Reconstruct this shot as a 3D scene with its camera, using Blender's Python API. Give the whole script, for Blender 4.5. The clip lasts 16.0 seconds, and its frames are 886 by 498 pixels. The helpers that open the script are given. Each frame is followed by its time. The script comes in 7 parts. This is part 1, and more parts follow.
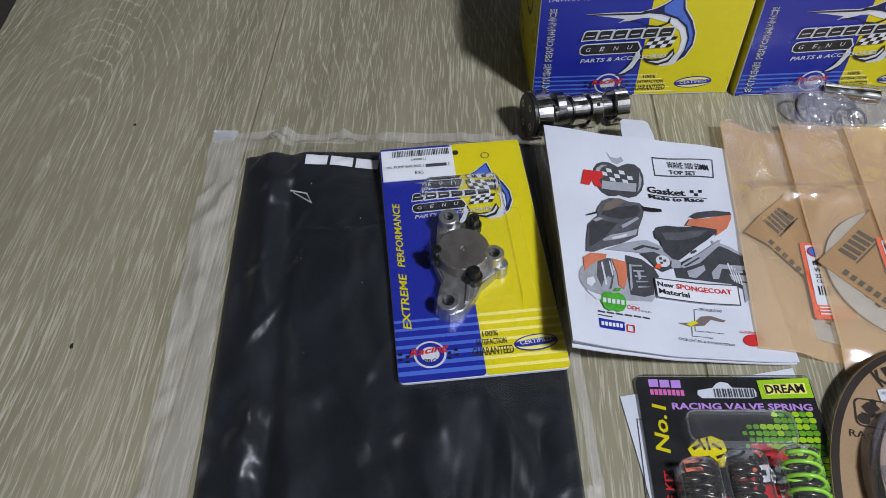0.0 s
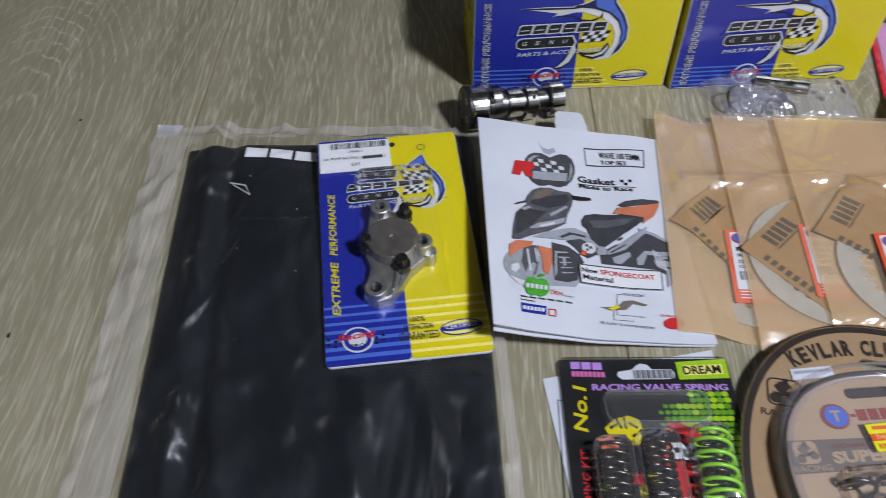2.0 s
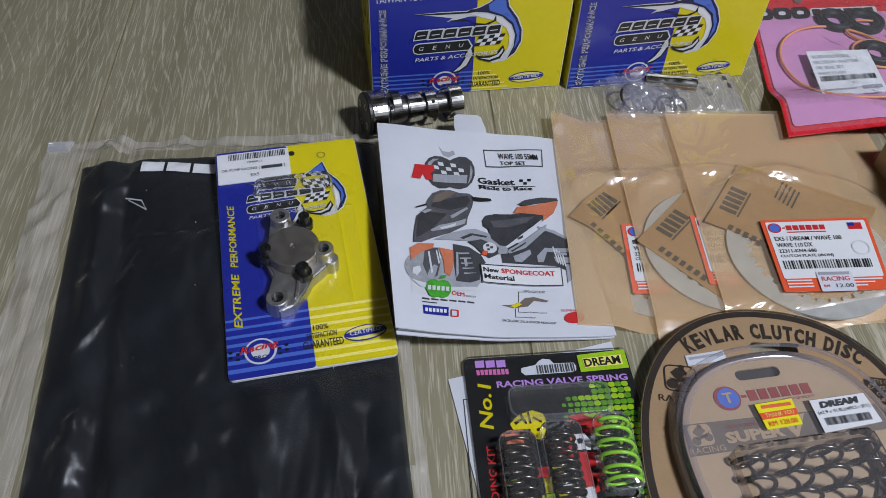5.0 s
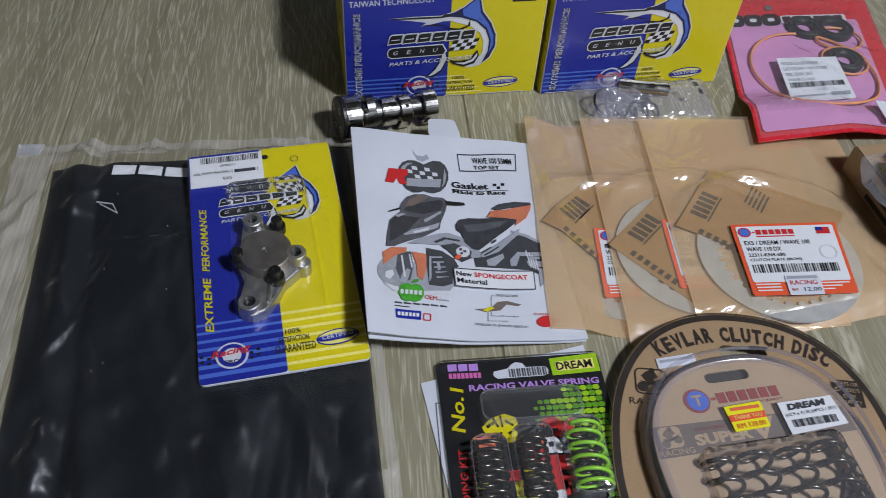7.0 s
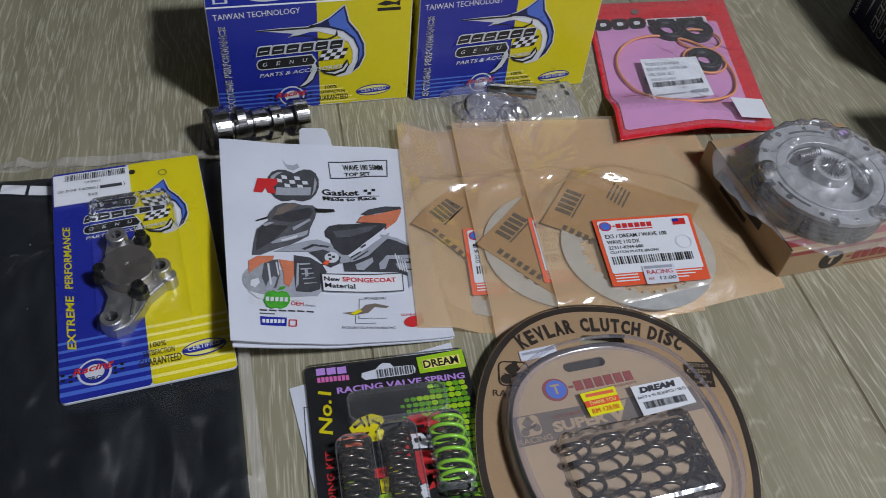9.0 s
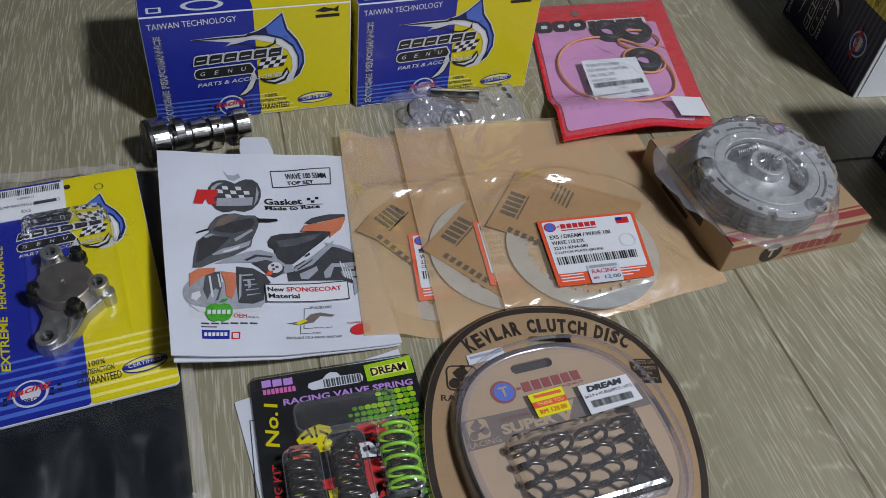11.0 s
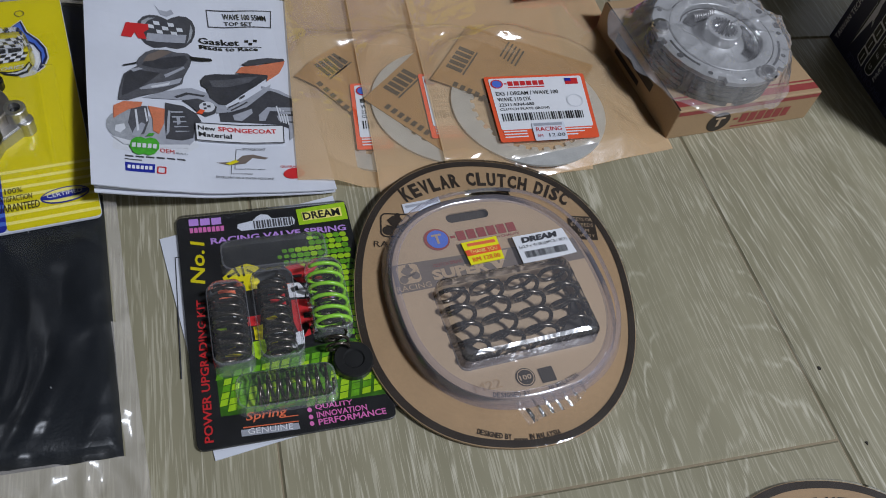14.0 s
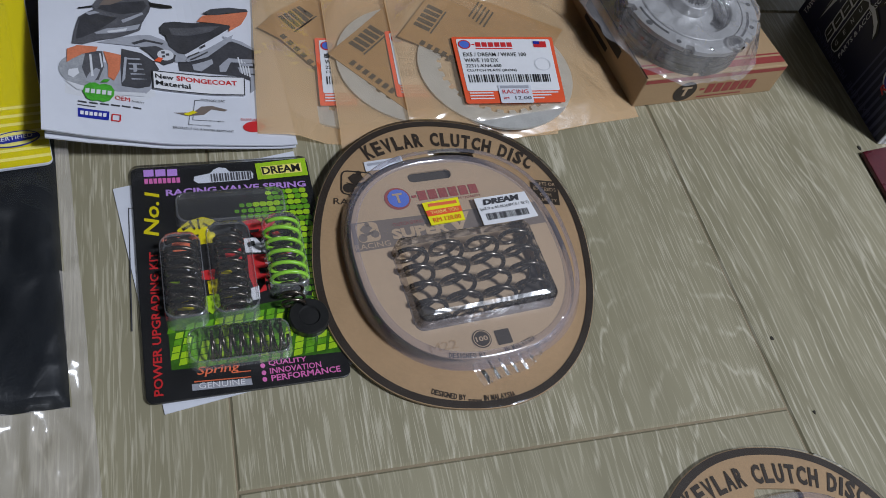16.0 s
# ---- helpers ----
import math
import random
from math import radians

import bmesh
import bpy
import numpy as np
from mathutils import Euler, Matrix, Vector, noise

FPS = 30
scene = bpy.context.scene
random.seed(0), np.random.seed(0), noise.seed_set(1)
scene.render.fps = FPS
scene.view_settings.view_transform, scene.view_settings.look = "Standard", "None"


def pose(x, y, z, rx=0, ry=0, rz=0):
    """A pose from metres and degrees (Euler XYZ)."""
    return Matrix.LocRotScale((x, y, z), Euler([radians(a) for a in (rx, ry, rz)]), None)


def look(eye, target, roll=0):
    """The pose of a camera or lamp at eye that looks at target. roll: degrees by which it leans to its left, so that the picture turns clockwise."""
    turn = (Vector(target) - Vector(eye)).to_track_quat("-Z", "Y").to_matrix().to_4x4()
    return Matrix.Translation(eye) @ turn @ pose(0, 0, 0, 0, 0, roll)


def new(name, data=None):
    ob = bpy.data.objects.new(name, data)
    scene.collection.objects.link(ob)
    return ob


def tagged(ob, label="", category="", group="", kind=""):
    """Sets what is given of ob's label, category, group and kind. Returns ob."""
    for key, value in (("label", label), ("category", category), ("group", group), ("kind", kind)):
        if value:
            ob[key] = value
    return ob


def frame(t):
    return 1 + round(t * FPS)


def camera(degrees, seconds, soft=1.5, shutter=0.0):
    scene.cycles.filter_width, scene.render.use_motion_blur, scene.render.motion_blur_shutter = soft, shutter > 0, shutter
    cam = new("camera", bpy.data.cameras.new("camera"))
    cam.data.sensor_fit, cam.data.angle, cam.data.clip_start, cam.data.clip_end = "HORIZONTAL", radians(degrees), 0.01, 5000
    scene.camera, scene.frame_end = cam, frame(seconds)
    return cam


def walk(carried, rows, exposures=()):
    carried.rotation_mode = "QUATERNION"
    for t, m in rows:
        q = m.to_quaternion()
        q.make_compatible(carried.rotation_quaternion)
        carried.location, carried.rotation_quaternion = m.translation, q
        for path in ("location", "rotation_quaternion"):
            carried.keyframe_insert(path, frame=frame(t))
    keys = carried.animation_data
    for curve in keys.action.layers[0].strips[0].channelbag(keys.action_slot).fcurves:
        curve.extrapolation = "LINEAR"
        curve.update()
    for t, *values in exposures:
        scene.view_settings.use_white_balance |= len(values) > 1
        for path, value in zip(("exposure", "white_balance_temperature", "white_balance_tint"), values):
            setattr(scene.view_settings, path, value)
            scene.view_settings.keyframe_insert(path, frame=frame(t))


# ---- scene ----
cam = camera(56.7, 16.0, soft=0.8, shutter=0.5)
PATH = [
    (0, (0.253, 0.261, 0.43), (0.196, 1.558, -1.091), -0.5),
    (0.5, (0.252, 0.258, 0.431), (0.172, 1.555, -1.089), -0.5),
    (1, (0.254, 0.258, 0.43), (0.157, 1.556, -1.089), -0.7),
    (1.5, (0.264, 0.254, 0.429), (0.169, 1.549, -1.092), -1.1),
    (2, (0.293, 0.247, 0.434), (0.258, 1.548, -1.084), -0.2),
    (2.5, (0.307, 0.24, 0.435), (0.343, 1.537, -1.086), 1.1),
    (3, (0.31, 0.24, 0.435), (0.382, 1.543, -1.08), 1.4),
    (3.5, (0.31, 0.242, 0.435), (0.401, 1.548, -1.077), 1.7),
    (4, (0.311, 0.243, 0.435), (0.419, 1.55, -1.075), 2.1),
    (6.5, (0.312, 0.245, 0.435), (0.479, 1.557, -1.065), 3.7),
    (7, (0.316, 0.243, 0.436), (0.5, 1.556, -1.061), 4.3),
    (7.5, (0.336, 0.236, 0.44), (0.559, 1.552, -1.05), 5.1),
    (8, (0.346, 0.231, 0.443), (0.63, 1.54, -1.042), 6.4),
    (8.5, (0.351, 0.228, 0.444), (0.666, 1.536, -1.036), 6.7),
    (9, (0.358, 0.227, 0.445), (0.706, 1.536, -1.027), 6.8),
    (11.5, (0.369, 0.226, 0.443), (0.831, 1.522, -1.008), 8.4),
    (12, (0.371, 0.219, 0.437), (0.846, 1.498, -1.026), 9.2),
    (12.5, (0.374, 0.211, 0.425), (0.857, 1.421, -1.092), 10.6),
    (13, (0.378, 0.207, 0.419), (0.867, 1.372, -1.131), 11.9),
    (13.5, (0.381, 0.203, 0.415), (0.878, 1.337, -1.156), 13.2),
    (14, (0.383, 0.202, 0.412), (0.896, 1.307, -1.174), 14.8),
    (14.5, (0.384, 0.201, 0.41), (0.918, 1.283, -1.185), 16.6),
    (15, (0.386, 0.2, 0.407), (0.938, 1.257, -1.198), 18.1),
    (15.5, (0.387, 0.2, 0.407), (0.957, 1.241, -1.203), 19.4),
    (16, (0.388, 0.199, 0.406), (0.971, 1.226, -1.209), 20.3),
]
walk(cam, [(t, look(eye, target, roll)) for t, eye, target, roll in PATH], [(0, 0.49, 6560, 11.5), (2, 0.46, 6560, 12), (4, 0.28, 6560, 11.5), (7, 0.23, 6550, 10.5), (9, 0.08, 6560, 10.5), (11.5, 0.06, 6620, 10), (13, 0.04, 6520, 10), (16, 0.03, 6500, 10)])

# ---- light: one ceiling lamp to the front and right, weakly bounced by darkened walls ----
LAMP = (2.00, -0.95, 2.86)
world = bpy.data.worlds.new("world")
world.use_nodes = True
world.node_tree.nodes["Background"].inputs[0].default_value = (0.8, 0.85, 0.9, 1)
world.node_tree.nodes["Background"].inputs[1].default_value = 0.01
scene.world = world
lamp_data = bpy.data.lights.new("ceiling_lamp", "AREA")
lamp_data.shape, lamp_data.size, lamp_data.energy, lamp_data.color = "DISK", 0.46, 138, (0.80, 0.865, 0.99)
lamp = new("ceiling_lamp", lamp_data)
lamp.matrix_world = look(LAMP, (LAMP[0], LAMP[1] + 0.001, 0))


# ---- materials ----
def mat(name, base, rough=0.5, metal=0.0, var=0.12, scale=60.0, bump=0.0, coat=0.0, wear=0.08, fine=6.0, spec=0.5, stretch=(1, 1, 1)):
    """A surface with broad stains, fine grain and relief."""
    m = bpy.data.materials.new(name)
    m.use_nodes = True
    nt = m.node_tree
    N, L = nt.nodes, nt.links
    b = N["Principled BSDF"]
    tc = N.new("ShaderNodeTexCoord")
    mp = N.new("ShaderNodeMapping")
    mp.inputs["Scale"].default_value = stretch
    L.new(tc.outputs["Object"], mp.inputs["Vector"])
    n1 = N.new("ShaderNodeTexNoise")
    n1.inputs["Scale"].default_value, n1.inputs["Detail"].default_value = scale, 4
    n2 = N.new("ShaderNodeTexNoise")
    n2.inputs["Scale"].default_value, n2.inputs["Detail"].default_value = scale * fine, 3
    L.new(mp.outputs[0], n1.inputs["Vector"])
    L.new(mp.outputs[0], n2.inputs["Vector"])
    mix = N.new("ShaderNodeMath")
    mix.operation = "MULTIPLY_ADD"
    mix.inputs[1].default_value = 0.5
    L.new(n2.outputs[0], mix.inputs[0])
    half = N.new("ShaderNodeMath")
    half.operation = "MULTIPLY"
    half.inputs[1].default_value = 0.5
    L.new(n1.outputs[0], half.inputs[0])
    L.new(half.outputs[0], mix.inputs[2])
    ramp = N.new("ShaderNodeValToRGB")
    lo, hi = 1 - var, 1 + var
    ramp.color_ramp.elements[0].position, ramp.color_ramp.elements[1].position = 0.3, 0.7
    ramp.color_ramp.elements[0].color = (*[min(1, c * lo) for c in base], 1)
    ramp.color_ramp.elements[1].color = (*[min(1, c * hi) for c in base], 1)
    L.new(mix.outputs[0], ramp.inputs[0])
    L.new(ramp.outputs[0], b.inputs["Base Color"])
    rr = N.new("ShaderNodeMapRange")
    rr.inputs["To Min"].default_value, rr.inputs["To Max"].default_value = max(0.02, rough - wear), min(1, rough + wear)
    rr.inputs["From Min"].default_value, rr.inputs["From Max"].default_value = 0.3, 0.7
    L.new(n1.outputs[0], rr.inputs["Value"])
    L.new(rr.outputs[0], b.inputs["Roughness"])
    b.inputs["Metallic"].default_value, b.inputs["Coat Weight"].default_value = metal, coat
    b.inputs["Coat Roughness"].default_value = 0.12
    b.inputs["Specular IOR Level"].default_value = spec
    if bump:
        bp = N.new("ShaderNodeBump")
        bp.inputs["Strength"].default_value, bp.inputs["Distance"].default_value = bump, 0.0006
        L.new(mix.outputs[0], bp.inputs["Height"])
        L.new(bp.outputs[0], b.inputs["Normal"])
    return m


def film(name, tint=(0.97, 0.97, 0.97), gloss=0.10, rough=0.09, wrinkle=0.5, scale=45.0, milky=0.03, milk=(0.9, 0.9, 0.9), distance=0.004, stretch=(1, 1, 1)):
    """Clear plastic sheet: see-through, faintly milky, with a glossy crinkled face."""
    m = bpy.data.materials.new(name)
    m.use_nodes = True
    N, L = m.node_tree.nodes, m.node_tree.links
    N.remove(N["Principled BSDF"])
    out = N["Material Output"]
    tc = N.new("ShaderNodeTexCoord")
    no = N.new("ShaderNodeTexNoise")
    no.inputs["Scale"].default_value, no.inputs["Detail"].default_value, no.inputs["Distortion"].default_value = scale, 3, 0.8
    run = N.new("ShaderNodeMapping")
    run.inputs["Scale"].default_value, run.inputs["Rotation"].default_value = stretch, (0, 0, 0.25 if stretch[0] != 1 else 0)
    L.new(tc.outputs["Object"], run.inputs["Vector"])
    L.new(run.outputs[0], no.inputs["Vector"])
    bp = N.new("ShaderNodeBump")
    bp.inputs["Strength"].default_value, bp.inputs["Distance"].default_value = wrinkle, distance
    L.new(no.outputs[0], bp.inputs["Height"])
    tr = N.new("ShaderNodeBsdfTransparent")
    tr.inputs[0].default_value = (*tint, 1)
    gl = N.new("ShaderNodeBsdfGlossy")
    gl.inputs["Roughness"].default_value = rough
    L.new(bp.outputs[0], gl.inputs["Normal"])
    di = N.new("ShaderNodeBsdfDiffuse")
    di.inputs[0].default_value = (*milk, 1)
    L.new(bp.outputs[0], di.inputs["Normal"])
    m1 = N.new("ShaderNodeMixShader")
    m1.inputs[0].default_value = milky
    L.new(tr.outputs[0], m1.inputs[1])
    L.new(di.outputs[0], m1.inputs[2])
    fr = N.new("ShaderNodeFresnel")
    fr.inputs[0].default_value = 1.45
    L.new(bp.outputs[0], fr.inputs["Normal"])
    ad = N.new("ShaderNodeMath")
    ad.operation = "MULTIPLY_ADD"
    ad.use_clamp = True
    ad.inputs[1].default_value, ad.inputs[2].default_value = 0.9, gloss - 0.05
    L.new(fr.outputs[0], ad.inputs[0])
    m2 = N.new("ShaderNodeMixShader")
    L.new(ad.outputs[0], m2.inputs[0])
    L.new(m1.outputs[0], m2.inputs[1])
    L.new(gl.outputs[0], m2.inputs[2])
    L.new(m2.outputs[0], out.inputs["Surface"])
    return m


def floor_material():
    """Limed-oak look: greenish beige with pale grain lines that run along the plank and close in cathedral arches."""
    m = bpy.data.materials.new("limed_oak")
    m.use_nodes = True
    N, L = m.node_tree.nodes, m.node_tree.links
    b = N["Principled BSDF"]
    tc, oi = N.new("ShaderNodeTexCoord"), N.new("ShaderNodeObjectInfo")
    off = N.new("ShaderNodeVectorMath")
    off.operation = "SCALE"
    off.inputs[0].default_value = (13.7, 7.9, 5.3)
    L.new(oi.outputs["Random"], off.inputs["Scale"])
    add = N.new("ShaderNodeVectorMath")
    L.new(tc.outputs["Object"], add.inputs[0])
    L.new(off.outputs[0], add.inputs[1])

    def noise_at(scale, detail, sx, sy, rough=0.5, dist=0.0):
        mp = N.new("ShaderNodeMapping")
        mp.inputs["Scale"].default_value = (sx, sy, 1)
        L.new(add.outputs[0], mp.inputs["Vector"])
        n = N.new("ShaderNodeTexNoise")
        n.inputs["Scale"].default_value, n.inputs["Detail"].default_value = scale, detail
        n.inputs["Roughness"].default_value, n.inputs["Distortion"].default_value = rough, dist
        L.new(mp.outputs[0], n.inputs["Vector"])
        return n.outputs[0]

    def op(kind, a, c=None, d=None):
        x = N.new("ShaderNodeMath")
        x.operation = kind
        for i, v in enumerate((a, c, d)):
            if v is None:
                continue
            if isinstance(v, (int, float)):
                x.inputs[i].default_value = v
            else:
                L.new(v, x.inputs[i])
        return x.outputs[0]

    def between(v, a, c, lo=0.0, hi=1.0):
        r = N.new("ShaderNodeMapRange")
        for k, w in zip(("From Min", "From Max", "To Min", "To Max"), (a, c, lo, hi)):
            r.inputs[k].default_value = w
        L.new(v, r.inputs["Value"])
        return r.outputs[0]
    sep = N.new("ShaderNodeSeparateXYZ")
    L.new(tc.outputs["Object"], sep.inputs[0])
    heart = op("MULTIPLY_ADD", oi.outputs["Random"], 0.20, -0.10)
    sway = op("MULTIPLY_ADD", noise_at(1.0, 2, 2.5, 2.2), 0.10, -0.05)
    across = op("ADD", op("ADD", sep.outputs[0], heart), sway)
    depth = op("MULTIPLY_ADD", noise_at(1.0, 1, 0.9, 1.7, 0.4), 0.62, -0.31)
    ring = op("SQRT", op("ADD", op("MULTIPLY", across, across), op("MULTIPLY", depth, depth)))
    jitter = op("MULTIPLY_ADD", noise_at(1.0, 3, 130, 16), 0.60, op("MULTIPLY", noise_at(1.0, 3, 26, 6), 2.4))
    rings = op("FRACT", op("MULTIPLY_ADD", ring, 118.0, jitter))
    line = between(op("ABSOLUTE", op("SUBTRACT", rings, 0.5)), 0.02, 0.12, 1.0, 0.0)
    line = op("MULTIPLY", line, between(noise_at(1.0, 3, 420, 44), 0.40, 0.54))
    line = op("MULTIPLY", line, between(noise_at(1.0, 3, 12, 3), 0.38, 0.60, 0.10, 1.0))
    pores = between(noise_at(1.0, 2, 760, 30, 0.55), 0.515, 0.61)
    pores = op("MULTIPLY", pores, between(noise_at(1.0, 3, 14, 2.6), 0.38, 0.58, 0.36, 1.0))
    pale = op("MINIMUM", op("ADD", op("MULTIPLY", line, 0.80), op("MULTIPLY", pores, 0.66)), 1.0)
    tone = noise_at(1.0, 4, 22, 1.6, 0.6)
    ramp = N.new("ShaderNodeValToRGB")
    ramp.color_ramp.elements[0].position, ramp.color_ramp.elements[1].position = 0.3, 0.72
    ramp.color_ramp.elements[0].color, ramp.color_ramp.elements[1].color = (0.212, 0.190, 0.119, 1), (0.305, 0.275, 0.180, 1)
    L.new(tone, ramp.inputs[0])
    mx = N.new("ShaderNodeMix")
    mx.data_type = "RGBA"
    L.new(op("MULTIPLY", pale, 0.68), mx.inputs[0])
    L.new(ramp.outputs[0], mx.inputs[6])
    mx.inputs[7].default_value = (0.60, 0.55, 0.43, 1)
    L.new(mx.outputs[2], b.inputs["Base Color"])
    L.new(between(tone, 0.3, 0.7, 0.42, 0.56), b.inputs["Roughness"])
    bp = N.new("ShaderNodeBump")
    bp.inputs["Strength"].default_value, bp.inputs["Distance"].default_value = 0.25, 0.0005
    L.new(op("ADD", pale, op("MULTIPLY", tone, 0.4)), bp.inputs["Height"])
    L.new(bp.outputs[0], b.inputs["Normal"])
    return m


OAK = floor_material()
GROUT = mat("joint_filler", (0.24, 0.19, 0.12), 0.8)
# Dark grey chosen to hold down the light that unseen walls bounce.
DIMMED_PLASTER = mat("dimmed_plaster", (0.125, 0.125, 0.123), 0.75, scale=3, bump=0.2)
BLUE = mat("blue_print", (0.014, 0.024, 0.28), 0.32, var=0.05, scale=30)
LBLUE = mat("light_blue_print", (0.07, 0.15, 0.55), 0.32, var=0.05)
MIDNIGHT = mat("midnight_blue_print", (0.006, 0.007, 0.036), 0.38, var=0.1)
SLATE = mat("slate_blue_print", (0.060, 0.065, 0.13), 0.4, var=0.1)
NAVY = mat("navy_print", (0.012, 0.016, 0.07), 0.35, var=0.08)
YELLOW = mat("yellow_print", (0.66, 0.56, 0.008), 0.32, var=0.04, scale=30)
LYELLOW = mat("pale_yellow_print", (0.85, 0.76, 0.22), 0.32, var=0.04)
WHITE = mat("white_print", (0.72, 0.72, 0.74), 0.4, var=0.03)
PAPER = mat("white_paper", (0.61, 0.625, 0.68), 0.55, var=0.03, scale=20, bump=0.12)
SILVERP = mat("grey_print", (0.33, 0.34, 0.38), 0.4, var=0.12)
PALEG = mat("pale_grey_print", (0.60, 0.61, 0.64), 0.4, var=0.06)
BLACK = mat("black_print", (0.012, 0.012, 0.013), 0.36, var=0.2)
CHAR = mat("charcoal_print", (0.055, 0.055, 0.062), 0.4, var=0.3, scale=110)
RED = mat("red_print", (0.55, 0.022, 0.025), 0.38, var=0.05)
REDBAG = mat("red_plastic_print", (0.62, 0.020, 0.028), 0.28, var=0.06, coat=0.4)
PINK = mat("pink_print", (0.62, 0.30, 0.52), 0.42, var=0.06, scale=20)
VIOLET = mat("violet_print", (0.48, 0.26, 0.66), 0.38, var=0.08)
MAGENTA = mat("magenta_print", (0.66, 0.16, 0.42), 0.38, var=0.08)
ORANGE = mat("orange_print", (0.72, 0.15, 0.06), 0.4, var=0.1)
ORANGER = mat("orange_red_print", (0.76, 0.10, 0.035), 0.38, var=0.05)
GREEN = mat("green_print", (0.12, 0.33, 0.012), 0.36, var=0.35, scale=90)
LIME = mat("lime_print", (0.34, 0.55, 0.015), 0.35, var=0.12)
APPLE = mat("apple_green_print", (0.06, 0.34, 0.03), 0.35, var=0.3, scale=120)
KRAFT = mat("kraft_card", (0.36, 0.235, 0.125), 0.62, var=0.10, scale=40, bump=0.12, fine=14)
KRAFT2 = mat("pale_kraft_card", (0.42, 0.30, 0.19), 0.6, var=0.08, scale=40, bump=0.1, fine=14)
BROWNP = mat("dark_brown_print", (0.026, 0.017, 0.011), 0.5, var=0.1)
TAUPE = mat("taupe_print", (0.16, 0.125, 0.105), 0.5, var=0.1)
MAROONP = mat("maroon_print", (0.28, 0.045, 0.04), 0.5, var=0.1)
WRAP = mat("brown_wrapping_paper", (0.36, 0.205, 0.075), 0.6, var=0.12, scale=30, bump=0.25)
VINYL = mat("black_vinyl", (0.007, 0.009, 0.012), 0.38, var=0.3, scale=25, bump=0.9, fine=26, spec=0.28)
STEEL = mat("ground_steel", (0.60, 0.58, 0.55), 0.14, 1.0, var=0.1, scale=120)
DULL = mat("dull_steel", (0.40, 0.39, 0.38), 0.36, 1.0, var=0.15, scale=90, bump=0.15)
CLUTCHST = mat("grey_clutch_steel", (0.37, 0.37, 0.365), 0.42, 0.4, var=0.10, scale=120, bump=0.2)
PLATEST = mat("pale_iron", (0.56, 0.55, 0.52), 0.45, 0.35, var=0.10, scale=120, bump=0.2)
# Steel darkened to paint in the camshaft's dark reflection bands.
SHAFTST = mat("dark_reflection_steel", (0.17, 0.165, 0.16), 0.32, 1.0, var=0.2, scale=120)
DARKST = mat("dark_steel", (0.09, 0.085, 0.08), 0.35, 1.0, var=0.25, scale=120)
CAST = mat("cast_aluminium", (0.50, 0.49, 0.48), 0.38, 0.9, var=0.15, scale=180, bump=0.4)
FACE = mat("machined_plate", (0.30, 0.27, 0.245), 0.42, 0.85, var=0.12, scale=120, bump=0.2)
# Black for real bolts; also painted in for the shade inside holes and slots.
BOLT_AND_HOLE_SHADE = mat("black_bolt_and_hole_shade", (0.015, 0.015, 0.015), 0.3, 0.5)
SPRING = mat("oiled_spring_steel", (0.13, 0.11, 0.09), 0.27, 0.9, var=0.2, scale=200)
LIMEST = mat("lime_enamel", (0.30, 0.66, 0.03), 0.3, var=0.1)
RUBBER = mat("black_rubber", (0.012, 0.012, 0.012), 0.4, var=0.2)
ORING = mat("orange_rubber", (0.72, 0.30, 0.12), 0.45, var=0.1)
# Dark matt colour for floor dirt, and for painted shade in the oil holes.
DIRT_AND_HOLE_SHADE = mat("dirt_speck", (0.02, 0.016, 0.01), 0.8)
MAROON = mat("maroon_leatherette", (0.075, 0.006, 0.012), 0.3, var=0.25, scale=60, bump=0.2)
DCLOTH = mat("dark_cloth", (0.018, 0.012, 0.009), 0.85, var=0.3, scale=80, bump=0.4)
CLEAR = film("clear_blister", (0.985, 0.985, 0.985), gloss=0.060, rough=0.06, wrinkle=0.10, scale=70, milky=0.004)
# Smoky plastic whose pale milk paints in the rim's highlight band.
RIM = film("smoky_wall_with_highlight", (0.84, 0.82, 0.85), gloss=0.12, rough=0.14, wrinkle=0.15, milky=0.26, milk=(0.40, 0.375, 0.43))
# Pale milk paints the light edge lines that reflections leave too dark.
BWALL_HIGHLIGHT = film("bubble_wall", (0.95, 0.95, 0.955), gloss=0.14, rough=0.12, wrinkle=0.3, scale=40, milky=0.16, milk=(0.62, 0.62, 0.66))
MARGIN = film("doubled_bag", (0.93, 0.925, 0.92), gloss=0.07, rough=0.20, wrinkle=0.5, scale=16, distance=0.010, milky=0.34, milk=(0.62, 0.575, 0.53))
BAG = film("clear_bag", (0.97, 0.97, 0.97), gloss=0.066, rough=0.40, wrinkle=1.0, scale=7, distance=0.055, stretch=(1.5, 0.7, 1), milky=0.010, milk=(0.55, 0.55, 0.58))
CRUMPLE = film("crumpled_bag", (0.97, 0.97, 0.98), gloss=0.14, rough=0.10, wrinkle=1.0, scale=70, milky=0.055, milk=(0.85, 0.83, 0.86))
TANF = film("tan_glassine_front", (1.0, 0.955, 0.88), gloss=0.16, rough=0.15, wrinkle=0.8, scale=14, distance=0.010, milky=0.17, milk=(0.78, 0.60, 0.41))
TANB = film("tan_glassine_back", (0.96, 0.86, 0.72), gloss=0.02, rough=0.25, wrinkle=0.1, scale=26, milky=0.50, milk=(0.74, 0.535, 0.325))
MILK = film("frosted_tab", (0.9, 0.9, 0.92), gloss=0.2, rough=0.25, wrinkle=0.2, milky=0.40)


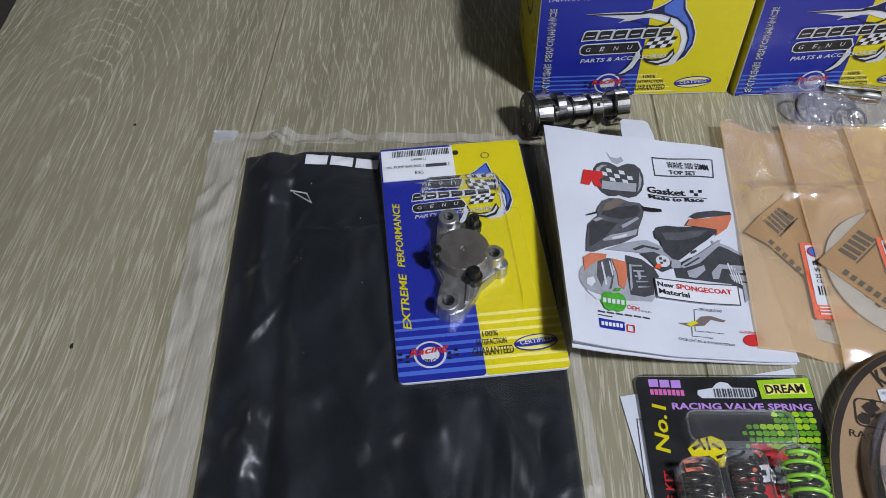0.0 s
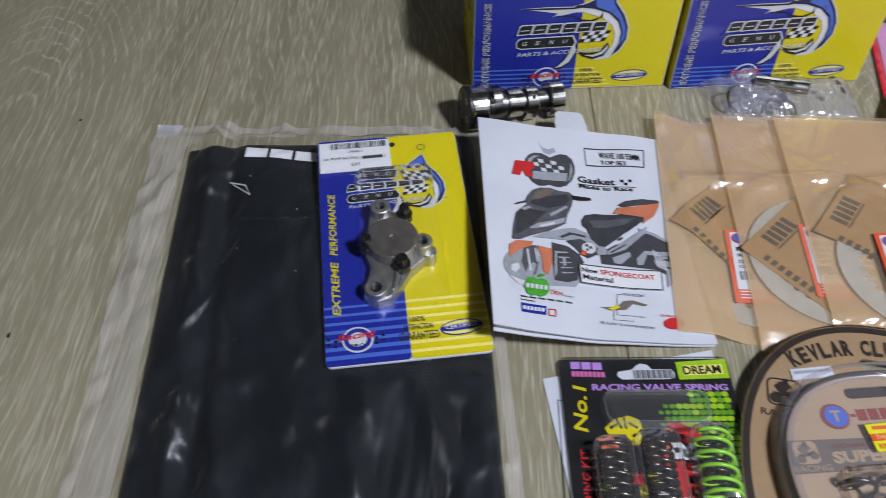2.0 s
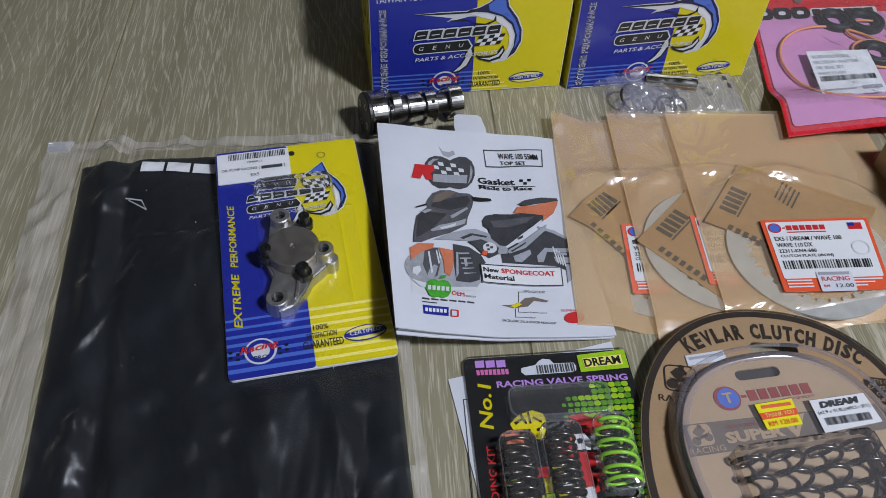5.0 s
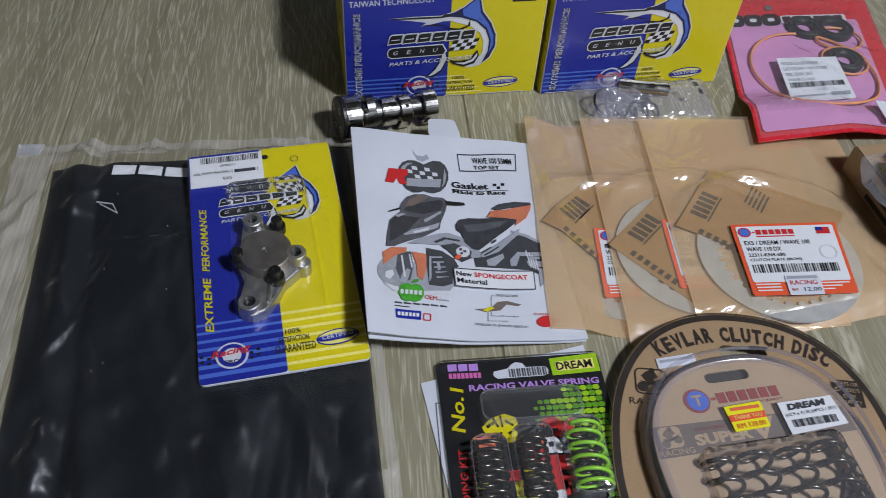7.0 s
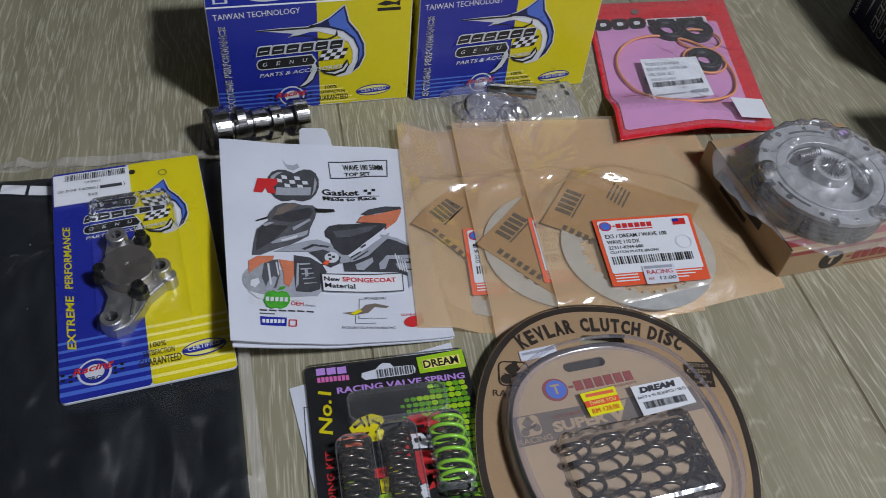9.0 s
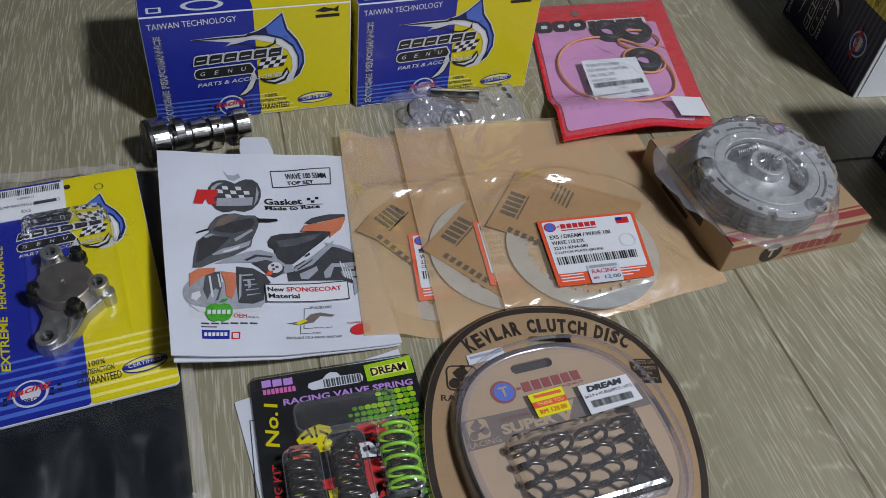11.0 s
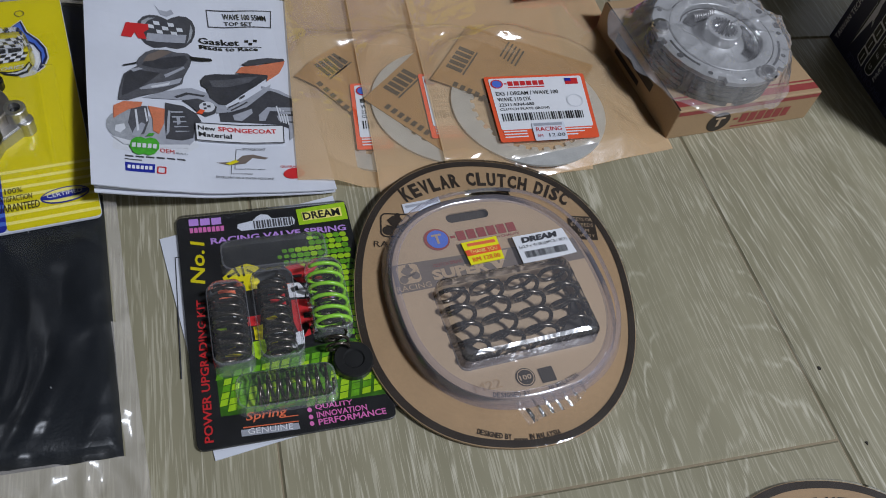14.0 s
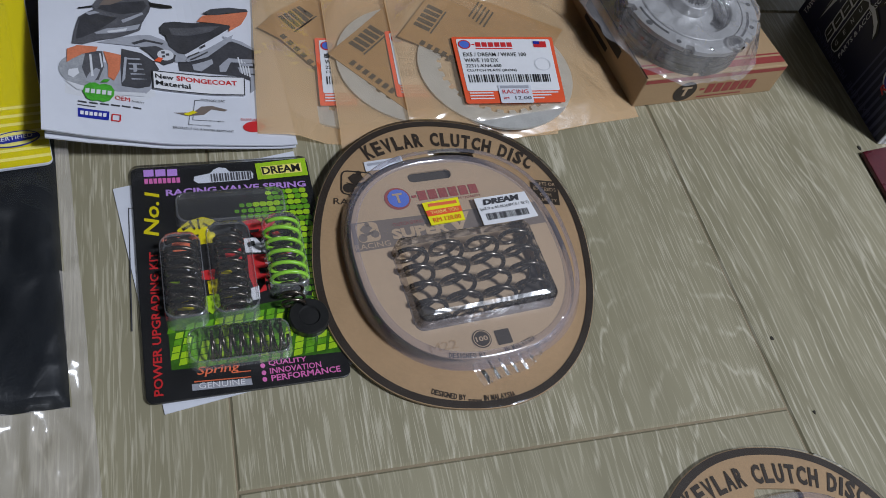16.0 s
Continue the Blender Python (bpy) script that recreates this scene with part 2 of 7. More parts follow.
PICDARK = mat("dark_picture_print", (0.040, 0.040, 0.046), 0.5, var=0.4, scale=150)
PICGREY = mat("smoke_picture_print", (0.085, 0.085, 0.095), 0.5, var=0.4, scale=130)
MIDGREY = mat("grey_picture_print", (0.30, 0.31, 0.33), 0.5, var=0.25, scale=160)
FADEDO = mat("faded_orange_print", (0.56, 0.17, 0.085), 0.5, var=0.2, scale=140)
# Slight milk paints grey highlights over the clear kit bubbles.
BUBBLE = film("kit_bubble", (0.97, 0.97, 0.975), gloss=0.12, rough=0.10, wrinkle=0.5, scale=34, milky=0.04, milk=(0.7, 0.7, 0.72))
# The milk puts glare on the clear blister into its colour.
GLARE_HAZE = film("glare_hazed_blister", (0.97, 0.97, 0.975), gloss=0.10, rough=0.16, wrinkle=0.35, scale=34, milky=0.085, milk=(0.72, 0.70, 0.74))
CLUTCHBAG = film("milky_bag", (0.98, 0.98, 0.985), gloss=0.13, rough=0.10, wrinkle=0.9, scale=30, distance=0.010, milky=0.17, milk=(0.86, 0.84, 0.87))
PINBAG = film("violet_tinged_bag", (0.96, 0.96, 0.98), gloss=0.12, rough=0.10, wrinkle=0.8, scale=30, distance=0.007, milky=0.20, milk=(0.62, 0.61, 0.70))
SEALBAG = film("clear_front_film", gloss=0.12, rough=0.12, wrinkle=0.9, scale=26, distance=0.007, milky=0.05)
PANES = [BWALL_HIGHLIGHT, PINBAG, BUBBLE, GLARE_HAZE, CLUTCHBAG, SEALBAG, CLEAR, RIM, BAG, MARGIN, CRUMPLE, TANF, MILK]


# ---- building tools ----
def thing(name, label, category, m=None, group="", kind=""):
    ob = new(name)
    ob.empty_display_size = 0.02
    if m is not None:
        ob.matrix_basis = m
    return tagged(ob, label, category, group, kind)


def part(name, bm, material, parent, label="", warp=None, smooth=False, kind=""):
    """Links a bmesh as one mesh object under a thing or under a part."""
    if warp:
        for v in bm.verts:
            v.co = warp(v.co)
    me = bpy.data.meshes.new(name)
    bm.to_mesh(me)
    bm.free()
    me.materials.append(material)
    if smooth:
        me.polygons.foreach_set("use_smooth", [True] * len(me.polygons))
    ob = new(name, me)
    ob.parent = parent
    if material in PANES:
        ob.visible_shadow = False
    return tagged(ob, label, kind=kind)


def flat(bm, pts, h):
    f = bm.faces.new([bm.verts.new((p[0], p[1], h)) for p in pts])
    f.normal_update()
    if f.normal.z < 0:
        f.normal_flip()
    return f


def finish(bm):
    bmesh.ops.triangulate(bm, faces=[f for f in bm.faces if len(f.verts) > 4])
    return bm


def shapes(*polys, h=0.0):
    bm = bmesh.new()
    for p in polys:
        flat(bm, p, h)
    return finish(bm)


def rect(x0, y0, x1, y1):
    return [(x0, y0), (x1, y0), (x1, y1), (x0, y1)]


def rrect(x0, y0, x1, y1, r, n=5):
    pts = []
    for cx, cy, a in ((x1 - r, y1 - r, 0), (x0 + r, y1 - r, 90), (x0 + r, y0 + r, 180), (x1 - r, y0 + r, 270)):
        pts += [(cx + r * math.cos(radians(a + 90 * i / n)), cy + r * math.sin(radians(a + 90 * i / n))) for i in range(n + 1)]
    return pts


def oval(cx, cy, rx, ry=None, n=28, power=2.0, turn=0.0):
    ry = rx if ry is None else ry
    pts = []
    for i in range(n):
        a = math.tau * i / n
        c, s = math.cos(a), math.sin(a)
        x, y = rx * math.copysign(abs(c) ** (2 / power), c), ry * math.copysign(abs(s) ** (2 / power), s)
        pts.append((cx + x * math.cos(turn) - y * math.sin(turn), cy + x * math.sin(turn) + y * math.cos(turn)))
    return pts


def holed(outer, holes, h):
    """A flat sheet with holes through it."""
    bm = bmesh.new()
    edges = []
    for loop in (outer, *holes):
        vs = [bm.verts.new((x, y, h)) for x, y in loop]
        edges += [bm.edges.new((vs[i], vs[(i + 1) % len(vs)])) for i in range(len(vs))]
    bmesh.ops.triangle_fill(bm, use_beauty=True, edges=edges)
    bmesh.ops.recalc_face_normals(bm, faces=bm.faces)
    if bm.faces and sum(f.normal.z for f in bm.faces) < 0:
        bmesh.ops.reverse_faces(bm, faces=bm.faces)
    return bm


def thick(bm, depth):
    """Gives a sheet that faces up its thickness, downwards."""
    got = bmesh.ops.extrude_face_region(bm, geom=list(bm.faces), use_keep_orig=True)
    for v in [g for g in got["geom"] if isinstance(g, bmesh.types.BMVert)]:
        v.co.z -= depth
    bmesh.ops.recalc_face_normals(bm, faces=bm.faces)
    return bm


def slab(pts, top, depth, bevel=0.0):
    bm = bmesh.new()
    flat(bm, pts, top)
    thick(bm, depth)
    if bevel:
        bmesh.ops.bevel(bm, geom=[e for e in bm.edges if len(e.link_faces) == 2 and e.calc_face_angle(0) > 0.9 and abs(e.verts[0].co.z - e.verts[1].co.z) < 1e-6], offset=bevel, segments=2, affect="EDGES", profile=0.5)
    bmesh.ops.triangulate(bm, faces=[f for f in bm.faces if len(f.verts) > 4])
    return bm


def block(x0, y0, z0, x1, y1, z1, bevel=0.001):
    bm = bmesh.new()
    bmesh.ops.create_cube(bm, size=1, matrix=Matrix.LocRotScale(((x0 + x1) / 2, (y0 + y1) / 2, (z0 + z1) / 2), None, (x1 - x0, y1 - y0, z1 - z0)))
    if bevel:
        bmesh.ops.bevel(bm, geom=list(bm.edges), offset=bevel, segments=2, affect="EDGES", profile=0.5)
    return bm


def lathe(profile, n=40, m=None, bm=None):
    """Turns (radius, height) round the z axis."""
    bm = bm or bmesh.new()
    rings = []
    for r, z in profile:
        if r < 1e-6:
            v = bm.verts.new((0, 0, z))
            rings.append([v] * n)
        else:
            rings.append([bm.verts.new((r * math.cos(math.tau * i / n), r * math.sin(math.tau * i / n), z)) for i in range(n)])
    new_verts = {v for ring in rings for v in ring}
    for a, c in zip(rings, rings[1:]):
        for i in range(n):
            q = [a[i], a[(i + 1) % n], c[(i + 1) % n], c[i]]
            q = [v for k, v in enumerate(q) if v not in q[:k]]
            if len(q) > 2:
                bm.faces.new(q)
    if m is not None:
        for v in new_verts:
            v.co = m @ v.co
    bmesh.ops.recalc_face_normals(bm, faces=bm.faces)
    return bm


def tube(path, r, sides=8, closed=False, bm=None):
    """A round bar along a path of points."""
    bm = bm or bmesh.new()
    pts = [Vector(p) for p in path]
    n = len(pts)
    rings = []
    up = Vector((0.013, 0.021, 1)).normalized()
    for i, p in enumerate(pts):
        d = (pts[(i + 1) % n] - pts[i - 1]) if closed else (pts[min(i + 1, n - 1)] - pts[max(i - 1, 0)])
        d.normalize()
        a = d.cross(up)
        if a.length < 0.05:
            a = d.cross(Vector((1, 0, 0)))
        a.normalize()
        c = a.cross(d)
        rings.append([bm.verts.new(p + r * (math.cos(math.tau * k / sides) * a + math.sin(math.tau * k / sides) * c)) for k in range(sides)])
    for i in range(n if closed else n - 1):
        a, c = rings[i], rings[(i + 1) % n]
        for k in range(sides):
            bm.faces.new((a[k], a[(k + 1) % sides], c[(k + 1) % sides], c[k]))
    if not closed:
        bm.faces.new(rings[0])
        bm.faces.new(rings[-1])
    bmesh.ops.recalc_face_normals(bm, faces=bm.faces)
    return bm


def coil(start, axis, length, radius, wire, turns, taper=1.0, sides=7, squash=1.0, dead=0.6):
    """A helical spring with closed ends."""
    axis = Vector(axis).normalized()
    a = axis.cross(Vector((0, 0, 1)))
    a.normalize()
    c = a.cross(axis)
    pts = []
    n = int(turns * 20)
    for i in range(n + 1):
        k = i / n
        t = k * turns
        if t < dead:
            s = t / dead * wire * 0.9
        elif t > turns - dead:
            s = length - (turns - t) / dead * wire * 0.9
        else:
            s = wire * 0.9 + (t - dead) / (turns - 2 * dead) * (length - 1.8 * wire)
        r = radius * (1 + (taper - 1) * k)
        pts.append(Vector(start) + axis * s + r * (math.cos(math.tau * t) * a + squash * math.sin(math.tau * t) * c))
    return tube(pts, wire / 2, sides)


def type_in(bm, s, x, y, w, hgt, h, turn=0.0, shear=0.0, align="LEFT", bold=0.0):
    """Built-in lettering fitted into a box of width w and height hgt, its lower left (or middle) at x, y."""
    cu = bpy.data.curves.new("lettering", "FONT")
    cu.body, cu.resolution_u, cu.shear, cu.offset = s, 2, shear, bold
    ob = bpy.data.objects.new("lettering", cu)
    me = bpy.data.meshes.new_from_object(ob)
    co = np.empty(len(me.vertices) * 3)
    me.vertices.foreach_get("co", co)
    co = co.reshape(-1, 3)
    if len(co):
        lo, hi = co.min(0), co.max(0)
        sx, sy = w / max(1e-6, hi[0] - lo[0]), hgt / max(1e-6, hi[1] - lo[1])
        vs = []
        shift = w / 2 if align == "CENTER" else 0
        for p in co:
            u, v = (p[0] - lo[0]) * sx - shift, (p[1] - lo[1]) * sy
            vs.append(bm.verts.new((x + u * math.cos(turn) - v * math.sin(turn), y + u * math.sin(turn) + v * math.cos(turn), h)))
        for poly in me.polygons:
            try:
                bm.faces.new([vs[i] for i in poly.vertices])
            except ValueError:
                pass
    bpy.data.objects.remove(ob)
    bpy.data.curves.remove(cu)
    bpy.data.meshes.remove(me)


def words(rows, h, **k):
    bm = bmesh.new()
    for s, x, y, w, hgt, *turn in rows:
        type_in(bm, s, x, y, w, hgt, h, turn[0] if turn else 0.0, **k)
    return bm


def arched(s, cx, cy, rx, ry, a0, a1, size, h, inward=False, bold=0.02, wide=0.7):
    """Lettering spread along an arch from angle a0 to a1, in degrees."""
    bm = bmesh.new()
    room = [0.62 if ch == " " else 0.55 if ch in "I1" else 1.0 for ch in s]
    total = sum(room) - (room[0] + room[-1]) / 2
    at = 0.0
    for i, ch in enumerate(s):
        if i:
            at += (room[i - 1] + room[i]) / 2
        if ch == " ":
            continue
        a = radians(a0 + (a1 - a0) * at / total)
        x, y = cx + rx * math.cos(a), cy + ry * math.sin(a)
        t = math.atan2(ry * math.cos(a), -rx * math.sin(a)) + (0 if inward else math.pi)
        w = size * wide * (0.35 if ch in "I1" else 1)
        hh = size * (0.25 if ch == "-" else 1)
        type_in(bm, ch, x - math.cos(t) * w / 2, y - math.sin(t) * w / 2, w, hh, h, t, bold=bold)
    return bm


def bars(x0, y0, x1, y1, n, h, seed=1, turn=0.0):
    rng = random.Random(seed)
    bm = bmesh.new()
    x, step = x0, (x1 - x0) / n
    for _ in range(n):
        w = step * rng.choice((0.3, 0.45, 0.7))
        flat(bm, rect(x, y0, x + w, y1), h)
        x += step
    return bm


def lines(rows, h):
    """Plain bars for small print: x, y, width, height."""
    bm = bmesh.new()
    for x, y, w, t in rows:
        flat(bm, rect(x, y, x + w, y + t), h)
    return bm


def layout(tl, tr, br, bl, w, h):
    """Turns places on a drawing board with these four corners into a sheet of w by h, its middle at 0, 0."""
    A, B = [], []
    for (x, y), (u, v) in zip((tl, tr, br, bl), ((-w / 2, h / 2), (w / 2, h / 2), (w / 2, -h / 2), (-w / 2, -h / 2))):
        A += [[x, y, 1, 0, 0, 0, -u * x, -u * y], [0, 0, 0, x, y, 1, -v * x, -v * y]]
        B += [u, v]
    k = np.linalg.solve(np.array(A, float), np.array(B, float))

    def at(x, y):
        d = k[6] * x + k[7] * y + 1
        return ((k[0] * x + k[1] * y + k[2]) / d, (k[3] * x + k[4] * y + k[5]) / d)
    return at


def four(tl, tr, br, bl, w, h):
    """Lays a sheet of w by h, its middle at 0, 0, into four corners in space."""
    tl, tr, br, bl = map(Vector, (tl, tr, br, bl))

    def to(p):
        s, t = p.x / w + 0.5, p.y / h + 0.5
        q = (bl * (1 - s) + br * s) * (1 - t) + (tl * (1 - s) + tr * s) * t
        return q + Vector((0, 0, p.z))
    return to


def sheet(w, h, nx, ny, z=0.0):
    bm = bmesh.new()
    vs = [[bm.verts.new(((i / nx - 0.5) * w, (j / ny - 0.5) * h, z)) for i in range(nx + 1)] for j in range(ny + 1)]
    for j in range(ny):
        for i in range(nx):
            bm.faces.new((vs[j][i], vs[j][i + 1], vs[j + 1][i + 1], vs[j + 1][i]))
    return bm


def dome(outline, top, height, inset=0.0035, base=0.0):
    """A blister bubble: a drafted wall with rounded shoulders and a flat roof."""
    cx, cy = sum(p[0] for p in outline) / len(outline), sum(p[1] for p in outline) / len(outline)
    rx = max(abs(p[0] - cx) for p in outline)
    ry = max(abs(p[1] - cy) for p in outline)
    bm = bmesh.new()
    rings = []
    for k, z in ((0, base), (0.35, base + height * 0.7), (0.65, base + height * 0.93), (1.2, base + height)):
        d = inset * k
        rings.append([bm.verts.new((cx + (x - cx) * (1 - d / rx), cy + (y - cy) * (1 - d / ry), z)) for x, y in outline])
    n = len(outline)
    for a, c in zip(rings, rings[1:]):
        for i in range(n):
            bm.faces.new((a[i], a[(i + 1) % n], c[(i + 1) % n], c[i]))
    bm.faces.new(rings[-1])
    return finish(bm)


def at_board(f, pts):
    return [f(x, y) for x, y in pts]


FLOOR = 0.0

# ---- the room: unseen walls and ceiling round the floor, darkened to cut bounce ----
def shell(name, x0, y0, z0, x1, y1, z1, material, label):
    ob = part(name, block(x0, y0, z0, x1, y1, z1, 0), material, None)
    tagged(ob, label, name.split("_")[0], kind="structure")
    return ob


X0, X1, Y0, Y1, TOP = -1.52, 2.64, -1.93, 2.0, 3.0
shell("wall_north", X0 - 0.1, Y1, -0.1, X1 + 0.1, Y1 + 0.1, TOP, DIMMED_PLASTER, "unseen wall behind the floor, coloured dark to cut bounced light")
shell("wall_south", X0 - 0.1, Y0 - 0.1, -0.1, X1 + 0.1, Y0, TOP, DIMMED_PLASTER, "unseen wall behind the camera, coloured dark to cut bounced light")
shell("wall_west", X0 - 0.1, Y0, -0.1, X0, Y1, TOP, DIMMED_PLASTER, "unseen side wall, coloured dark to cut bounced light")
shell("wall_east", X1, Y0, -0.1, X1 + 0.1, Y1, TOP, DIMMED_PLASTER, "unseen side wall, coloured dark to cut bounced light")
shell("ceiling", X0 - 0.1, Y0 - 0.1, TOP, X1 + 0.1, Y1 + 0.1, TOP + 0.1, DIMMED_PLASTER, "unseen ceiling, coloured dark to cut bounced light")

light_fixture = thing("ceiling_light", "round white ceiling lamp fixed to the ceiling", "lamp", pose(LAMP[0], LAMP[1], TOP))
part("mount", lathe([(0, -0.001), (0.15, -0.001), (0.16, -0.02), (0.05, -0.06), (0, -0.06)], 32), DIMMED_PLASTER, light_fixture)
part("shade_ring", lathe([(0.225, -0.09), (0.24, -0.09), (0.245, -0.06), (0.22, -0.055), (0.225, -0.09)], 40), STEEL, light_fixture)


# ---- boxes of parts ----
def parts_box(m):
    """A printed carton, blue and yellow; front faces -y, its lower left corner at the origin."""
    W, D, H = 0.160, 0.100, 0.100
    box = thing("parts_box", "blue and yellow printed cardboard parts box standing on the floor", "box", m, "boxes of motorcycle parts")
    part("carton", block(0, 0, 0, W, D, H, 0.0006), WHITE, box, "white cardboard carton")
    front = Matrix.Rotation(radians(90), 4, "X")

    def face(name, bm, material, parent=box, label=""):
        return part(name, bm, material, parent, label, warp=lambda c: front @ Vector((c.x, c.y, c.z)))
    e = 0.0007
    face("blue_panel", shapes(rect(e, e, 0.0835, H - e), h=0.0003), BLUE)
    face("yellow_panel", shapes(rect(0.0835, e, W - e, H - e), h=0.0003), YELLOW)
    face("stripe_band", shapes(*[rect(e, 0.0035 + i * 0.0042, 0.0835, 0.0035 + i * 0.0042 + 0.0016) for i in range(5)], h=0.0005), LBLUE)
    face("pale_stripe_band", shapes(*[rect(0.0835, 0.0035 + i * 0.0042, 0.115 - 0.004 * i, 0.0035 + i * 0.0042 + 0.0013) for i in range(5)], h=0.0005), LYELLOW)
    face("heading", words([("TAIWAN TECHNOLOGY", *BOX(90, 122), 0.066, 0.0050, 0.03)], 0.0006), WHITE)
    fish_emblem(face, *BOX(295, 168), 1.0)
    for k, material in ((0.05, PALEG), (0.0, NAVY)):
        bm = bmesh.new()
        for word, a, b in (("PERFORMANCE", 0.036, 0.0835), ("EXTREME", 0.004, 0.034)):
            type_in(bm, word, 0.0135, a, b - a, 0.0066, 0.0006 + (0.0002 if not k else 0), math.pi / 2, bold=k)
        face("side_lettering", bm, material)
    badge(face, 0.060, 0.0135, 0.0105)
    face("slogan", words([("100%", 0.088, 0.0175, 0.010, 0.0036), ("SATISFACTION", 0.084, 0.0125, 0.021, 0.0032), ("GUARANTEED", 0.0805, 0.0055, 0.027, 0.0054)], 0.0006, bold=0.01), BROWNP)
    seal(face, 0.1295, 0.0125, 0.0150, 0.0056)
    face("corner_fish", shapes([(0.131, 0.0945), (0.138, 0.0975), (0.146, 0.0955), (0.150, 0.098), (0.1495, 0.0925), (0.145, 0.094), (0.138, 0.093)], rect(0.1315, 0.0885, 0.1505, 0.0912), h=0.0006), BLACK)
    # lid, left end in yellow, right end left white with its glued flap
    def top(name, bm, material):
        return part(name, bm, material, box, warp=lambda c: Vector((c.x, c.y, H + c.z)))
    top("lid_blue_panel", shapes(rect(e, e, 0.0835, D - e), h=0.0003), BLUE)
    top("lid_yellow_panel", shapes(rect(0.0835, e, W - e, D - e), h=0.0003), YELLOW)
    top("lid_mark", shapes(rect(0.006, 0.004, 0.017, 0.012), oval(0.047, 0.011, 0.016, 0.0075), h=0.0005), PALEG)
    top("lid_mark_core", shapes(rect(0.008, 0.0055, 0.015, 0.0105), oval(0.047, 0.011, 0.012, 0.0052), h=0.0007), BLUE)
    part("end_panel", shapes(rect(e, e, H - e, D - e), h=0.0003), YELLOW, box, warp=lambda c: Vector((-c.z, c.y, c.x)))
    part("end_rings", holed(oval(0.068, 0.052, 0.020), [oval(0.068, 0.052, 0.0165)], 0.0005), BROWNP, box, warp=lambda c: Vector((-c.z, c.y, c.x)))
    part("glue_flap", slab([(0.0, 0.004), (0.024, 0.016), (0.024, 0.084), (0.0, 0.096)], 0.0009, 0.0006), WHITE, box, warp=lambda c: Vector((W + c.z, c.y, c.x)))
    part("fold_line", lines([(0.004, 0.0012, 0.020, 0.0007), (0.030, 0.0012, 0.045, 0.0007), (0.082, 0.0012, 0.020, 0.0007), (0.110, 0.0012, 0.040, 0.0007)], 0.0007), PALEG, box, warp=lambda c: front @ c)
    return box


BOX = (lambda f: lambda x, y: (f(x, y)[0] + 0.080, f(x, y)[1] + 0.050))(layout((45, 66), (1030, 5), (1033, 468), (168, 548), 0.160, 0.100))


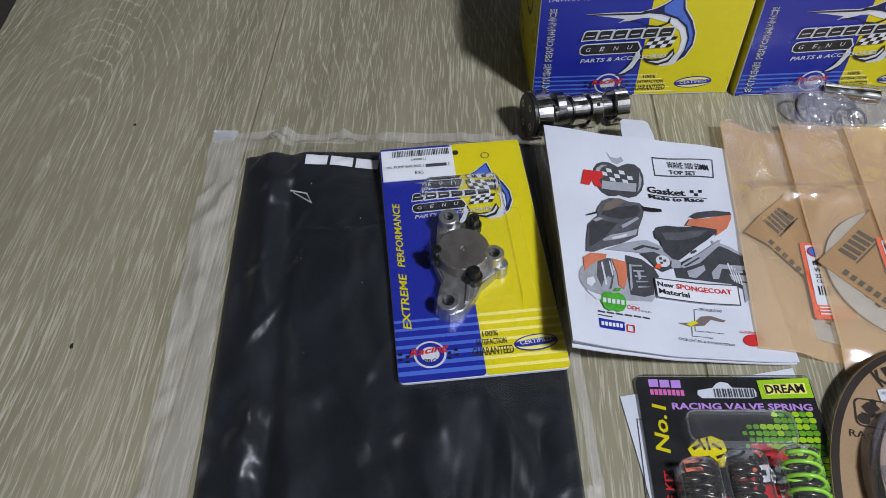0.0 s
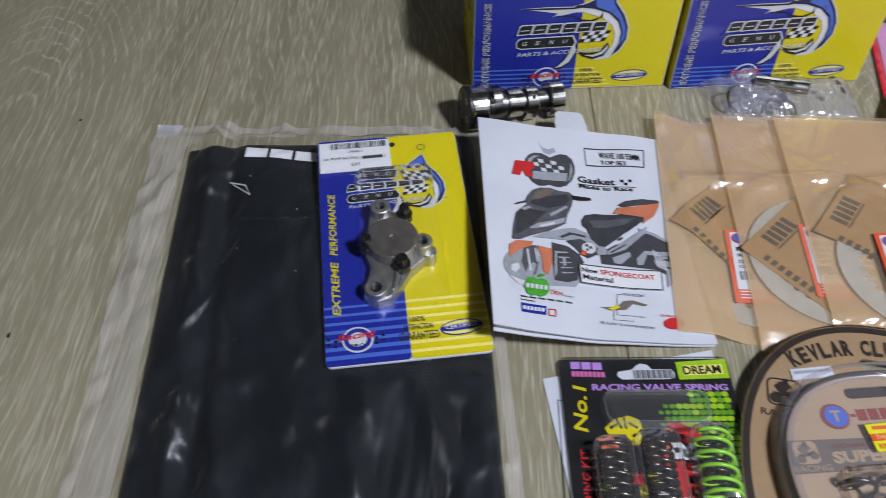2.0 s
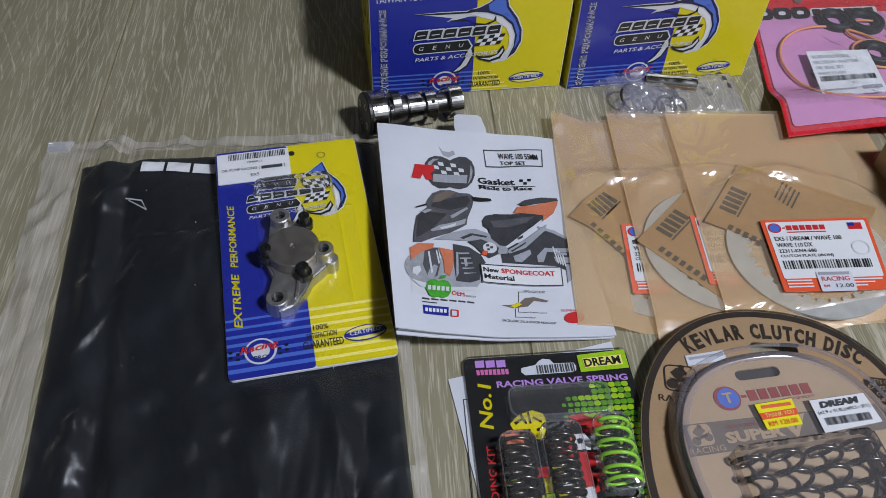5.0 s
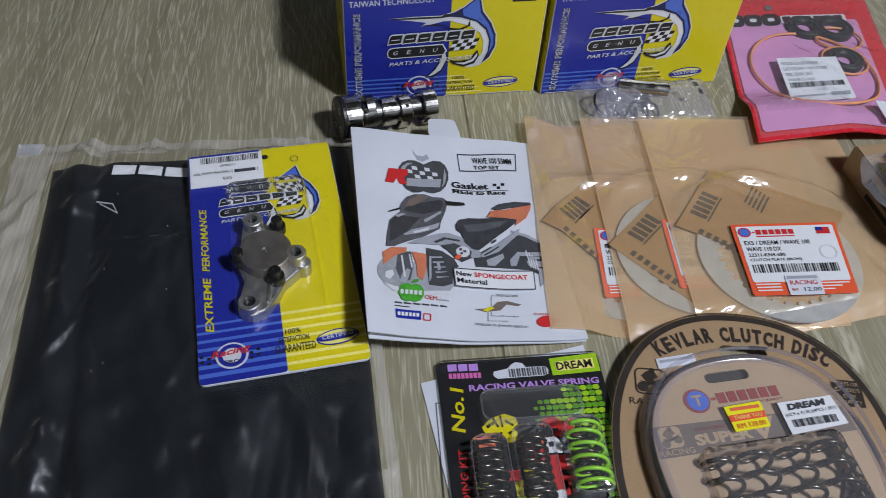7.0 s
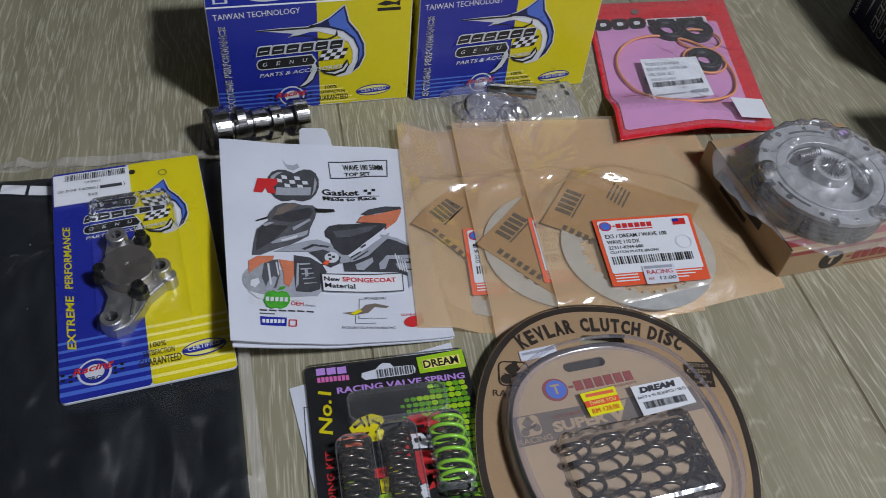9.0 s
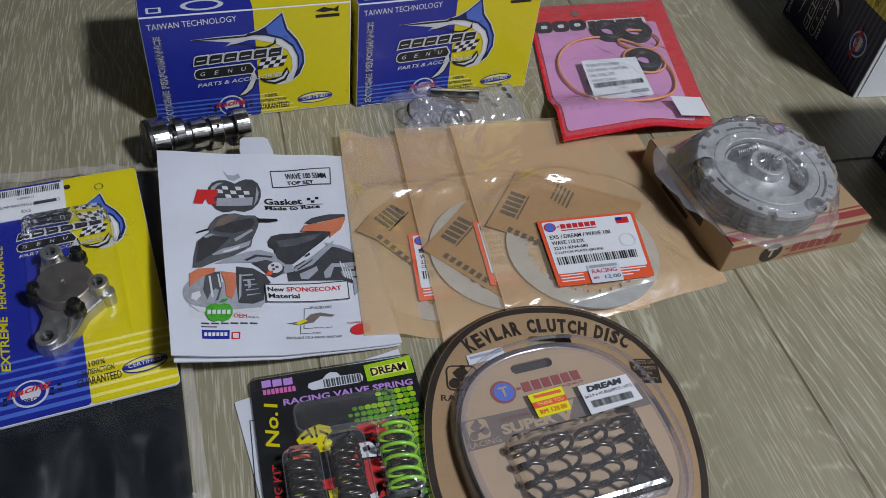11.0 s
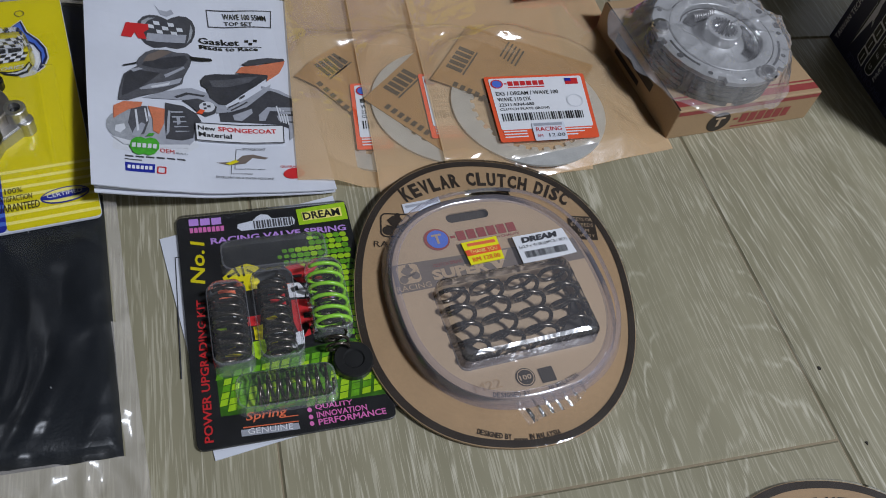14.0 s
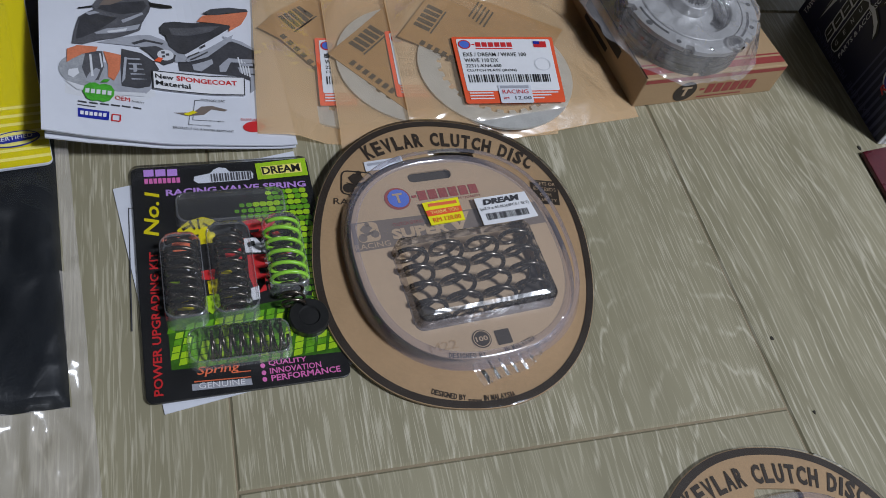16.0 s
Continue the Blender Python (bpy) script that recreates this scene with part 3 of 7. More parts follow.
def fish_emblem(face, x, y, s):
    """The maker's swordfish mark and name plate, as plain shapes; x, y is the tip of the bill."""
    ox, oy = BOX(297, 160)

    def P(*pts):
        return [(x + s * (BOX(a, b)[0] - ox), y + s * (BOX(a, b)[1] - oy)) for a, b in pts]

    def art(name, material, h, *polys):
        face(name, shapes(*[P(*p) for p in polys], h=h), material)
    art("fish_outline", PALEG, 0.0005, [(292, 160), (420, 146), (540, 138), (600, 118), (640, 95), (715, 32), (742, 110), (790, 160), (822, 215), (828, 270), (806, 322), (760, 356), (705, 368), (690, 350), (738, 334), (768, 300), (776, 250), (758, 206), (708, 174), (640, 160), (560, 163), (500, 180), (455, 190), (480, 172), (400, 166)])
    art("fish_back", NAVY, 0.0007, [(545, 140), (604, 121), (645, 98), (712, 40), (738, 114), (786, 164), (816, 216), (822, 268), (802, 318), (772, 344), (792, 290), (790, 240), (765, 195), (715, 160), (640, 143)])
    art("fish_fin", LBLUE, 0.0009, [(640, 108), (708, 52), (728, 118), (776, 170), (806, 220), (812, 262), (796, 300), (798, 240), (770, 186), (716, 152), (650, 134)])
    art("fish_bill", BLACK, 0.0008, [(300, 159), (420, 149), (545, 141), (560, 130), (590, 128), (586, 140), (548, 148), (420, 157), (300, 163)], [(455, 184), (520, 176), (590, 184), (520, 183)], [(560, 190), (640, 193), (676, 178), (684, 150), (690, 178), (650, 200), (600, 200)])
    art("fish_belly", WHITE, 0.0007, [(560, 150), (640, 149), (710, 164), (760, 198), (786, 248), (780, 300), (758, 330), (768, 288), (764, 246), (742, 210), (690, 180), (620, 166)])
    art("tail_edge", BLACK, 0.0010, [(555, 250), (590, 280), (615, 330), (592, 384), (560, 412), (518, 418), (548, 390), (572, 345), (568, 300)], [(742, 285), (755, 310), (738, 345), (690, 362), (640, 352), (612, 332), (660, 338), (710, 330)])
    art("tail_fin", PALEG, 0.0012, [(566, 268), (588, 290), (605, 330), (586, 378), (556, 402), (530, 410), (560, 380), (582, 335), (578, 300)], [(744, 296), (746, 312), (730, 336), (690, 352), (646, 346), (690, 342), (725, 326)])
    for k in range(6):
        a = 318 + k * 68
        d = -6.6 * k
        art("name_plate_rim", PALEG, 0.0012, [(a - 5, 237 + d), (a + 6, 228 + d), (a + 66, 222 + d), (a + 62, 268 + d), (a - 8, 278 + d)])
        art("name_plate_block", BLACK, 0.0014, [(a, 240 + d), (a + 8, 233 + d), (a + 58, 228 + d), (a + 54, 264 + d), (a - 3, 272 + d)])
        art("name_plate_slit", PALEG, 0.0015, [(a + 8, 252 + d), (a + 46, 247 + d), (a + 46, 251 + d), (a + 8, 256 + d)])
    art("word_pill_rim", PALEG, 0.0011, [(316, 312), (322, 294), (340, 287), (575, 262), (600, 292), (590, 312), (345, 338), (324, 332)])
    art("word_pill", BLACK, 0.0013, [(321, 312), (326, 298), (342, 291), (572, 267), (592, 292), (584, 308), (345, 333), (328, 328)])
    bm = bmesh.new()
    for i, ch in enumerate("GENU"):
        type_in(bm, ch, *P((348 + i * 62, 320 - i * 7))[0], 0.0040 * s, 0.0036 * s, 0.0015, 0.05, shear=0.25)
    face("word", bm, PALEG)
    checks = [[(606 + i * 24 + j * 6, 294 - i * 3 - j * 16), (630 + i * 24 + j * 6, 291 - i * 3 - j * 16), (636 + i * 24 + j * 6, 276 - i * 3 - j * 16), (612 + i * 24 + j * 6, 279 - i * 3 - j * 16)] for i in range(5) for j in range(3)]
    art("checks", BLACK, 0.0012, *[c for k, c in enumerate(checks) if k % 2 == 0])
    art("pale_checks", WHITE, 0.0012, *[c for k, c in enumerate(checks) if k % 2])
    bm = bmesh.new()
    a, b = P((338, 370))[0], P((725, 322))[0]
    type_in(bm, "PARTS & ACCESSORIES", *a, math.hypot(b[0] - a[0], b[1] - a[1]), 0.0036 * s, 0.0017, math.atan2(b[1] - a[1], b[0] - a[0]), shear=0.25, bold=0.01)
    face("subtitle", bm, PALEG)


def badge(face, x, y, r):
    face("badge_checks", shapes(*[rect(x + (i - 4.5) * 0.0042, y - r * 0.45 + j * 0.0018, x + (i - 4.5) * 0.0042 + 0.0021, y - r * 0.45 + j * 0.0018 + 0.0018) for i in range(9) for j in range(4) if (i + j) % 2], h=0.0007), BLACK)
    face("badge_disc", shapes(oval(x, y, r, r * 0.95), h=0.0009), PALEG)
    face("badge_ring", holed(oval(x, y, r * 0.86, r * 0.82), [oval(x, y, r * 0.58, r * 0.54)], 0.0011), BLUE)
    face("badge_script", words([("Racing", x - r * 1.25, y - r * 0.22, r * 2.5, r * 0.62, 0.10)], 0.0015, shear=0.35, bold=0.02), RED)
    face("badge_word", words([("PRO", x - r * 0.42, y - r * 0.62, r * 0.84, r * 0.30)], 0.0013, bold=0.02), NAVY)


def seal(face, x, y, rx, ry):
    face("seal_rim", shapes(oval(x, y, rx, ry, 32, turn=0.06), h=0.0006), BLUE)
    face("seal_inner", shapes(oval(x, y, rx * 0.93, ry * 0.84, 32, turn=0.06), h=0.0008), LYELLOW)
    face("seal_band", shapes(oval(x, y, rx * 0.93, ry * 0.42, 32, power=3, turn=0.06), h=0.0010), BLUE)
    face("seal_word", words([("CERTIFIED", x - rx * 0.72, y - ry * 0.24, rx * 1.44, ry * 0.5, 0.06)], 0.0012, bold=0.01), WHITE)


parts_box(pose(0.303, 0.7915, 0, 0, 0, 4.4))
parts_box(pose(0.4675, 0.799, 0, 0, 0, 5.4))


def tall_box(x, y, turn):
    """A larger printed carton that stands on its end, its front to the west and its foot to the south; x, y is the near foot of the front."""
    W, D, H = 0.130, 0.110, 0.154
    t = radians(turn)
    north, east, up = (-math.sin(t), math.cos(t), 0), (math.cos(t), math.sin(t), 0), (0, 0, 1)
    m = Matrix.Translation((x, y, 0)) @ Matrix((up, east, north)).transposed().to_4x4()
    box = thing("parts_box", "large navy and yellow parts box standing on its end", "box", m, "boxes of motorcycle parts")
    part("carton", block(0, 0, 0, W, D, H, 0.0008), WHITE, box, "white cardboard carton")
    front = Matrix.Rotation(radians(90), 4, "X")

    def face(name, bm, material, parent=box, label=""):
        return part(name, bm, material, parent, label, warp=lambda c: front @ Vector((c.x, c.y, c.z)))
    e, mid = 0.0008, 0.078
    face("navy_panel", shapes(rect(e, e, mid, H - e), h=0.0003), MIDNIGHT)
    face("yellow_panel", shapes(rect(mid, e, W - e, H - e), h=0.0003), YELLOW)
    face("stripe_band", shapes(*[rect(e, 0.006 + i * 0.0068, mid, 0.006 + i * 0.0068 + 0.0032 - 0.0002 * i) for i in range(8)], h=0.0005), SLATE)
    face("pale_stripe_band", shapes(*[rect(mid, 0.006 + i * 0.0068, 0.115 - 0.004 * i, 0.006 + i * 0.0068 + 0.0024) for i in range(8)], h=0.0005), LYELLOW)
    face("heading", words([("TAIWAN TECHNOLOGY", 0.006, 0.143, 0.066, 0.0052)], 0.0006), WHITE)
    fish_emblem(face, 0.012, 0.128, 1.06)
    bm = bmesh.new()
    for word, a, b in (("PERFORMANCE", 0.066, 0.124), ("EXTREME", 0.024, 0.060)):
        type_in(bm, word, 0.0095, a, b - a, 0.0056, 0.0006, math.pi / 2)
    face("side_lettering", bm, SLATE)
    badge(face, 0.043, 0.027, 0.0128)
    face("slogan", words([("100%", 0.090, 0.042, 0.013, 0.0045), ("SATISFACTION", 0.086, 0.036, 0.026, 0.0040), ("GUARANTEED", 0.082, 0.027, 0.034, 0.0068)], 0.0006, bold=0.01), BROWNP)
    seal(face, 0.112, 0.052, 0.0140, 0.0062)
    part("end_panel", shapes(rect(e, e, H - e, D - e), h=0.0003), MIDNIGHT, box, warp=lambda c: Vector((-c.z, c.y, c.x)))
    part("far_end_panel", shapes(rect(e, e, H - e, D - e), h=0.0003), YELLOW, box, warp=lambda c: Vector((W + c.z, c.y, c.x)))
    part("lid_panel", shapes(rect(e, e, W - e, D - e), h=0.0003), MIDNIGHT, box, warp=lambda c: Vector((c.x, c.y, H + c.z)))
    part("foot_flap", slab([(e, 0.004), (0.060, 0.016), (0.090, 0.016), (W - e, 0.004)], 0.0010, 0.0006), WHITE, box, "white glued bottom flap", warp=lambda c: Vector((c.x, c.y, -c.z)))
    return box


tall_box(0.9490, 0.7620, -3.2)
tall_box(0.9080, 0.5240, -2.4)

# ---- seat cover in its clear bag ----
cover = thing("seat_cover", "folded black vinyl seat cover inside a clear plastic bag", "seat cover")
VW, VH = 0.22, 0.335


def swell(x, y):
    n = noise.noise((x * 14, y * 11, 3.1)) * 0.0042 + 0.0030 * noise.noise((x * 34 - y * 20, y * 16 + x * 18, 6.3)) + noise.noise((x * 45, y * 38, 7.7)) * 0.0006
    crease = 0.0040 * math.exp(-(((x - 0.132 + (y - 0.45) * 0.10) / 0.008) ** 2)) - 0.0026 * math.exp(-(((x - 0.148 + (y - 0.45) * 0.10) / 0.006) ** 2))
    fold = 0.0022 * math.exp(-(((y - 0.60 + 0.9 * (x - 0.2)) / 0.016) ** 2)) * max(0, 1 - abs(x - 0.22) / 0.07)
    dent = 0.0018 * math.exp(-(((y - 0.50 - 0.5 * (x - 0.16)) / 0.010) ** 2)) * max(0, 1 - abs(x - 0.16) / 0.05)
    for a, b, c, d in ((0.225, 0.52, 0.010, 0.0055), (0.285, 0.47, 0.008, 0.0045), (0.165, 0.44, 0.010, 0.0045), (0.245, 0.43, 0.007, 0.0040)):
        fold += d * math.exp(-(((x - a + 0.45 * (y - b)) / c) ** 2)) * max(0.0, 1 - abs(y - b) / 0.075)
    fold += 0.0040 * max(0.0, 1 - abs(x - 0.128 - 0.06 * (0.55 - y)) / 0.032) * noise.noise((x * 55, y * 11, 2.2))
    seam = -0.0010 * math.exp(-(((y - 0.635) / 0.0015) ** 2)) * (1 if 0.135 < x < 0.20 else 0)
    step = (x - (0.104 + 0.09 * (0.70 - y) + 0.008 * math.sin(17 * y) + 0.010 * noise.noise((x * 8, y * 13, 4.2)))) / 0.026
    step = max(0.0, min(1.0, step))
    step = 0.0036 * step * step * (3 - 2 * step) - 0.0016
    full = max(0.0045, 0.0088 + n + crease + fold + dent + seam + step)
    u, v = (x - 0.2522) * 0.989 + (y - 0.6137) * 0.144, (y - 0.6137) * 0.989 - (x - 0.2522) * 0.144
    k = max(0.0, min(1.0, max(abs(u) - 0.052, abs(v) - 0.097) / 0.012))
    pressed = min(full, 0.0128 + v * 0.042)
    return pressed * (1 - k) + full * k


def cover_warp(lift):
    to = four((0.0850, 0.712, 0), (0.3035, 0.728, 0), (0.3255, 0.381, 0), (0.1130, 0.379, 0), VW, VH)

    def w(c):
        q = to(Vector((c.x, c.y, 0)))
        edge = min(VW / 2 - abs(c.x), VH / 2 - abs(c.y))
        k = max(0.0, min(1.0, edge / 0.010))
        top = 0.0016 + (swell(q.x, q.y) - 0.0016) * math.sqrt(k * (2 - k)) + lift
        return Vector((q.x, q.y, top if c.z >= 0 else 0.0012))
    return w


bm = sheet(VW, VH, 90, 120)
part("vinyl", bm, VINYL, cover, "black grained vinyl", warp=cover_warp(0), smooth=True)
part("vinyl_underside", sheet(VW, VH, 4, 6, -0.1), VINYL, cover, warp=cover_warp(0))
letters = []
for i in range(3):
    x = 0.133 + i * 0.0185
    letters.append((x, 0.6945, 0.0163, 0.0100))
bm = bmesh.new()
for x, y, w, t in letters:
    flat(bm, rect(x, y, x + w, y + t), 0)
bmesh.ops.subdivide_edges(bm, edges=list(bm.edges), cuts=4, use_grid_fill=True)
part("white_name_bars", bm, WHITE, cover, "white printed lettering as plain bars", warp=lambda c: Vector((c.x, c.y, swell(c.x, c.y) + 0.0014)))
path = [(0.1255, 0.672), (0.1385, 0.666), (0.1435, 0.656), (0.1280, 0.670), (0.1355, 0.6705), (0.1400, 0.659)]
part("chalk_mark", tube([(x, y, swell(x, y) + 0.0008) for x, y in path[:4]], 0.0006, 5), WHITE, cover, "thin white chalk mark")


def bag_top(x, y):
    inside = min((x - 0.085) / 0.03, (0.325 - x) / 0.016, (y - 0.376) / 0.02, (0.725 - y) / 0.012)
    k = max(0.0, min(1.0, inside + 0.6))
    k = k * k * (3 - 2 * k)
    wr = noise.noise((x * 30, y * 24, 1.7)) * 0.0020 + abs(noise.noise((x * 62 + y * 22, y * 34, 9.2))) * 0.0030
    ruff = 0.0
    if y < 0.40 or x < 0.085 or x > 0.325:
        ruff = abs(noise.noise((x * 62, y * 40, 4.4))) * (0.010 if y < 0.385 and x > 0.27 else 0.0035)
    where = max(0.0, 1 - abs(x - 0.135 + 0.10 * (y - 0.45)) / 0.022) + max(0.0, 1 - math.hypot((x - 0.30) / 0.04, (y - 0.42) / 0.05)) + 0.55 * max(0.0, 1 - math.hypot((x - 0.20) / 0.05, (y - 0.48) / 0.05)) + (0.6 if k < 0.5 else 0.0) + 0.25
    ridge = max(0.0, 1 - 4.2 * abs(noise.noise((x * 24 + y * 6, y * 11 - x * 8, 12.5)))) + 0.6 * max(0.0, 1 - 5 * abs(noise.noise((x * 30 - y * 12, y * 18, 21.5))))
    ruff += 0.0050 * min(1.2, where) * ridge
    return 0.0022 + k * (swell(x, y) + 0.0016 - 0.0022) + max(-0.0008, wr) * (0.4 + 0.6 * (1 - k)) + ruff


BAGTO = four((0.0535, 0.7385, 0), (0.3070, 0.7430, 0), (0.3430, 0.300, 0), (0.0880, 0.298, 0), 1, 1)
def bag_point(c):
    p = BAGTO(Vector((c.x, c.y, 0)))
    return Vector((p.x, p.y, bag_top(p.x, p.y)))


def over_vinyl(p):
    k = (0.72 - p.y) / 0.34
    return 0.377 < p.y < 0.714 + 0.07 * (p.x - 0.085) and 0.083 + 0.029 * k < p.x < 0.306 + 0.021 * k


for name, inside, material, words_ in (("clear_bag", True, BAG, "thin clear plastic bag"), ("bag_margin", False, MARGIN, "doubled milky edge of the plastic bag")):
    bm = sheet(1, 1, 110, 160)
    gone = [f for f in bm.faces if over_vinyl(BAGTO(f.calc_center_median())) != inside]
    bmesh.ops.delete(bm, geom=gone, context="FACES")
    part(name, bm, material, cover, words_, warp=bag_point, smooth=True)
part("bag_tab", slab([(0.0545, 0.7395), (0.0735, 0.7395), (0.0715, 0.7285), (0.0555, 0.7280)], 0.0048, 0.0012), MILK, cover, "frosted plastic corner tab")

rng = random.Random(12)
bm = bmesh.new()
for _ in range(14):
    x, y, r = rng.uniform(0.13, 0.31), rng.uniform(0.40, 0.70), rng.uniform(0.00015, 0.0003)
    lathe([(0, r), (r, r * 0.4), (r, -0.001)], 6, pose(x, y, bag_top(x, y) + 0.0002), bm)
part("dust_specks", bm, WHITE, cover, "fine white dust", kind="stuff")

# ---- oil pump on its card ----
CW, CH = 0.1025, 0.193
pump_pack = thing("oil_pump_pack", "metal oil pump in clear blister on blue yellow card", "blister pack", pose(0.2522, 0.6137, 0.0182, 2.4, 0, 8.3))
part("backing_card", slab(rrect(-CW / 2, -CH / 2, CW / 2, CH / 2, 0.004), 0.0, 0.0022, 0.0004), PAPER, pump_pack, "white backing card")


def on_card(name, bm, material, parent=pump_pack, label=""):
    return part(name, bm, material, parent, label)


q = 0.0003
on_card("blue_panel", shapes(rrect(-CW / 2 + q, -CH / 2 + q, 0.0008, CH / 2 - q, 0.0025, 3), h=0.0003), BLUE)
on_card("yellow_panel", shapes(rrect(0.0008, -CH / 2 + q, CW / 2 - q, CH / 2 - q, 0.0025, 3), h=0.0003), YELLOW)
on_card("stripe_band", shapes(*[rect(-CW / 2 + q, -0.092 + i * 0.0062, 0.0008, -0.092 + i * 0.0062 + 0.0030 - 0.0002 * i) for i in range(7)], h=0.0005), LBLUE)
on_card("pale_stripe_band", shapes(*[rect(0.0008, -0.092 + i * 0.0062, CW / 2 - q, -0.092 + i * 0.0062 + 0.0022) for i in range(7)], h=0.0005), LYELLOW)


def small_face(name, bm, material, parent=pump_pack, label=""):
    return part(name, bm, material, pump_pack)


CARD = layout((45, 105), (595, 40), (705, 835), (70, 950), CW, CH)
fish_emblem(small_face, *CARD(165, 226), 0.79)
bm = words([("EXTREME", -0.0405, -0.0600, 0.043, 0.0050, math.pi / 2), ("PERFORMANCE", -0.0405, -0.0120, 0.055, 0.0050, math.pi / 2)], 0.0007, shear=0.2, bold=0.02)
on_card("side_lettering", bm, YELLOW)
badge(small_face, -0.0310, -0.0790, 0.0098)
on_card("slogan", words([("100%", 0.0020, -0.0700, 0.0095, 0.0040), ("SATISFACTION", -0.0025, -0.0758, 0.0185, 0.0042), ("GUARANTEED", -0.0055, -0.0830, 0.0250, 0.0056)], 0.0008, bold=0.01), BROWNP)
seal(small_face, 0.0335, -0.0770, 0.0135, 0.0058)
hook = on_card("hang_hole", shapes(oval(0.0035, 0.0875, 0.0024), h=0.0006), BLACK)
on_card("trade_ring", holed(oval(0.0245, 0.0825, 0.0030), [oval(0.0245, 0.0825, 0.0025)], 0.0007), NAVY)
label = on_card("price_label", slab(rect(-0.0500, 0.0635, 0.0015, 0.0935), 0.0012, 0.0006), WHITE, label="white paper label with a barcode")
part("barcode", bars(-0.0420, 0.0862, -0.0005, 0.0922, 34, 0.0015, 4), BLACK, label, kind="stuff")
part("label_print", words([("OP00011", -0.0290, 0.0818, 0.0105, 0.0022), ("OIL PUMP RACING (", -0.0472, 0.0745, 0.0270, 0.0033), (")", -0.0030, 0.0742, 0.0010, 0.0038), ("EX5", -0.0270, 0.0685, 0.0060, 0.0028)], 0.0015), BLACK, label)
part("maker_name_bar", lines([(-0.0190, 0.0746, 0.0150, 0.0030)], 0.0015), CHAR, label)

PX, PY = -0.0035, -0.0145


def ear(bm, x, y, r, top, hole=0.0032):
    lathe([(hole, top - 0.004), (hole, top), (r - 0.0006, top), (r, top - 0.0006), (r, 0.0006)], 24, pose(PX + x, PY + y, 0), bm)


bm = bmesh.new()
flange = [(-0.013, 0.031), (-0.006, 0.036), (0.001, 0.030), (0.010, 0.024), (0.017, 0.008), (0.024, 0.003), (0.026, -0.008), (0.019, -0.014), (0.009, -0.022), (0.004, -0.031), (-0.004, -0.041), (-0.013, -0.043), (-0.021, -0.037), (-0.019, -0.028), (-0.015, -0.015), (-0.019, -0.002), (-0.016, 0.012)]
flat(bm, [(PX + x, PY + y) for x, y in flange], 0.0095)
thick(bm, 0.0090)
bmesh.ops.bevel(bm, geom=[e for e in bm.edges if e.verts[0].co.z > 0.009 and e.verts[1].co.z > 0.009], offset=0.0012, segments=2, affect="EDGES")
part("pump_body", bm, CAST, pump_pack, "grey cast aluminium pump body", smooth=False)
bm = lathe([(0, 0.0178), (0.0012, 0.0174), (0.0020, 0.0184), (0.0160, 0.0184), (0.0168, 0.0176), (0.0168, 0.0095)], 48, pose(PX, PY, 0))
plate = part("cover_plate", bm, FACE, pump_pack, "round dark machined cover plate")
for x, y, r, t, hole in ((-0.0060, 0.0290, 0.0066, 0.0165, 0.0034), (0.0190, -0.0055, 0.0064, 0.0185, 0.0036), (-0.0135, -0.0355, 0.0070, 0.0140, 0.0040), (0.0225, -0.0085, 0.0052, 0.0110, 0.0020)):
    bm = bmesh.new()
    ear(bm, x, y, r, t, hole)
    part("mounting_ear", bm, CAST, pump_pack, smooth=False)
    # A black disc on the hole's floor paints its inner shade.
    part("ear_hole", lathe([(0, t - 0.0038), (hole, t - 0.0038)], 20, pose(PX + x, PY + y, 0)), BOLT_AND_HOLE_SHADE, pump_pack)
for x, y in ((0.0095, 0.0220), (-0.0175, -0.0005), (0.0045, -0.0195)):
    bm = lathe([(0, 0.0196), (0.0014, 0.0196), (0.0014, 0.0214), (0.0032, 0.0214), (0.0037, 0.0208), (0.0037, 0.0150), (0.0054, 0.0150), (0.0054, 0.0095)], 20, pose(PX + x, PY + y, 0))
    part("socket_bolt", bm, BOLT_AND_HOLE_SHADE, pump_pack, "black socket-head bolt")
part("rib", slab([(PX + 0.000, PY - 0.021), (PX + 0.0022, PY - 0.021), (PX - 0.001, PY - 0.036), (PX - 0.0032, PY - 0.036)], 0.0112, 0.002, 0.0004), CAST, pump_pack)
part("blister", dome(rrect(-0.0270, -0.0600, 0.0300, 0.0470, 0.006, 5), 0, 0.0245, 0.005, 0.0008), CLEAR, pump_pack, "clear plastic blister", smooth=False)
part("blister_ridge", dome(rrect(0.0305, -0.0560, 0.0410, 0.0300, 0.003, 4), 0, 0.0035, 0.003, 0.0008), CLEAR, pump_pack, "clear plastic edge of the blister")
part("shrink_film", shapes(rrect(-CW / 2 - 0.0012, -CH / 2 - 0.0022, CW / 2 + 0.0012, CH / 2 + 0.0012, 0.004), h=0.0019), CLEAR, pump_pack, "clear outer film")

# ---- gasket set in its white envelope ----
GW, GH = 0.138, 0.190
env = thing("gasket_envelope", "thick white printed paper envelope holding a gasket set", "envelope")
GTO = four((0.3065, 0.7165, 0), (0.4445, 0.7265, 0), (0.4560, 0.5390, 0), (0.3150, 0.5275, 0), GW, GH)


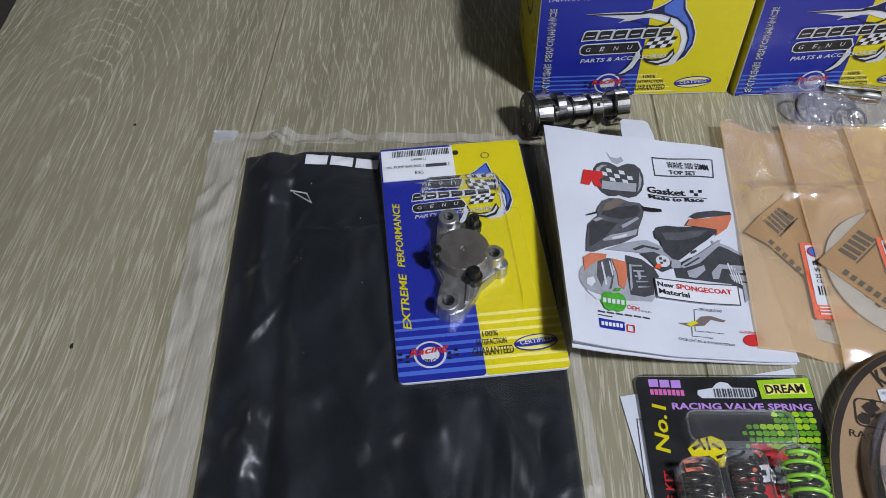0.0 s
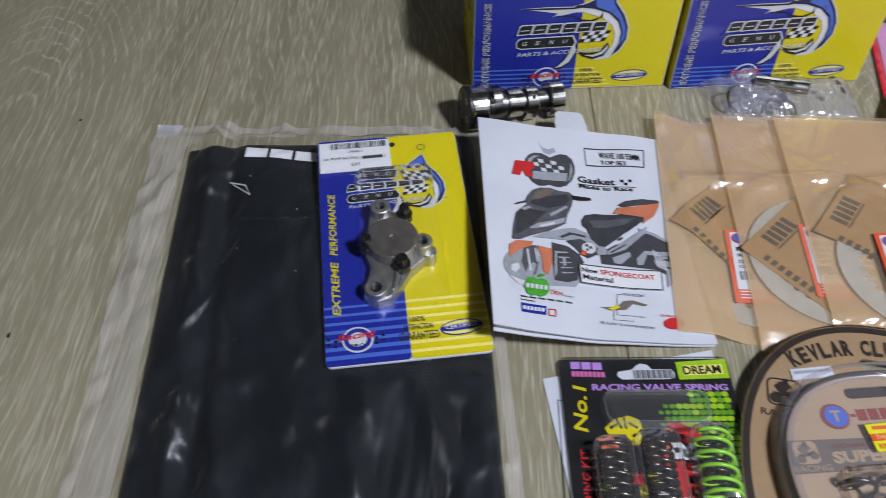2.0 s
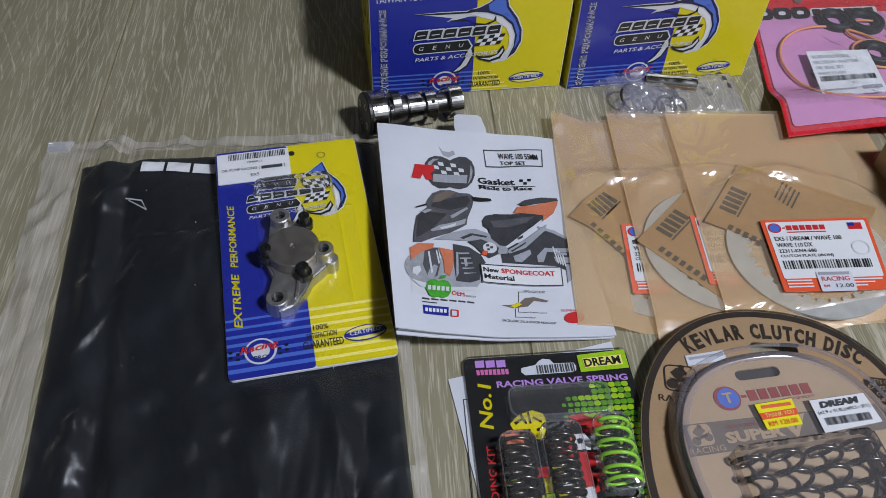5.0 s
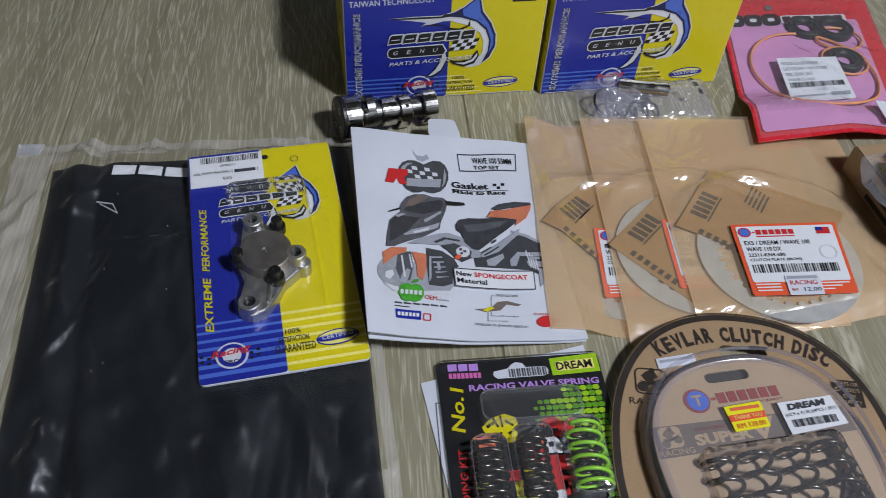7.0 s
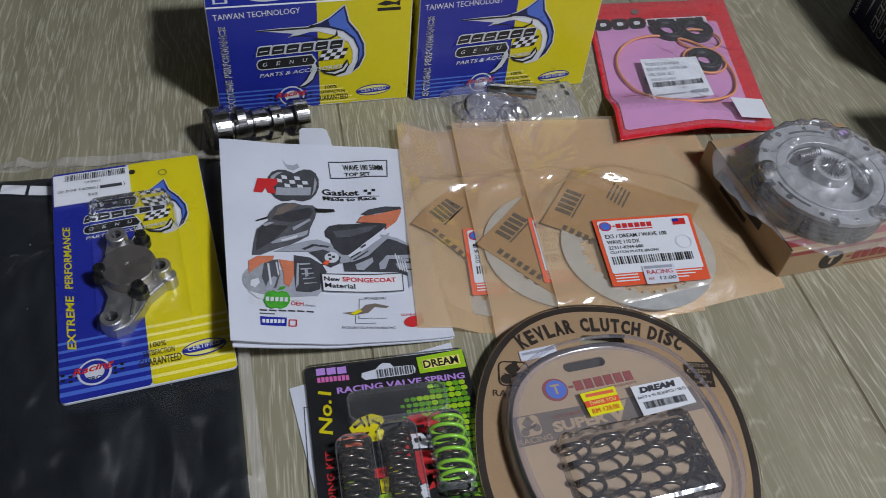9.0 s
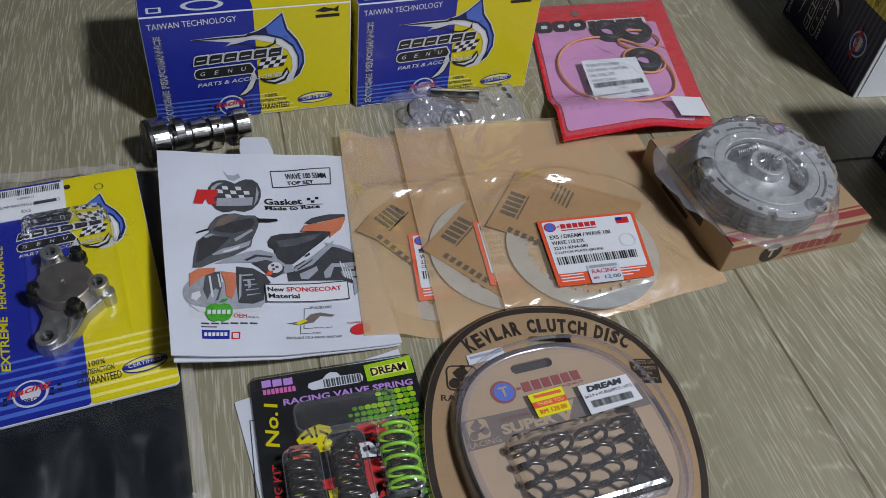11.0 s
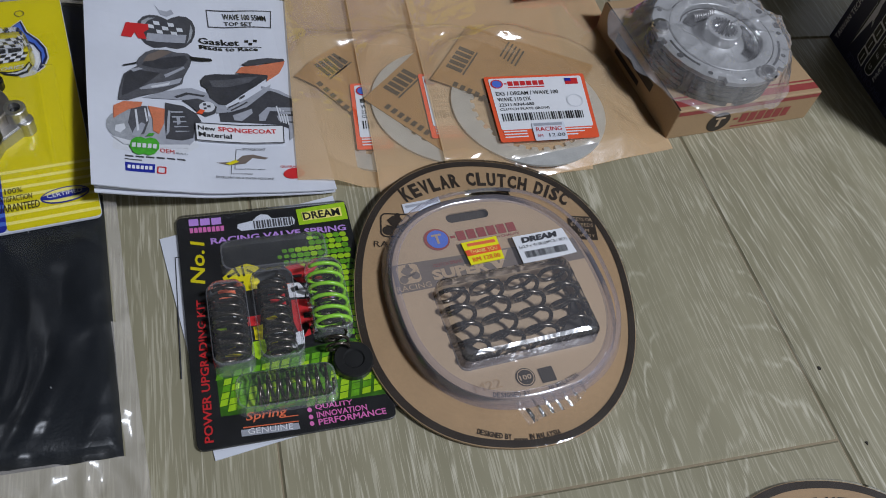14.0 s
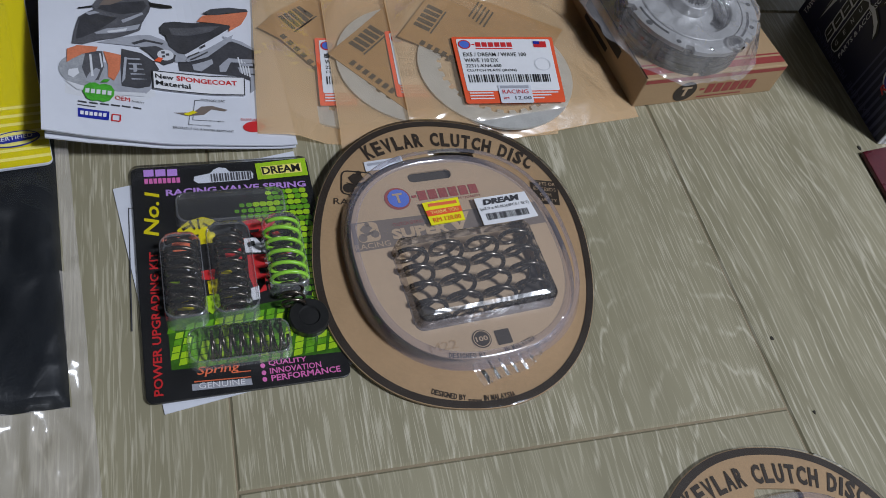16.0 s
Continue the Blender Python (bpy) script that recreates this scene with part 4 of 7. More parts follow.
def genv(lift=0.0, k=1.0):
    def w(c):
        p = GTO(Vector((c.x, c.y, 0)))
        s, t = max(0.0, min(1.0, c.x / GW + 0.5)), c.y / GH + 0.5
        z = 0.006 + k * (0.0320 - 0.004 * t) * (1 - s) ** (1.9 - 0.9 * max(0.0, min(1.0, t)) ** 3) + 0.0012 * math.sin(3.1 * t + 4 * s) * (1 - 0.4 * s) + 0.0018 * noise.noise((p.x * 30, p.y * 22, 5))
        return Vector((p.x, p.y, z + c.z + lift))
    return w


def paper_sheet(inset=0.0, drop=0.0, tabbed=True):
    bm = bmesh.new()
    nx, ny = 28, 34
    w, h = GW - inset, GH - inset
    vs = [[bm.verts.new(((i / nx - 0.5) * w, (j / ny - 0.5) * h, 0)) for i in range(nx + 1)] for j in range(ny + 1)]
    for j in range(ny):
        for i in range(nx):
            bm.faces.new((vs[j][i], vs[j][i + 1], vs[j + 1][i + 1], vs[j + 1][i]))
    if tabbed:
        a, b = 12, 17
        prev = [vs[ny][i] for i in range(a, b + 1)]
        for r, (dy, pull) in enumerate(((0.006, 0.0), (0.013, 0.001), (0.019, 0.0016), (0.0215, 0.0042))):
            row = [bm.verts.new((v.co.x + (pull if k == 0 else -pull if k == b - a else 0), h / 2 + dy, 0)) for k, v in enumerate(vs[ny][a:b + 1])]
            for k in range(b - a):
                bm.faces.new((prev[k], prev[k + 1], row[k + 1], row[k]))
            prev = row
    return bm


part("front_sheet", thick(paper_sheet(), 0.0009), PAPER, env, "white printed front sheet", warp=genv(0.0024))
part("inner_card", thick(paper_sheet(0.003, tabbed=False), 0.0012), PAPER, env, "white inner card", warp=genv(0.0008, 0.95))
part("back_sheet", thick(paper_sheet(0.001, tabbed=False), 0.0010), PAPER, env, "white back sheet", warp=genv(-0.0008, 0.87))
gb = layout((25, 76), (700, 121), (927, 866), (95, 864), GW, GH)


def relax(bm, most=0.007):
    """Cuts long edges, so that a print follows the bend of its sheet."""
    for _ in range(5):
        long = [e for e in bm.edges if e.calc_length() > most]
        if not long:
            break
        bmesh.ops.subdivide_edges(bm, edges=long, cuts=1)
        bmesh.ops.triangulate(bm, faces=[f for f in bm.faces if len(f.verts) > 3])
    return bm


def g_art(name, material, *polys, h=0.0028, label=""):
    bm = bmesh.new()
    for p in polys:
        flat(bm, at_board(gb, p), h)
    finish(bm)
    relax(bm)
    part(name, bm, material, env, label, warp=genv())


def g_words(name, material, rows, h=0.0032, **k):
    bm = bmesh.new()
    for s, x, y, x1, hgt in rows:
        a, b = gb(x, y), gb(x1, y + 0.06 * (x1 - x))
        up = gb(x, y - hgt)
        type_in(bm, s, a[0], a[1], math.hypot(b[0] - a[0], b[1] - a[1]), math.hypot(up[0] - a[0], up[1] - a[1]), h, math.atan2(b[1] - a[1], b[0] - a[0]), **k)
    part(name, bm, material, env, warp=genv())


def blob(cx, cy, rx, ry, n=26, turn=0.0, power=2.0):
    return oval(cx, cy, rx, ry, n, power, turn)


# mark: apple with a checked flag, as plain shapes
g_art("apple_mark", CHAR, [(204, 238), (208, 214), (222, 196), (244, 187), (270, 187), (290, 194), (303, 200), (318, 193), (340, 187), (366, 189), (386, 202), (397, 224), (398, 250), (388, 276), (368, 296), (340, 304), (316, 300), (302, 296), (286, 301), (262, 303), (236, 292), (214, 268)])
g_art("apple_shine", MIDGREY, [(214, 236), (220, 212), (240, 198), (262, 196), (240, 208), (228, 226), (224, 250)], h=0.0030)
g_art("apple_shine", MIDGREY, [(382, 214), (390, 236), (386, 262), (372, 284), (378, 258), (380, 234)], h=0.0030)
g_art("apple_checks", PALEG, *[[(232 + i * 24 + j * 6, 205 + j * 15 + i * 2), (252 + i * 24 + j * 6, 207 + j * 15 + i * 2), (256 + i * 24 + j * 6, 219 + j * 15 + i * 2), (236 + i * 24 + j * 6, 218 + j * 15 + i * 2)] for i in range(5) for j in range(3) if (i + j) % 2], h=0.0031)
g_art("apple_stripe", SILVERP, [(240, 252), (370, 252), (366, 282), (236, 280)], h=0.0031)
g_art("apple_leaf", SILVERP, [(258, 150), (275, 168), (300, 172), (315, 165), (324, 180), (300, 190), (280, 184)])
g_art("red_initial", RED, [(170, 225), (242, 222), (244, 240), (228, 252), (240, 276), (212, 276), (200, 256), (190, 276), (157, 276)], h=0.0033)
g_words("heading", BLACK, [("Gasket", 412, 280, 552, 22), ("Made to Race", 416, 300, 618, 14)], bold=0.02)
g_art("heading_checks", BLACK, *[[(568 + i * 15, 268 + j * 11), (581 + i * 15, 269 + j * 11), (581 + i * 15, 278 + j * 11), (568 + i * 15, 277 + j * 11)] for i in range(3) for j in range(2) if (i + j) % 2 == 0], [(412, 284), (628, 296), (628, 298), (412, 287)])
bm = holed(at_board(gb, [(430, 160), (655, 162), (658, 225), (440, 220)]), [at_board(gb, [(434, 164), (652, 165), (654, 221), (443, 216)])], 0.0028)
part("model_frame", relax(bm), CHAR, env, warp=genv())
g_words("model_text", BLACK, [("WAVE 100 55MM", 490, 193, 640, 20), ("TOP SET", 496, 214, 594, 13)], bold=0.01)
# motorcycle picture, drawn in flat shapes
g_art("ground_fade", PALEG, [(152, 630), (258, 606), (424, 616), (433, 684), (387, 715), (247, 725), (155, 718)], h=0.0026)
g_art("under_shade", SILVERP, [(150, 588), (258, 580), (418, 573), (436, 633), (402, 680), (308, 688), (199, 685), (153, 672)], h=0.0027)
g_art("front_wheel", MIDGREY, [(270, 615), (267, 633), (259, 649), (246, 663), (230, 673), (211, 679), (191, 680), (171, 677), (154, 669), (141, 657), (132, 642), (129, 626), (131, 608), (139, 592), (151, 578), (168, 567), (187, 561), (207, 559), (226, 563), (244, 571), (257, 583), (266, 598)], h=0.0029)
g_art("engine_shade", CHAR, [(312, 518), (373, 525), (418, 552), (437, 582), (417, 599), (413, 650), (377, 664), (324, 663), (315, 594)], h=0.0029)
g_art("rear_shade", CHAR, [(493, 535), (525, 527), (589, 515), (641, 462), (693, 461), (747, 486), (753, 532), (761, 590), (749, 614), (704, 594), (591, 582), (502, 580)], h=0.0029)
g_art("front_hub", PICGREY, [(205, 545), (255, 540), (264, 600), (252, 652), (218, 660), (198, 612)], h=0.0030)
g_art("front_rim", SILVERP, [(212, 659), (222, 629), (241, 607), (254, 613), (246, 645), (233, 668)], h=0.0031)
g_art("fork_leg", PALEG, [(216, 560), (223, 559), (236, 640), (229, 644)], h=0.0034)
g_art("fork_leg", PALEG, [(246, 552), (251, 551), (262, 600), (257, 606)], h=0.0034)
g_art("fender", FADEDO, [(149, 553), (179, 532), (240, 527), (236, 545), (196, 562), (168, 586), (152, 604)], h=0.0033)
g_art("fender_side", FADEDO, [(258, 540), (313, 545), (314, 603), (300, 648), (280, 636), (276, 590)], h=0.0033)
g_art("fork", SILVERP, [(324, 551), (332, 551), (333, 636), (324, 653)], [(353, 575), (364, 572), (368, 600), (357, 606)], h=0.0034)
g_art("rear_rim", SILVERP, [(695, 558), (759, 562), (761, 584), (704, 579)], [(666, 524), (751, 527), (753, 542), (672, 539)], [(740, 588), (765, 591), (762, 649), (748, 660)], [(635, 443), (701, 461), (747, 487), (743, 493), (694, 470), (638, 452)], h=0.0031)
g_art("swing_arm", SILVERP, [(632, 554), (662, 523), (674, 528), (657, 578), (636, 578)], [(703, 542), (744, 544), (746, 554), (707, 553)], [(542, 553), (606, 528), (611, 545), (575, 577), (549, 574)], h=0.0033)
g_art("fairing", PICGREY, [(162, 530), (165, 486), (175, 428), (201, 400), (217, 385), (211, 372), (219, 351), (238, 325), (265, 312), (305, 310), (338, 320), (376, 322), (394, 335), (387, 372), (369, 414), (365, 441), (301, 478), (240, 504), (194, 527)], h=0.0035)
g_art("fairing_face", PICDARK, [(174, 485), (179, 430), (204, 403), (291, 402), (253, 447), (226, 477), (193, 502), (174, 512)], [(228, 381), (237, 365), (297, 342), (368, 331), (380, 347), (366, 372), (299, 388)], h=0.0037)
g_art("windshield", TAUPE, [(232, 367), (246, 336), (287, 313), (325, 320), (297, 338), (266, 357)], h=0.0039)
g_art("fairing_light", SILVERP, [(303, 410), (366, 375), (371, 382), (309, 421)], [(192, 409), (221, 394), (235, 396), (206, 415)], h=0.0039)
g_art("head_lamp", SILVERP, [(226, 478), (261, 453), (364, 419), (357, 439), (288, 465), (233, 482)], h=0.0039)
g_art("head_lamp_glass", PALEG, [(263, 463), (325, 439), (321, 450), (268, 470)], h=0.0041)
g_art("handlebar", BLACK, [(384, 335), (457, 338), (462, 347), (426, 351), (391, 350)], h=0.0039)
g_art("handlebar", BLACK, [(170, 394), (211, 374), (213, 381), (173, 398)], h=0.0039)
g_art("side_panel", SILVERP, [(238, 511), (301, 478), (356, 461), (397, 455), (453, 471), (494, 493), (519, 522), (522, 544), (487, 549), (477, 524), (429, 507), (381, 503), (302, 506)], h=0.0035)
g_art("side_stripe", CHAR, [(368, 507), (420, 495), (454, 507), (487, 524), (481, 552), (452, 566), (423, 549), (397, 525)], [(341, 493), (380, 474), (444, 481), (438, 488), (388, 482), (351, 499)], h=0.0037)
g_art("side_badge", PALEG, [(480, 527), (478, 536), (470, 544), (460, 548), (448, 548), (437, 544), (429, 536), (426, 527), (428, 518), (436, 511), (446, 506), (459, 506), (470, 510), (477, 518)], h=0.0039)
g_art("side_mark", ORANGER, [(419, 555), (431, 539), (447, 541), (439, 558)], h=0.0041)
g_art("badge_checks", CHAR, [(438, 515), (449, 513), (451, 522), (440, 524)], [(453, 522), (464, 520), (466, 529), (455, 530)], [(442, 531), (451, 529), (453, 537), (444, 539)], h=0.0041)
g_art("rear_panel", SILVERP, [(519, 539), (541, 515), (589, 491), (670, 440), (661, 464), (590, 523), (527, 546)], h=0.0039)
g_art("rear_panel_print", CHAR, [(525, 524), (561, 503), (563, 508), (528, 529)], [(533, 535), (589, 502), (591, 507), (537, 540)], [(564, 484), (579, 476), (581, 484), (567, 492)], h=0.0041)
g_art("saddle", PICDARK, [(426, 423), (439, 404), (474, 396), (554, 397), (652, 402), (657, 417), (620, 444), (572, 474), (517, 516), (493, 515), (460, 490), (448, 454), (430, 444)], h=0.0039)
g_art("saddle_light", PICGREY, [(455, 423), (555, 413), (624, 411), (592, 432), (523, 445), (467, 448)], h=0.0041)
g_art("tail", FADEDO, [(545, 392), (562, 371), (619, 370), (712, 354), (709, 371), (694, 402), (654, 430), (657, 408), (587, 398)], h=0.0040)
g_art("tail_seat", CHAR, [(562, 363), (586, 350), (650, 343), (707, 347), (712, 356), (651, 363), (586, 371)], h=0.0042)
g_art("banner", WHITE, [(416, 592), (722, 602), (730, 676), (424, 664)], h=0.0042)
bm = holed(at_board(gb, [(416, 592), (722, 602), (730, 676), (424, 664)]), [at_board(gb, [(419, 596), (719, 606), (726, 672), (427, 660)])], 0.0044)
part("banner_frame", relax(bm), CHAR, env, warp=genv())
g_words("banner_text", BLACK, [("New", 428, 622, 488, 17), ("Material", 432, 648, 546, 18)], h=0.0046, bold=0.02)
g_words("banner_red_text", RED, [("SPONGECOAT", 497, 626, 700, 18)], h=0.0046, bold=0.02)
# lower row: green fruit mark, small print, cut-away drawing
g_art("fruit_mark", APPLE, [(208, 706), (212, 684), (226, 670), (244, 667), (257, 673), (272, 667), (292, 671), (304, 688), (304, 710), (292, 730), (274, 738), (258, 733), (240, 738), (222, 730)], [(258, 664), (268, 650), (288, 648), (280, 660)], h=0.0038)
g_art("fruit_mark_band", PALEG, *[[(216 + i * 17, 694), (228 + i * 17, 693), (228 + i * 17, 710), (216 + i * 17, 711)] for i in range(5)], h=0.0041)
for i in range(4):
    g_art("rear_spoke", PALEG, [(690 + i * 12, 520 + i * 9), (694 + i * 12, 518 + i * 9), (716 + i * 9, 584 + i * 4), (711 + i * 9, 586 + i * 4)], h=0.0032)
g_art("brake_disc", PALEG, [(160, 628), (186, 618), (192, 636), (176, 656), (158, 650)], h=0.0032)
for i in range(5):
    g_art("engine_fin", SILVERP, [(332 + 5 * i, 552 + i * 19), (372 + 7 * i, 548 + i * 19), (374 + 7 * i, 553 + i * 18), (334 + 5 * i, 558 + i * 19)], h=0.0032)
g_art("wheel_fade", PALEG, [(150, 672), (200, 682), (310, 690), (400, 680), (402, 694), (300, 704), (190, 700)], h=0.0034)
g_words("oem_text", RED, [("OEM", 308, 720, 355, 16)])
for name, row in (("quality_text", ("QUALITY", 360, 722, 400, 7)), ("coat_text", ("SPONGECOAT", 582, 692, 664, 9)), ("adhesive_text", ("adhesive agent", 596, 772, 668, 7)), ("metal_text", ("metal", 596, 792, 624, 7))):
    g_words(name, BLACK, [row])
g_words("claim_text", BLACK, [("EXCELLENT OIL & WATER RESISTANT", 500, 806, 704, 9)])
g_art("small_print_bars", CHAR, *[[(195 + i * 34, 738), (222 + i * 34, 739), (222 + i * 34, 745), (195 + i * 34, 744)] for i in range(6)], [(195, 752), (250, 753), (250, 757), (195, 756)])
g_art("test_mark", BLUE, [(197, 766), (294, 768), (294, 802), (200, 800)])
for i in range(6):
    g_art("test_mark_bar", WHITE, [(206 + i * 14, 778), (216 + i * 14, 778), (216 + i * 14, 792), (206 + i * 14, 792)], h=0.0033)
bm = holed(at_board(gb, rrect(302, 776, 332, 804, 4, 3)), [at_board(gb, rrect(306, 780, 328, 800, 3, 3))], 0.0030)
part("recycling_mark", bm, RED, env, warp=genv())
g_art("cutaway", TAUPE, [(496, 742), (560, 736), (585, 712), (620, 708), (675, 724), (665, 730), (620, 722), (596, 745), (540, 752)])
g_art("cutaway_layer", YELLOW, [(528, 746), (560, 730), (574, 738), (545, 752)], h=0.0031)
g_art("cutaway_pointer", CHAR, [(560, 688), (580, 688), (580, 690), (562, 690), (562, 735), (560, 735)], [(560, 750), (562, 750), (562, 766), (594, 767), (594, 769), (560, 768)], [(548, 752), (550, 752), (550, 786), (594, 787), (594, 789), (548, 788)])
g_art("guarantee_stamp", RED, blob(771, 793, 38, 22), h=0.0030)
g_words("guarantee_text", RED, [("GUARANTEE", 722, 768, 812, 9)])

# ---- iron clutch plates in tan glassine bags ----
PR = 0.0572


def plate_mesh():
    """Iron ring with driving teeth on its inner edge."""
    inner = []
    n = 30
    for i in range(n):
        a = math.tau * i / n
        for d, r in ((-0.30, 0.0435), (-0.22, 0.0405), (0.22, 0.0405), (0.30, 0.0435)):
            b = a + d * math.tau / n
            inner.append((r * math.cos(b), r * math.sin(b)))
    bm = holed(oval(0, 0, PR, PR, 72), [inner], 0.0008)
    return thick(bm, 0.0016)


def bag_warp(corners, w, h, z, plate, puff, seed, loose=1.0):
    to = four(*corners, w, h)

    def f(c):
        p = to(Vector((c.x, c.y, 0)))
        d = math.hypot(p.x - plate[0], p.y - plate[1])
        k = max(0.0, min(1.0, (PR + 0.010 - d) / 0.014))
        k = k * k * (3 - 2 * k)
        s, t = c.x / w + 0.5, c.y / h + 0.5
        p.z *= max(0.0, (s - 0.72) / 0.28) ** 1.5
        if seed < 2:
            p.z += 0.0098 * max(0.0, min(1.0, 1 - (p.x - 0.455) / 0.022))
        side = 1.0 - 0.90 * max(0.0, min(1.0, (s - 0.76) / 0.20)) if seed > 4 else 1.0
        low = side * 0.25 + side * 0.75 * min(1.0, max(0.0, t) / 0.075)
        top = math.exp(-(((d - PR - 0.017) / 0.0085) ** 2)) * max(0.0, (p.y - plate[1]) / PR) * (0.0105 if seed > 4 else 0.0065) * (0.75 + 0.6 * noise.noise((p.x * 26, p.y * 26, seed + 9)))
        wav = 0.0004 * noise.noise((p.x * 32, p.y * 26, seed)) + (0.0024 if p.y > plate[1] + 0.04 or d > 0.075 else 0.0) * max(0, noise.noise((p.x * 15, p.y * 13, seed + 5)))
        e = min(s, 1 - s, t, 1 - t)
        rim = min(1.0, e / 0.05) * loose
        zz = p.z + z * low + k * puff + (top + wav) * rim + c.z
        away = math.hypot((p.x - 0.5395) / 0.092, (p.y - 0.450) / 0.104)
        return Vector((p.x, p.y, min(zz, 0.0040 + (p.y - 0.450) * 0.0454 + 0.10 * max(0.0, away - 1.0))))
    return f


def plate_bag(base, corners, plate, wrap, tag, seed=1.0, sx=0.0, sy=0.0):
    corners = [(x - sx * 0.6, y - sy * 0.6, z) for x, y, z in corners]
    plate, wrap, tag = (plate[0] - sx, plate[1] - sy), [(x - sx, y - sy) for x, y in wrap], [(x - sx, y - sy) for x, y in tag]
    ob = thing("clutch_plate_bag", "iron clutch plate with a red-edged label in a tan glassine bag", "bag", None, "bagged clutch plates")
    w, h = 0.172, 0.212
    part("back_sheet", sheet(w, h, 20, 24), TANB, ob, "tan translucent back sheet", warp=bag_warp(corners, w, h, base, plate, 0.0002, seed, 0.1), smooth=True)
    m = pose(plate[0], plate[1], base + 0.0010, 0, 0, seed * 31)
    part("clutch_plate", plate_mesh(), PLATEST, ob, "toothed iron clutch plate", warp=lambda c: m @ c)
    def rest(c):
        up = 0.0098 * max(0.0, min(1.0, 1 - (c.x - 0.455) / 0.022)) if seed < 2 else 0.0
        return Vector((c.x, c.y, c.z + up + 0.0003 * noise.noise((c.x * 60, c.y * 50, seed))))
    lay = four(*[(x, y, 0) for x, y in wrap], 1, 1)
    wp = thick(sheet(1, 1, 14, 14), 0.0004)
    part("wrapping_paper", wp, WRAP, ob, "folded brown wrapping paper", warp=lambda c: rest(Vector((*lay(Vector((c.x, c.y, 0))).xy, base + 0.0024 + c.z))))
    (ax, ay), (bx, by) = wrap[0], wrap[1]
    d = Vector((bx - ax, by - ay)).normalized()
    nrm = Vector((d.y, -d.x))
    bm = bmesh.new()

    def on_wrap(a, b, wd, tl):
        p = Vector((ax, ay)) + d * a + nrm * b
        flat(bm, [tuple(p), tuple(p + d * wd), tuple(p + d * wd + nrm * tl), tuple(p + nrm * tl)], base + 0.0022)
    for i in range(5):
        on_wrap(0.018 + i * 0.0058, 0.004, 0.0040, 0.0125)
    on_wrap(0.017, 0.0178, 0.029, 0.0012)
    for i in range(7):
        on_wrap(0.002 - 0.0004 * i, 0.016 + i * 0.0058, 0.0052, 0.0034)
    for i in range(5):
        on_wrap(0.052 - 0.001 * i, 0.034 + i * 0.0034, 0.020, 0.0013)
    finish(bm)
    part("stamped_bars", bm, BROWNP, ob, "unreadable brown stamped print", warp=lambda c: rest(c + Vector((0, 0, 0.0005))))
    front = bag_warp(corners, w, h, base + 0.0031, plate, 0.0006, seed)
    part("front_sheet", sheet(w, h, 60, 72), TANF, ob, "tan translucent front sheet", warp=front, smooth=True)
    if tag:
        tz = base + 0.0036 + (0.0016 if seed > 4 else 0.0)
        lw, lh = 0.0775, 0.0645
        to = four(*[(x, y, tz) for x, y in tag], lw, lh)
        lab = part("price_label", slab(rrect(-lw / 2, -lh / 2, lw / 2, lh / 2, 0.0015, 3), 0.0, 0.0005), ORANGER, ob, "red and white paper label", warp=to)

        def on(name, bm, material):
            part(name, bm, material, lab, warp=to, kind="stuff" if name in ("small_print_bars", "barcode") else "")
        on("white_field", shapes(rrect(-lw / 2 + 0.0028, -0.0215, lw / 2 - 0.0028, lh / 2 - 0.0025, 0.0015, 3), h=0.0003), WHITE)
        on("maker_disc", shapes(oval(-0.0305, 0.0238, 0.0038, n=20), h=0.0006), LBLUE)
        on("maker_ring", holed(oval(-0.0305, 0.0238, 0.0046, n=24), [oval(-0.0305, 0.0238, 0.0037, n=20)], 0.0007), RED)
        on("maker_name_bar", lines([(-0.0250, 0.0232, 0.0020, 0.0012)] + [(-0.0222 + i * 0.0048, 0.0215, 0.0038, 0.0046) for i in range(6)] + [(-0.0225, 0.0192, 0.0280, 0.0010)], 0.0006), RED)
        on("flag", shapes(rect(0.0225, 0.0210, 0.0325, 0.0272), h=0.0006), RED)
        on("flag_canton", shapes(rect(0.0225, 0.0241, 0.0272, 0.0272), h=0.0008), BLUE)
        on("print", words([("EX5 / DREAM / WAVE 100", -0.0330, 0.0118, 0.0480, 0.0040), ("WAVE 110 DX", -0.0330, 0.0060, 0.0255, 0.0039), ("22311-KN4-680", -0.0330, 0.0010, 0.0270, 0.0032), ("CLUTCH PLATE (IRON)", -0.0330, -0.0038, 0.0380, 0.0032)], 0.0006, bold=0.008), BLACK)
        on("barcode", bars(-0.0330, -0.0135, 0.0315, -0.0060, 34, 0.0006, 7), BLACK)
        on("ring_drawing", holed(oval(0.0265, 0.0040, 0.0066, n=30), [oval(0.0265, 0.0040, 0.0056, n=30)], 0.0006), PALEG)
        on("small_print_bars", lines([(-0.0350 + j * 0.0, -0.0240 - i * 0.0026, 0.0180, 0.0011) for i in range(3) for j in range(1)] + [(0.0080, -0.0240 - i * 0.0026, 0.0260 - 0.006 * i, 0.0011) for i in range(3)], 0.0006), WHITE)
        st = part("price_sticker", shapes(rrect(-0.0125, -0.0335, 0.0130, -0.0165, 0.001, 2), h=0.0009), PAPER, lab, "small white price sticker", warp=to)
        on("price_print", words([("RACING", -0.0100, -0.0250, 0.0200, 0.0038), ("RM", -0.0100, -0.0302, 0.0040, 0.0022)], 0.0012), RED)
        on("price_number", words([("12.00", -0.0010, -0.0306, 0.0125, 0.0032)], 0.0012), CHAR)
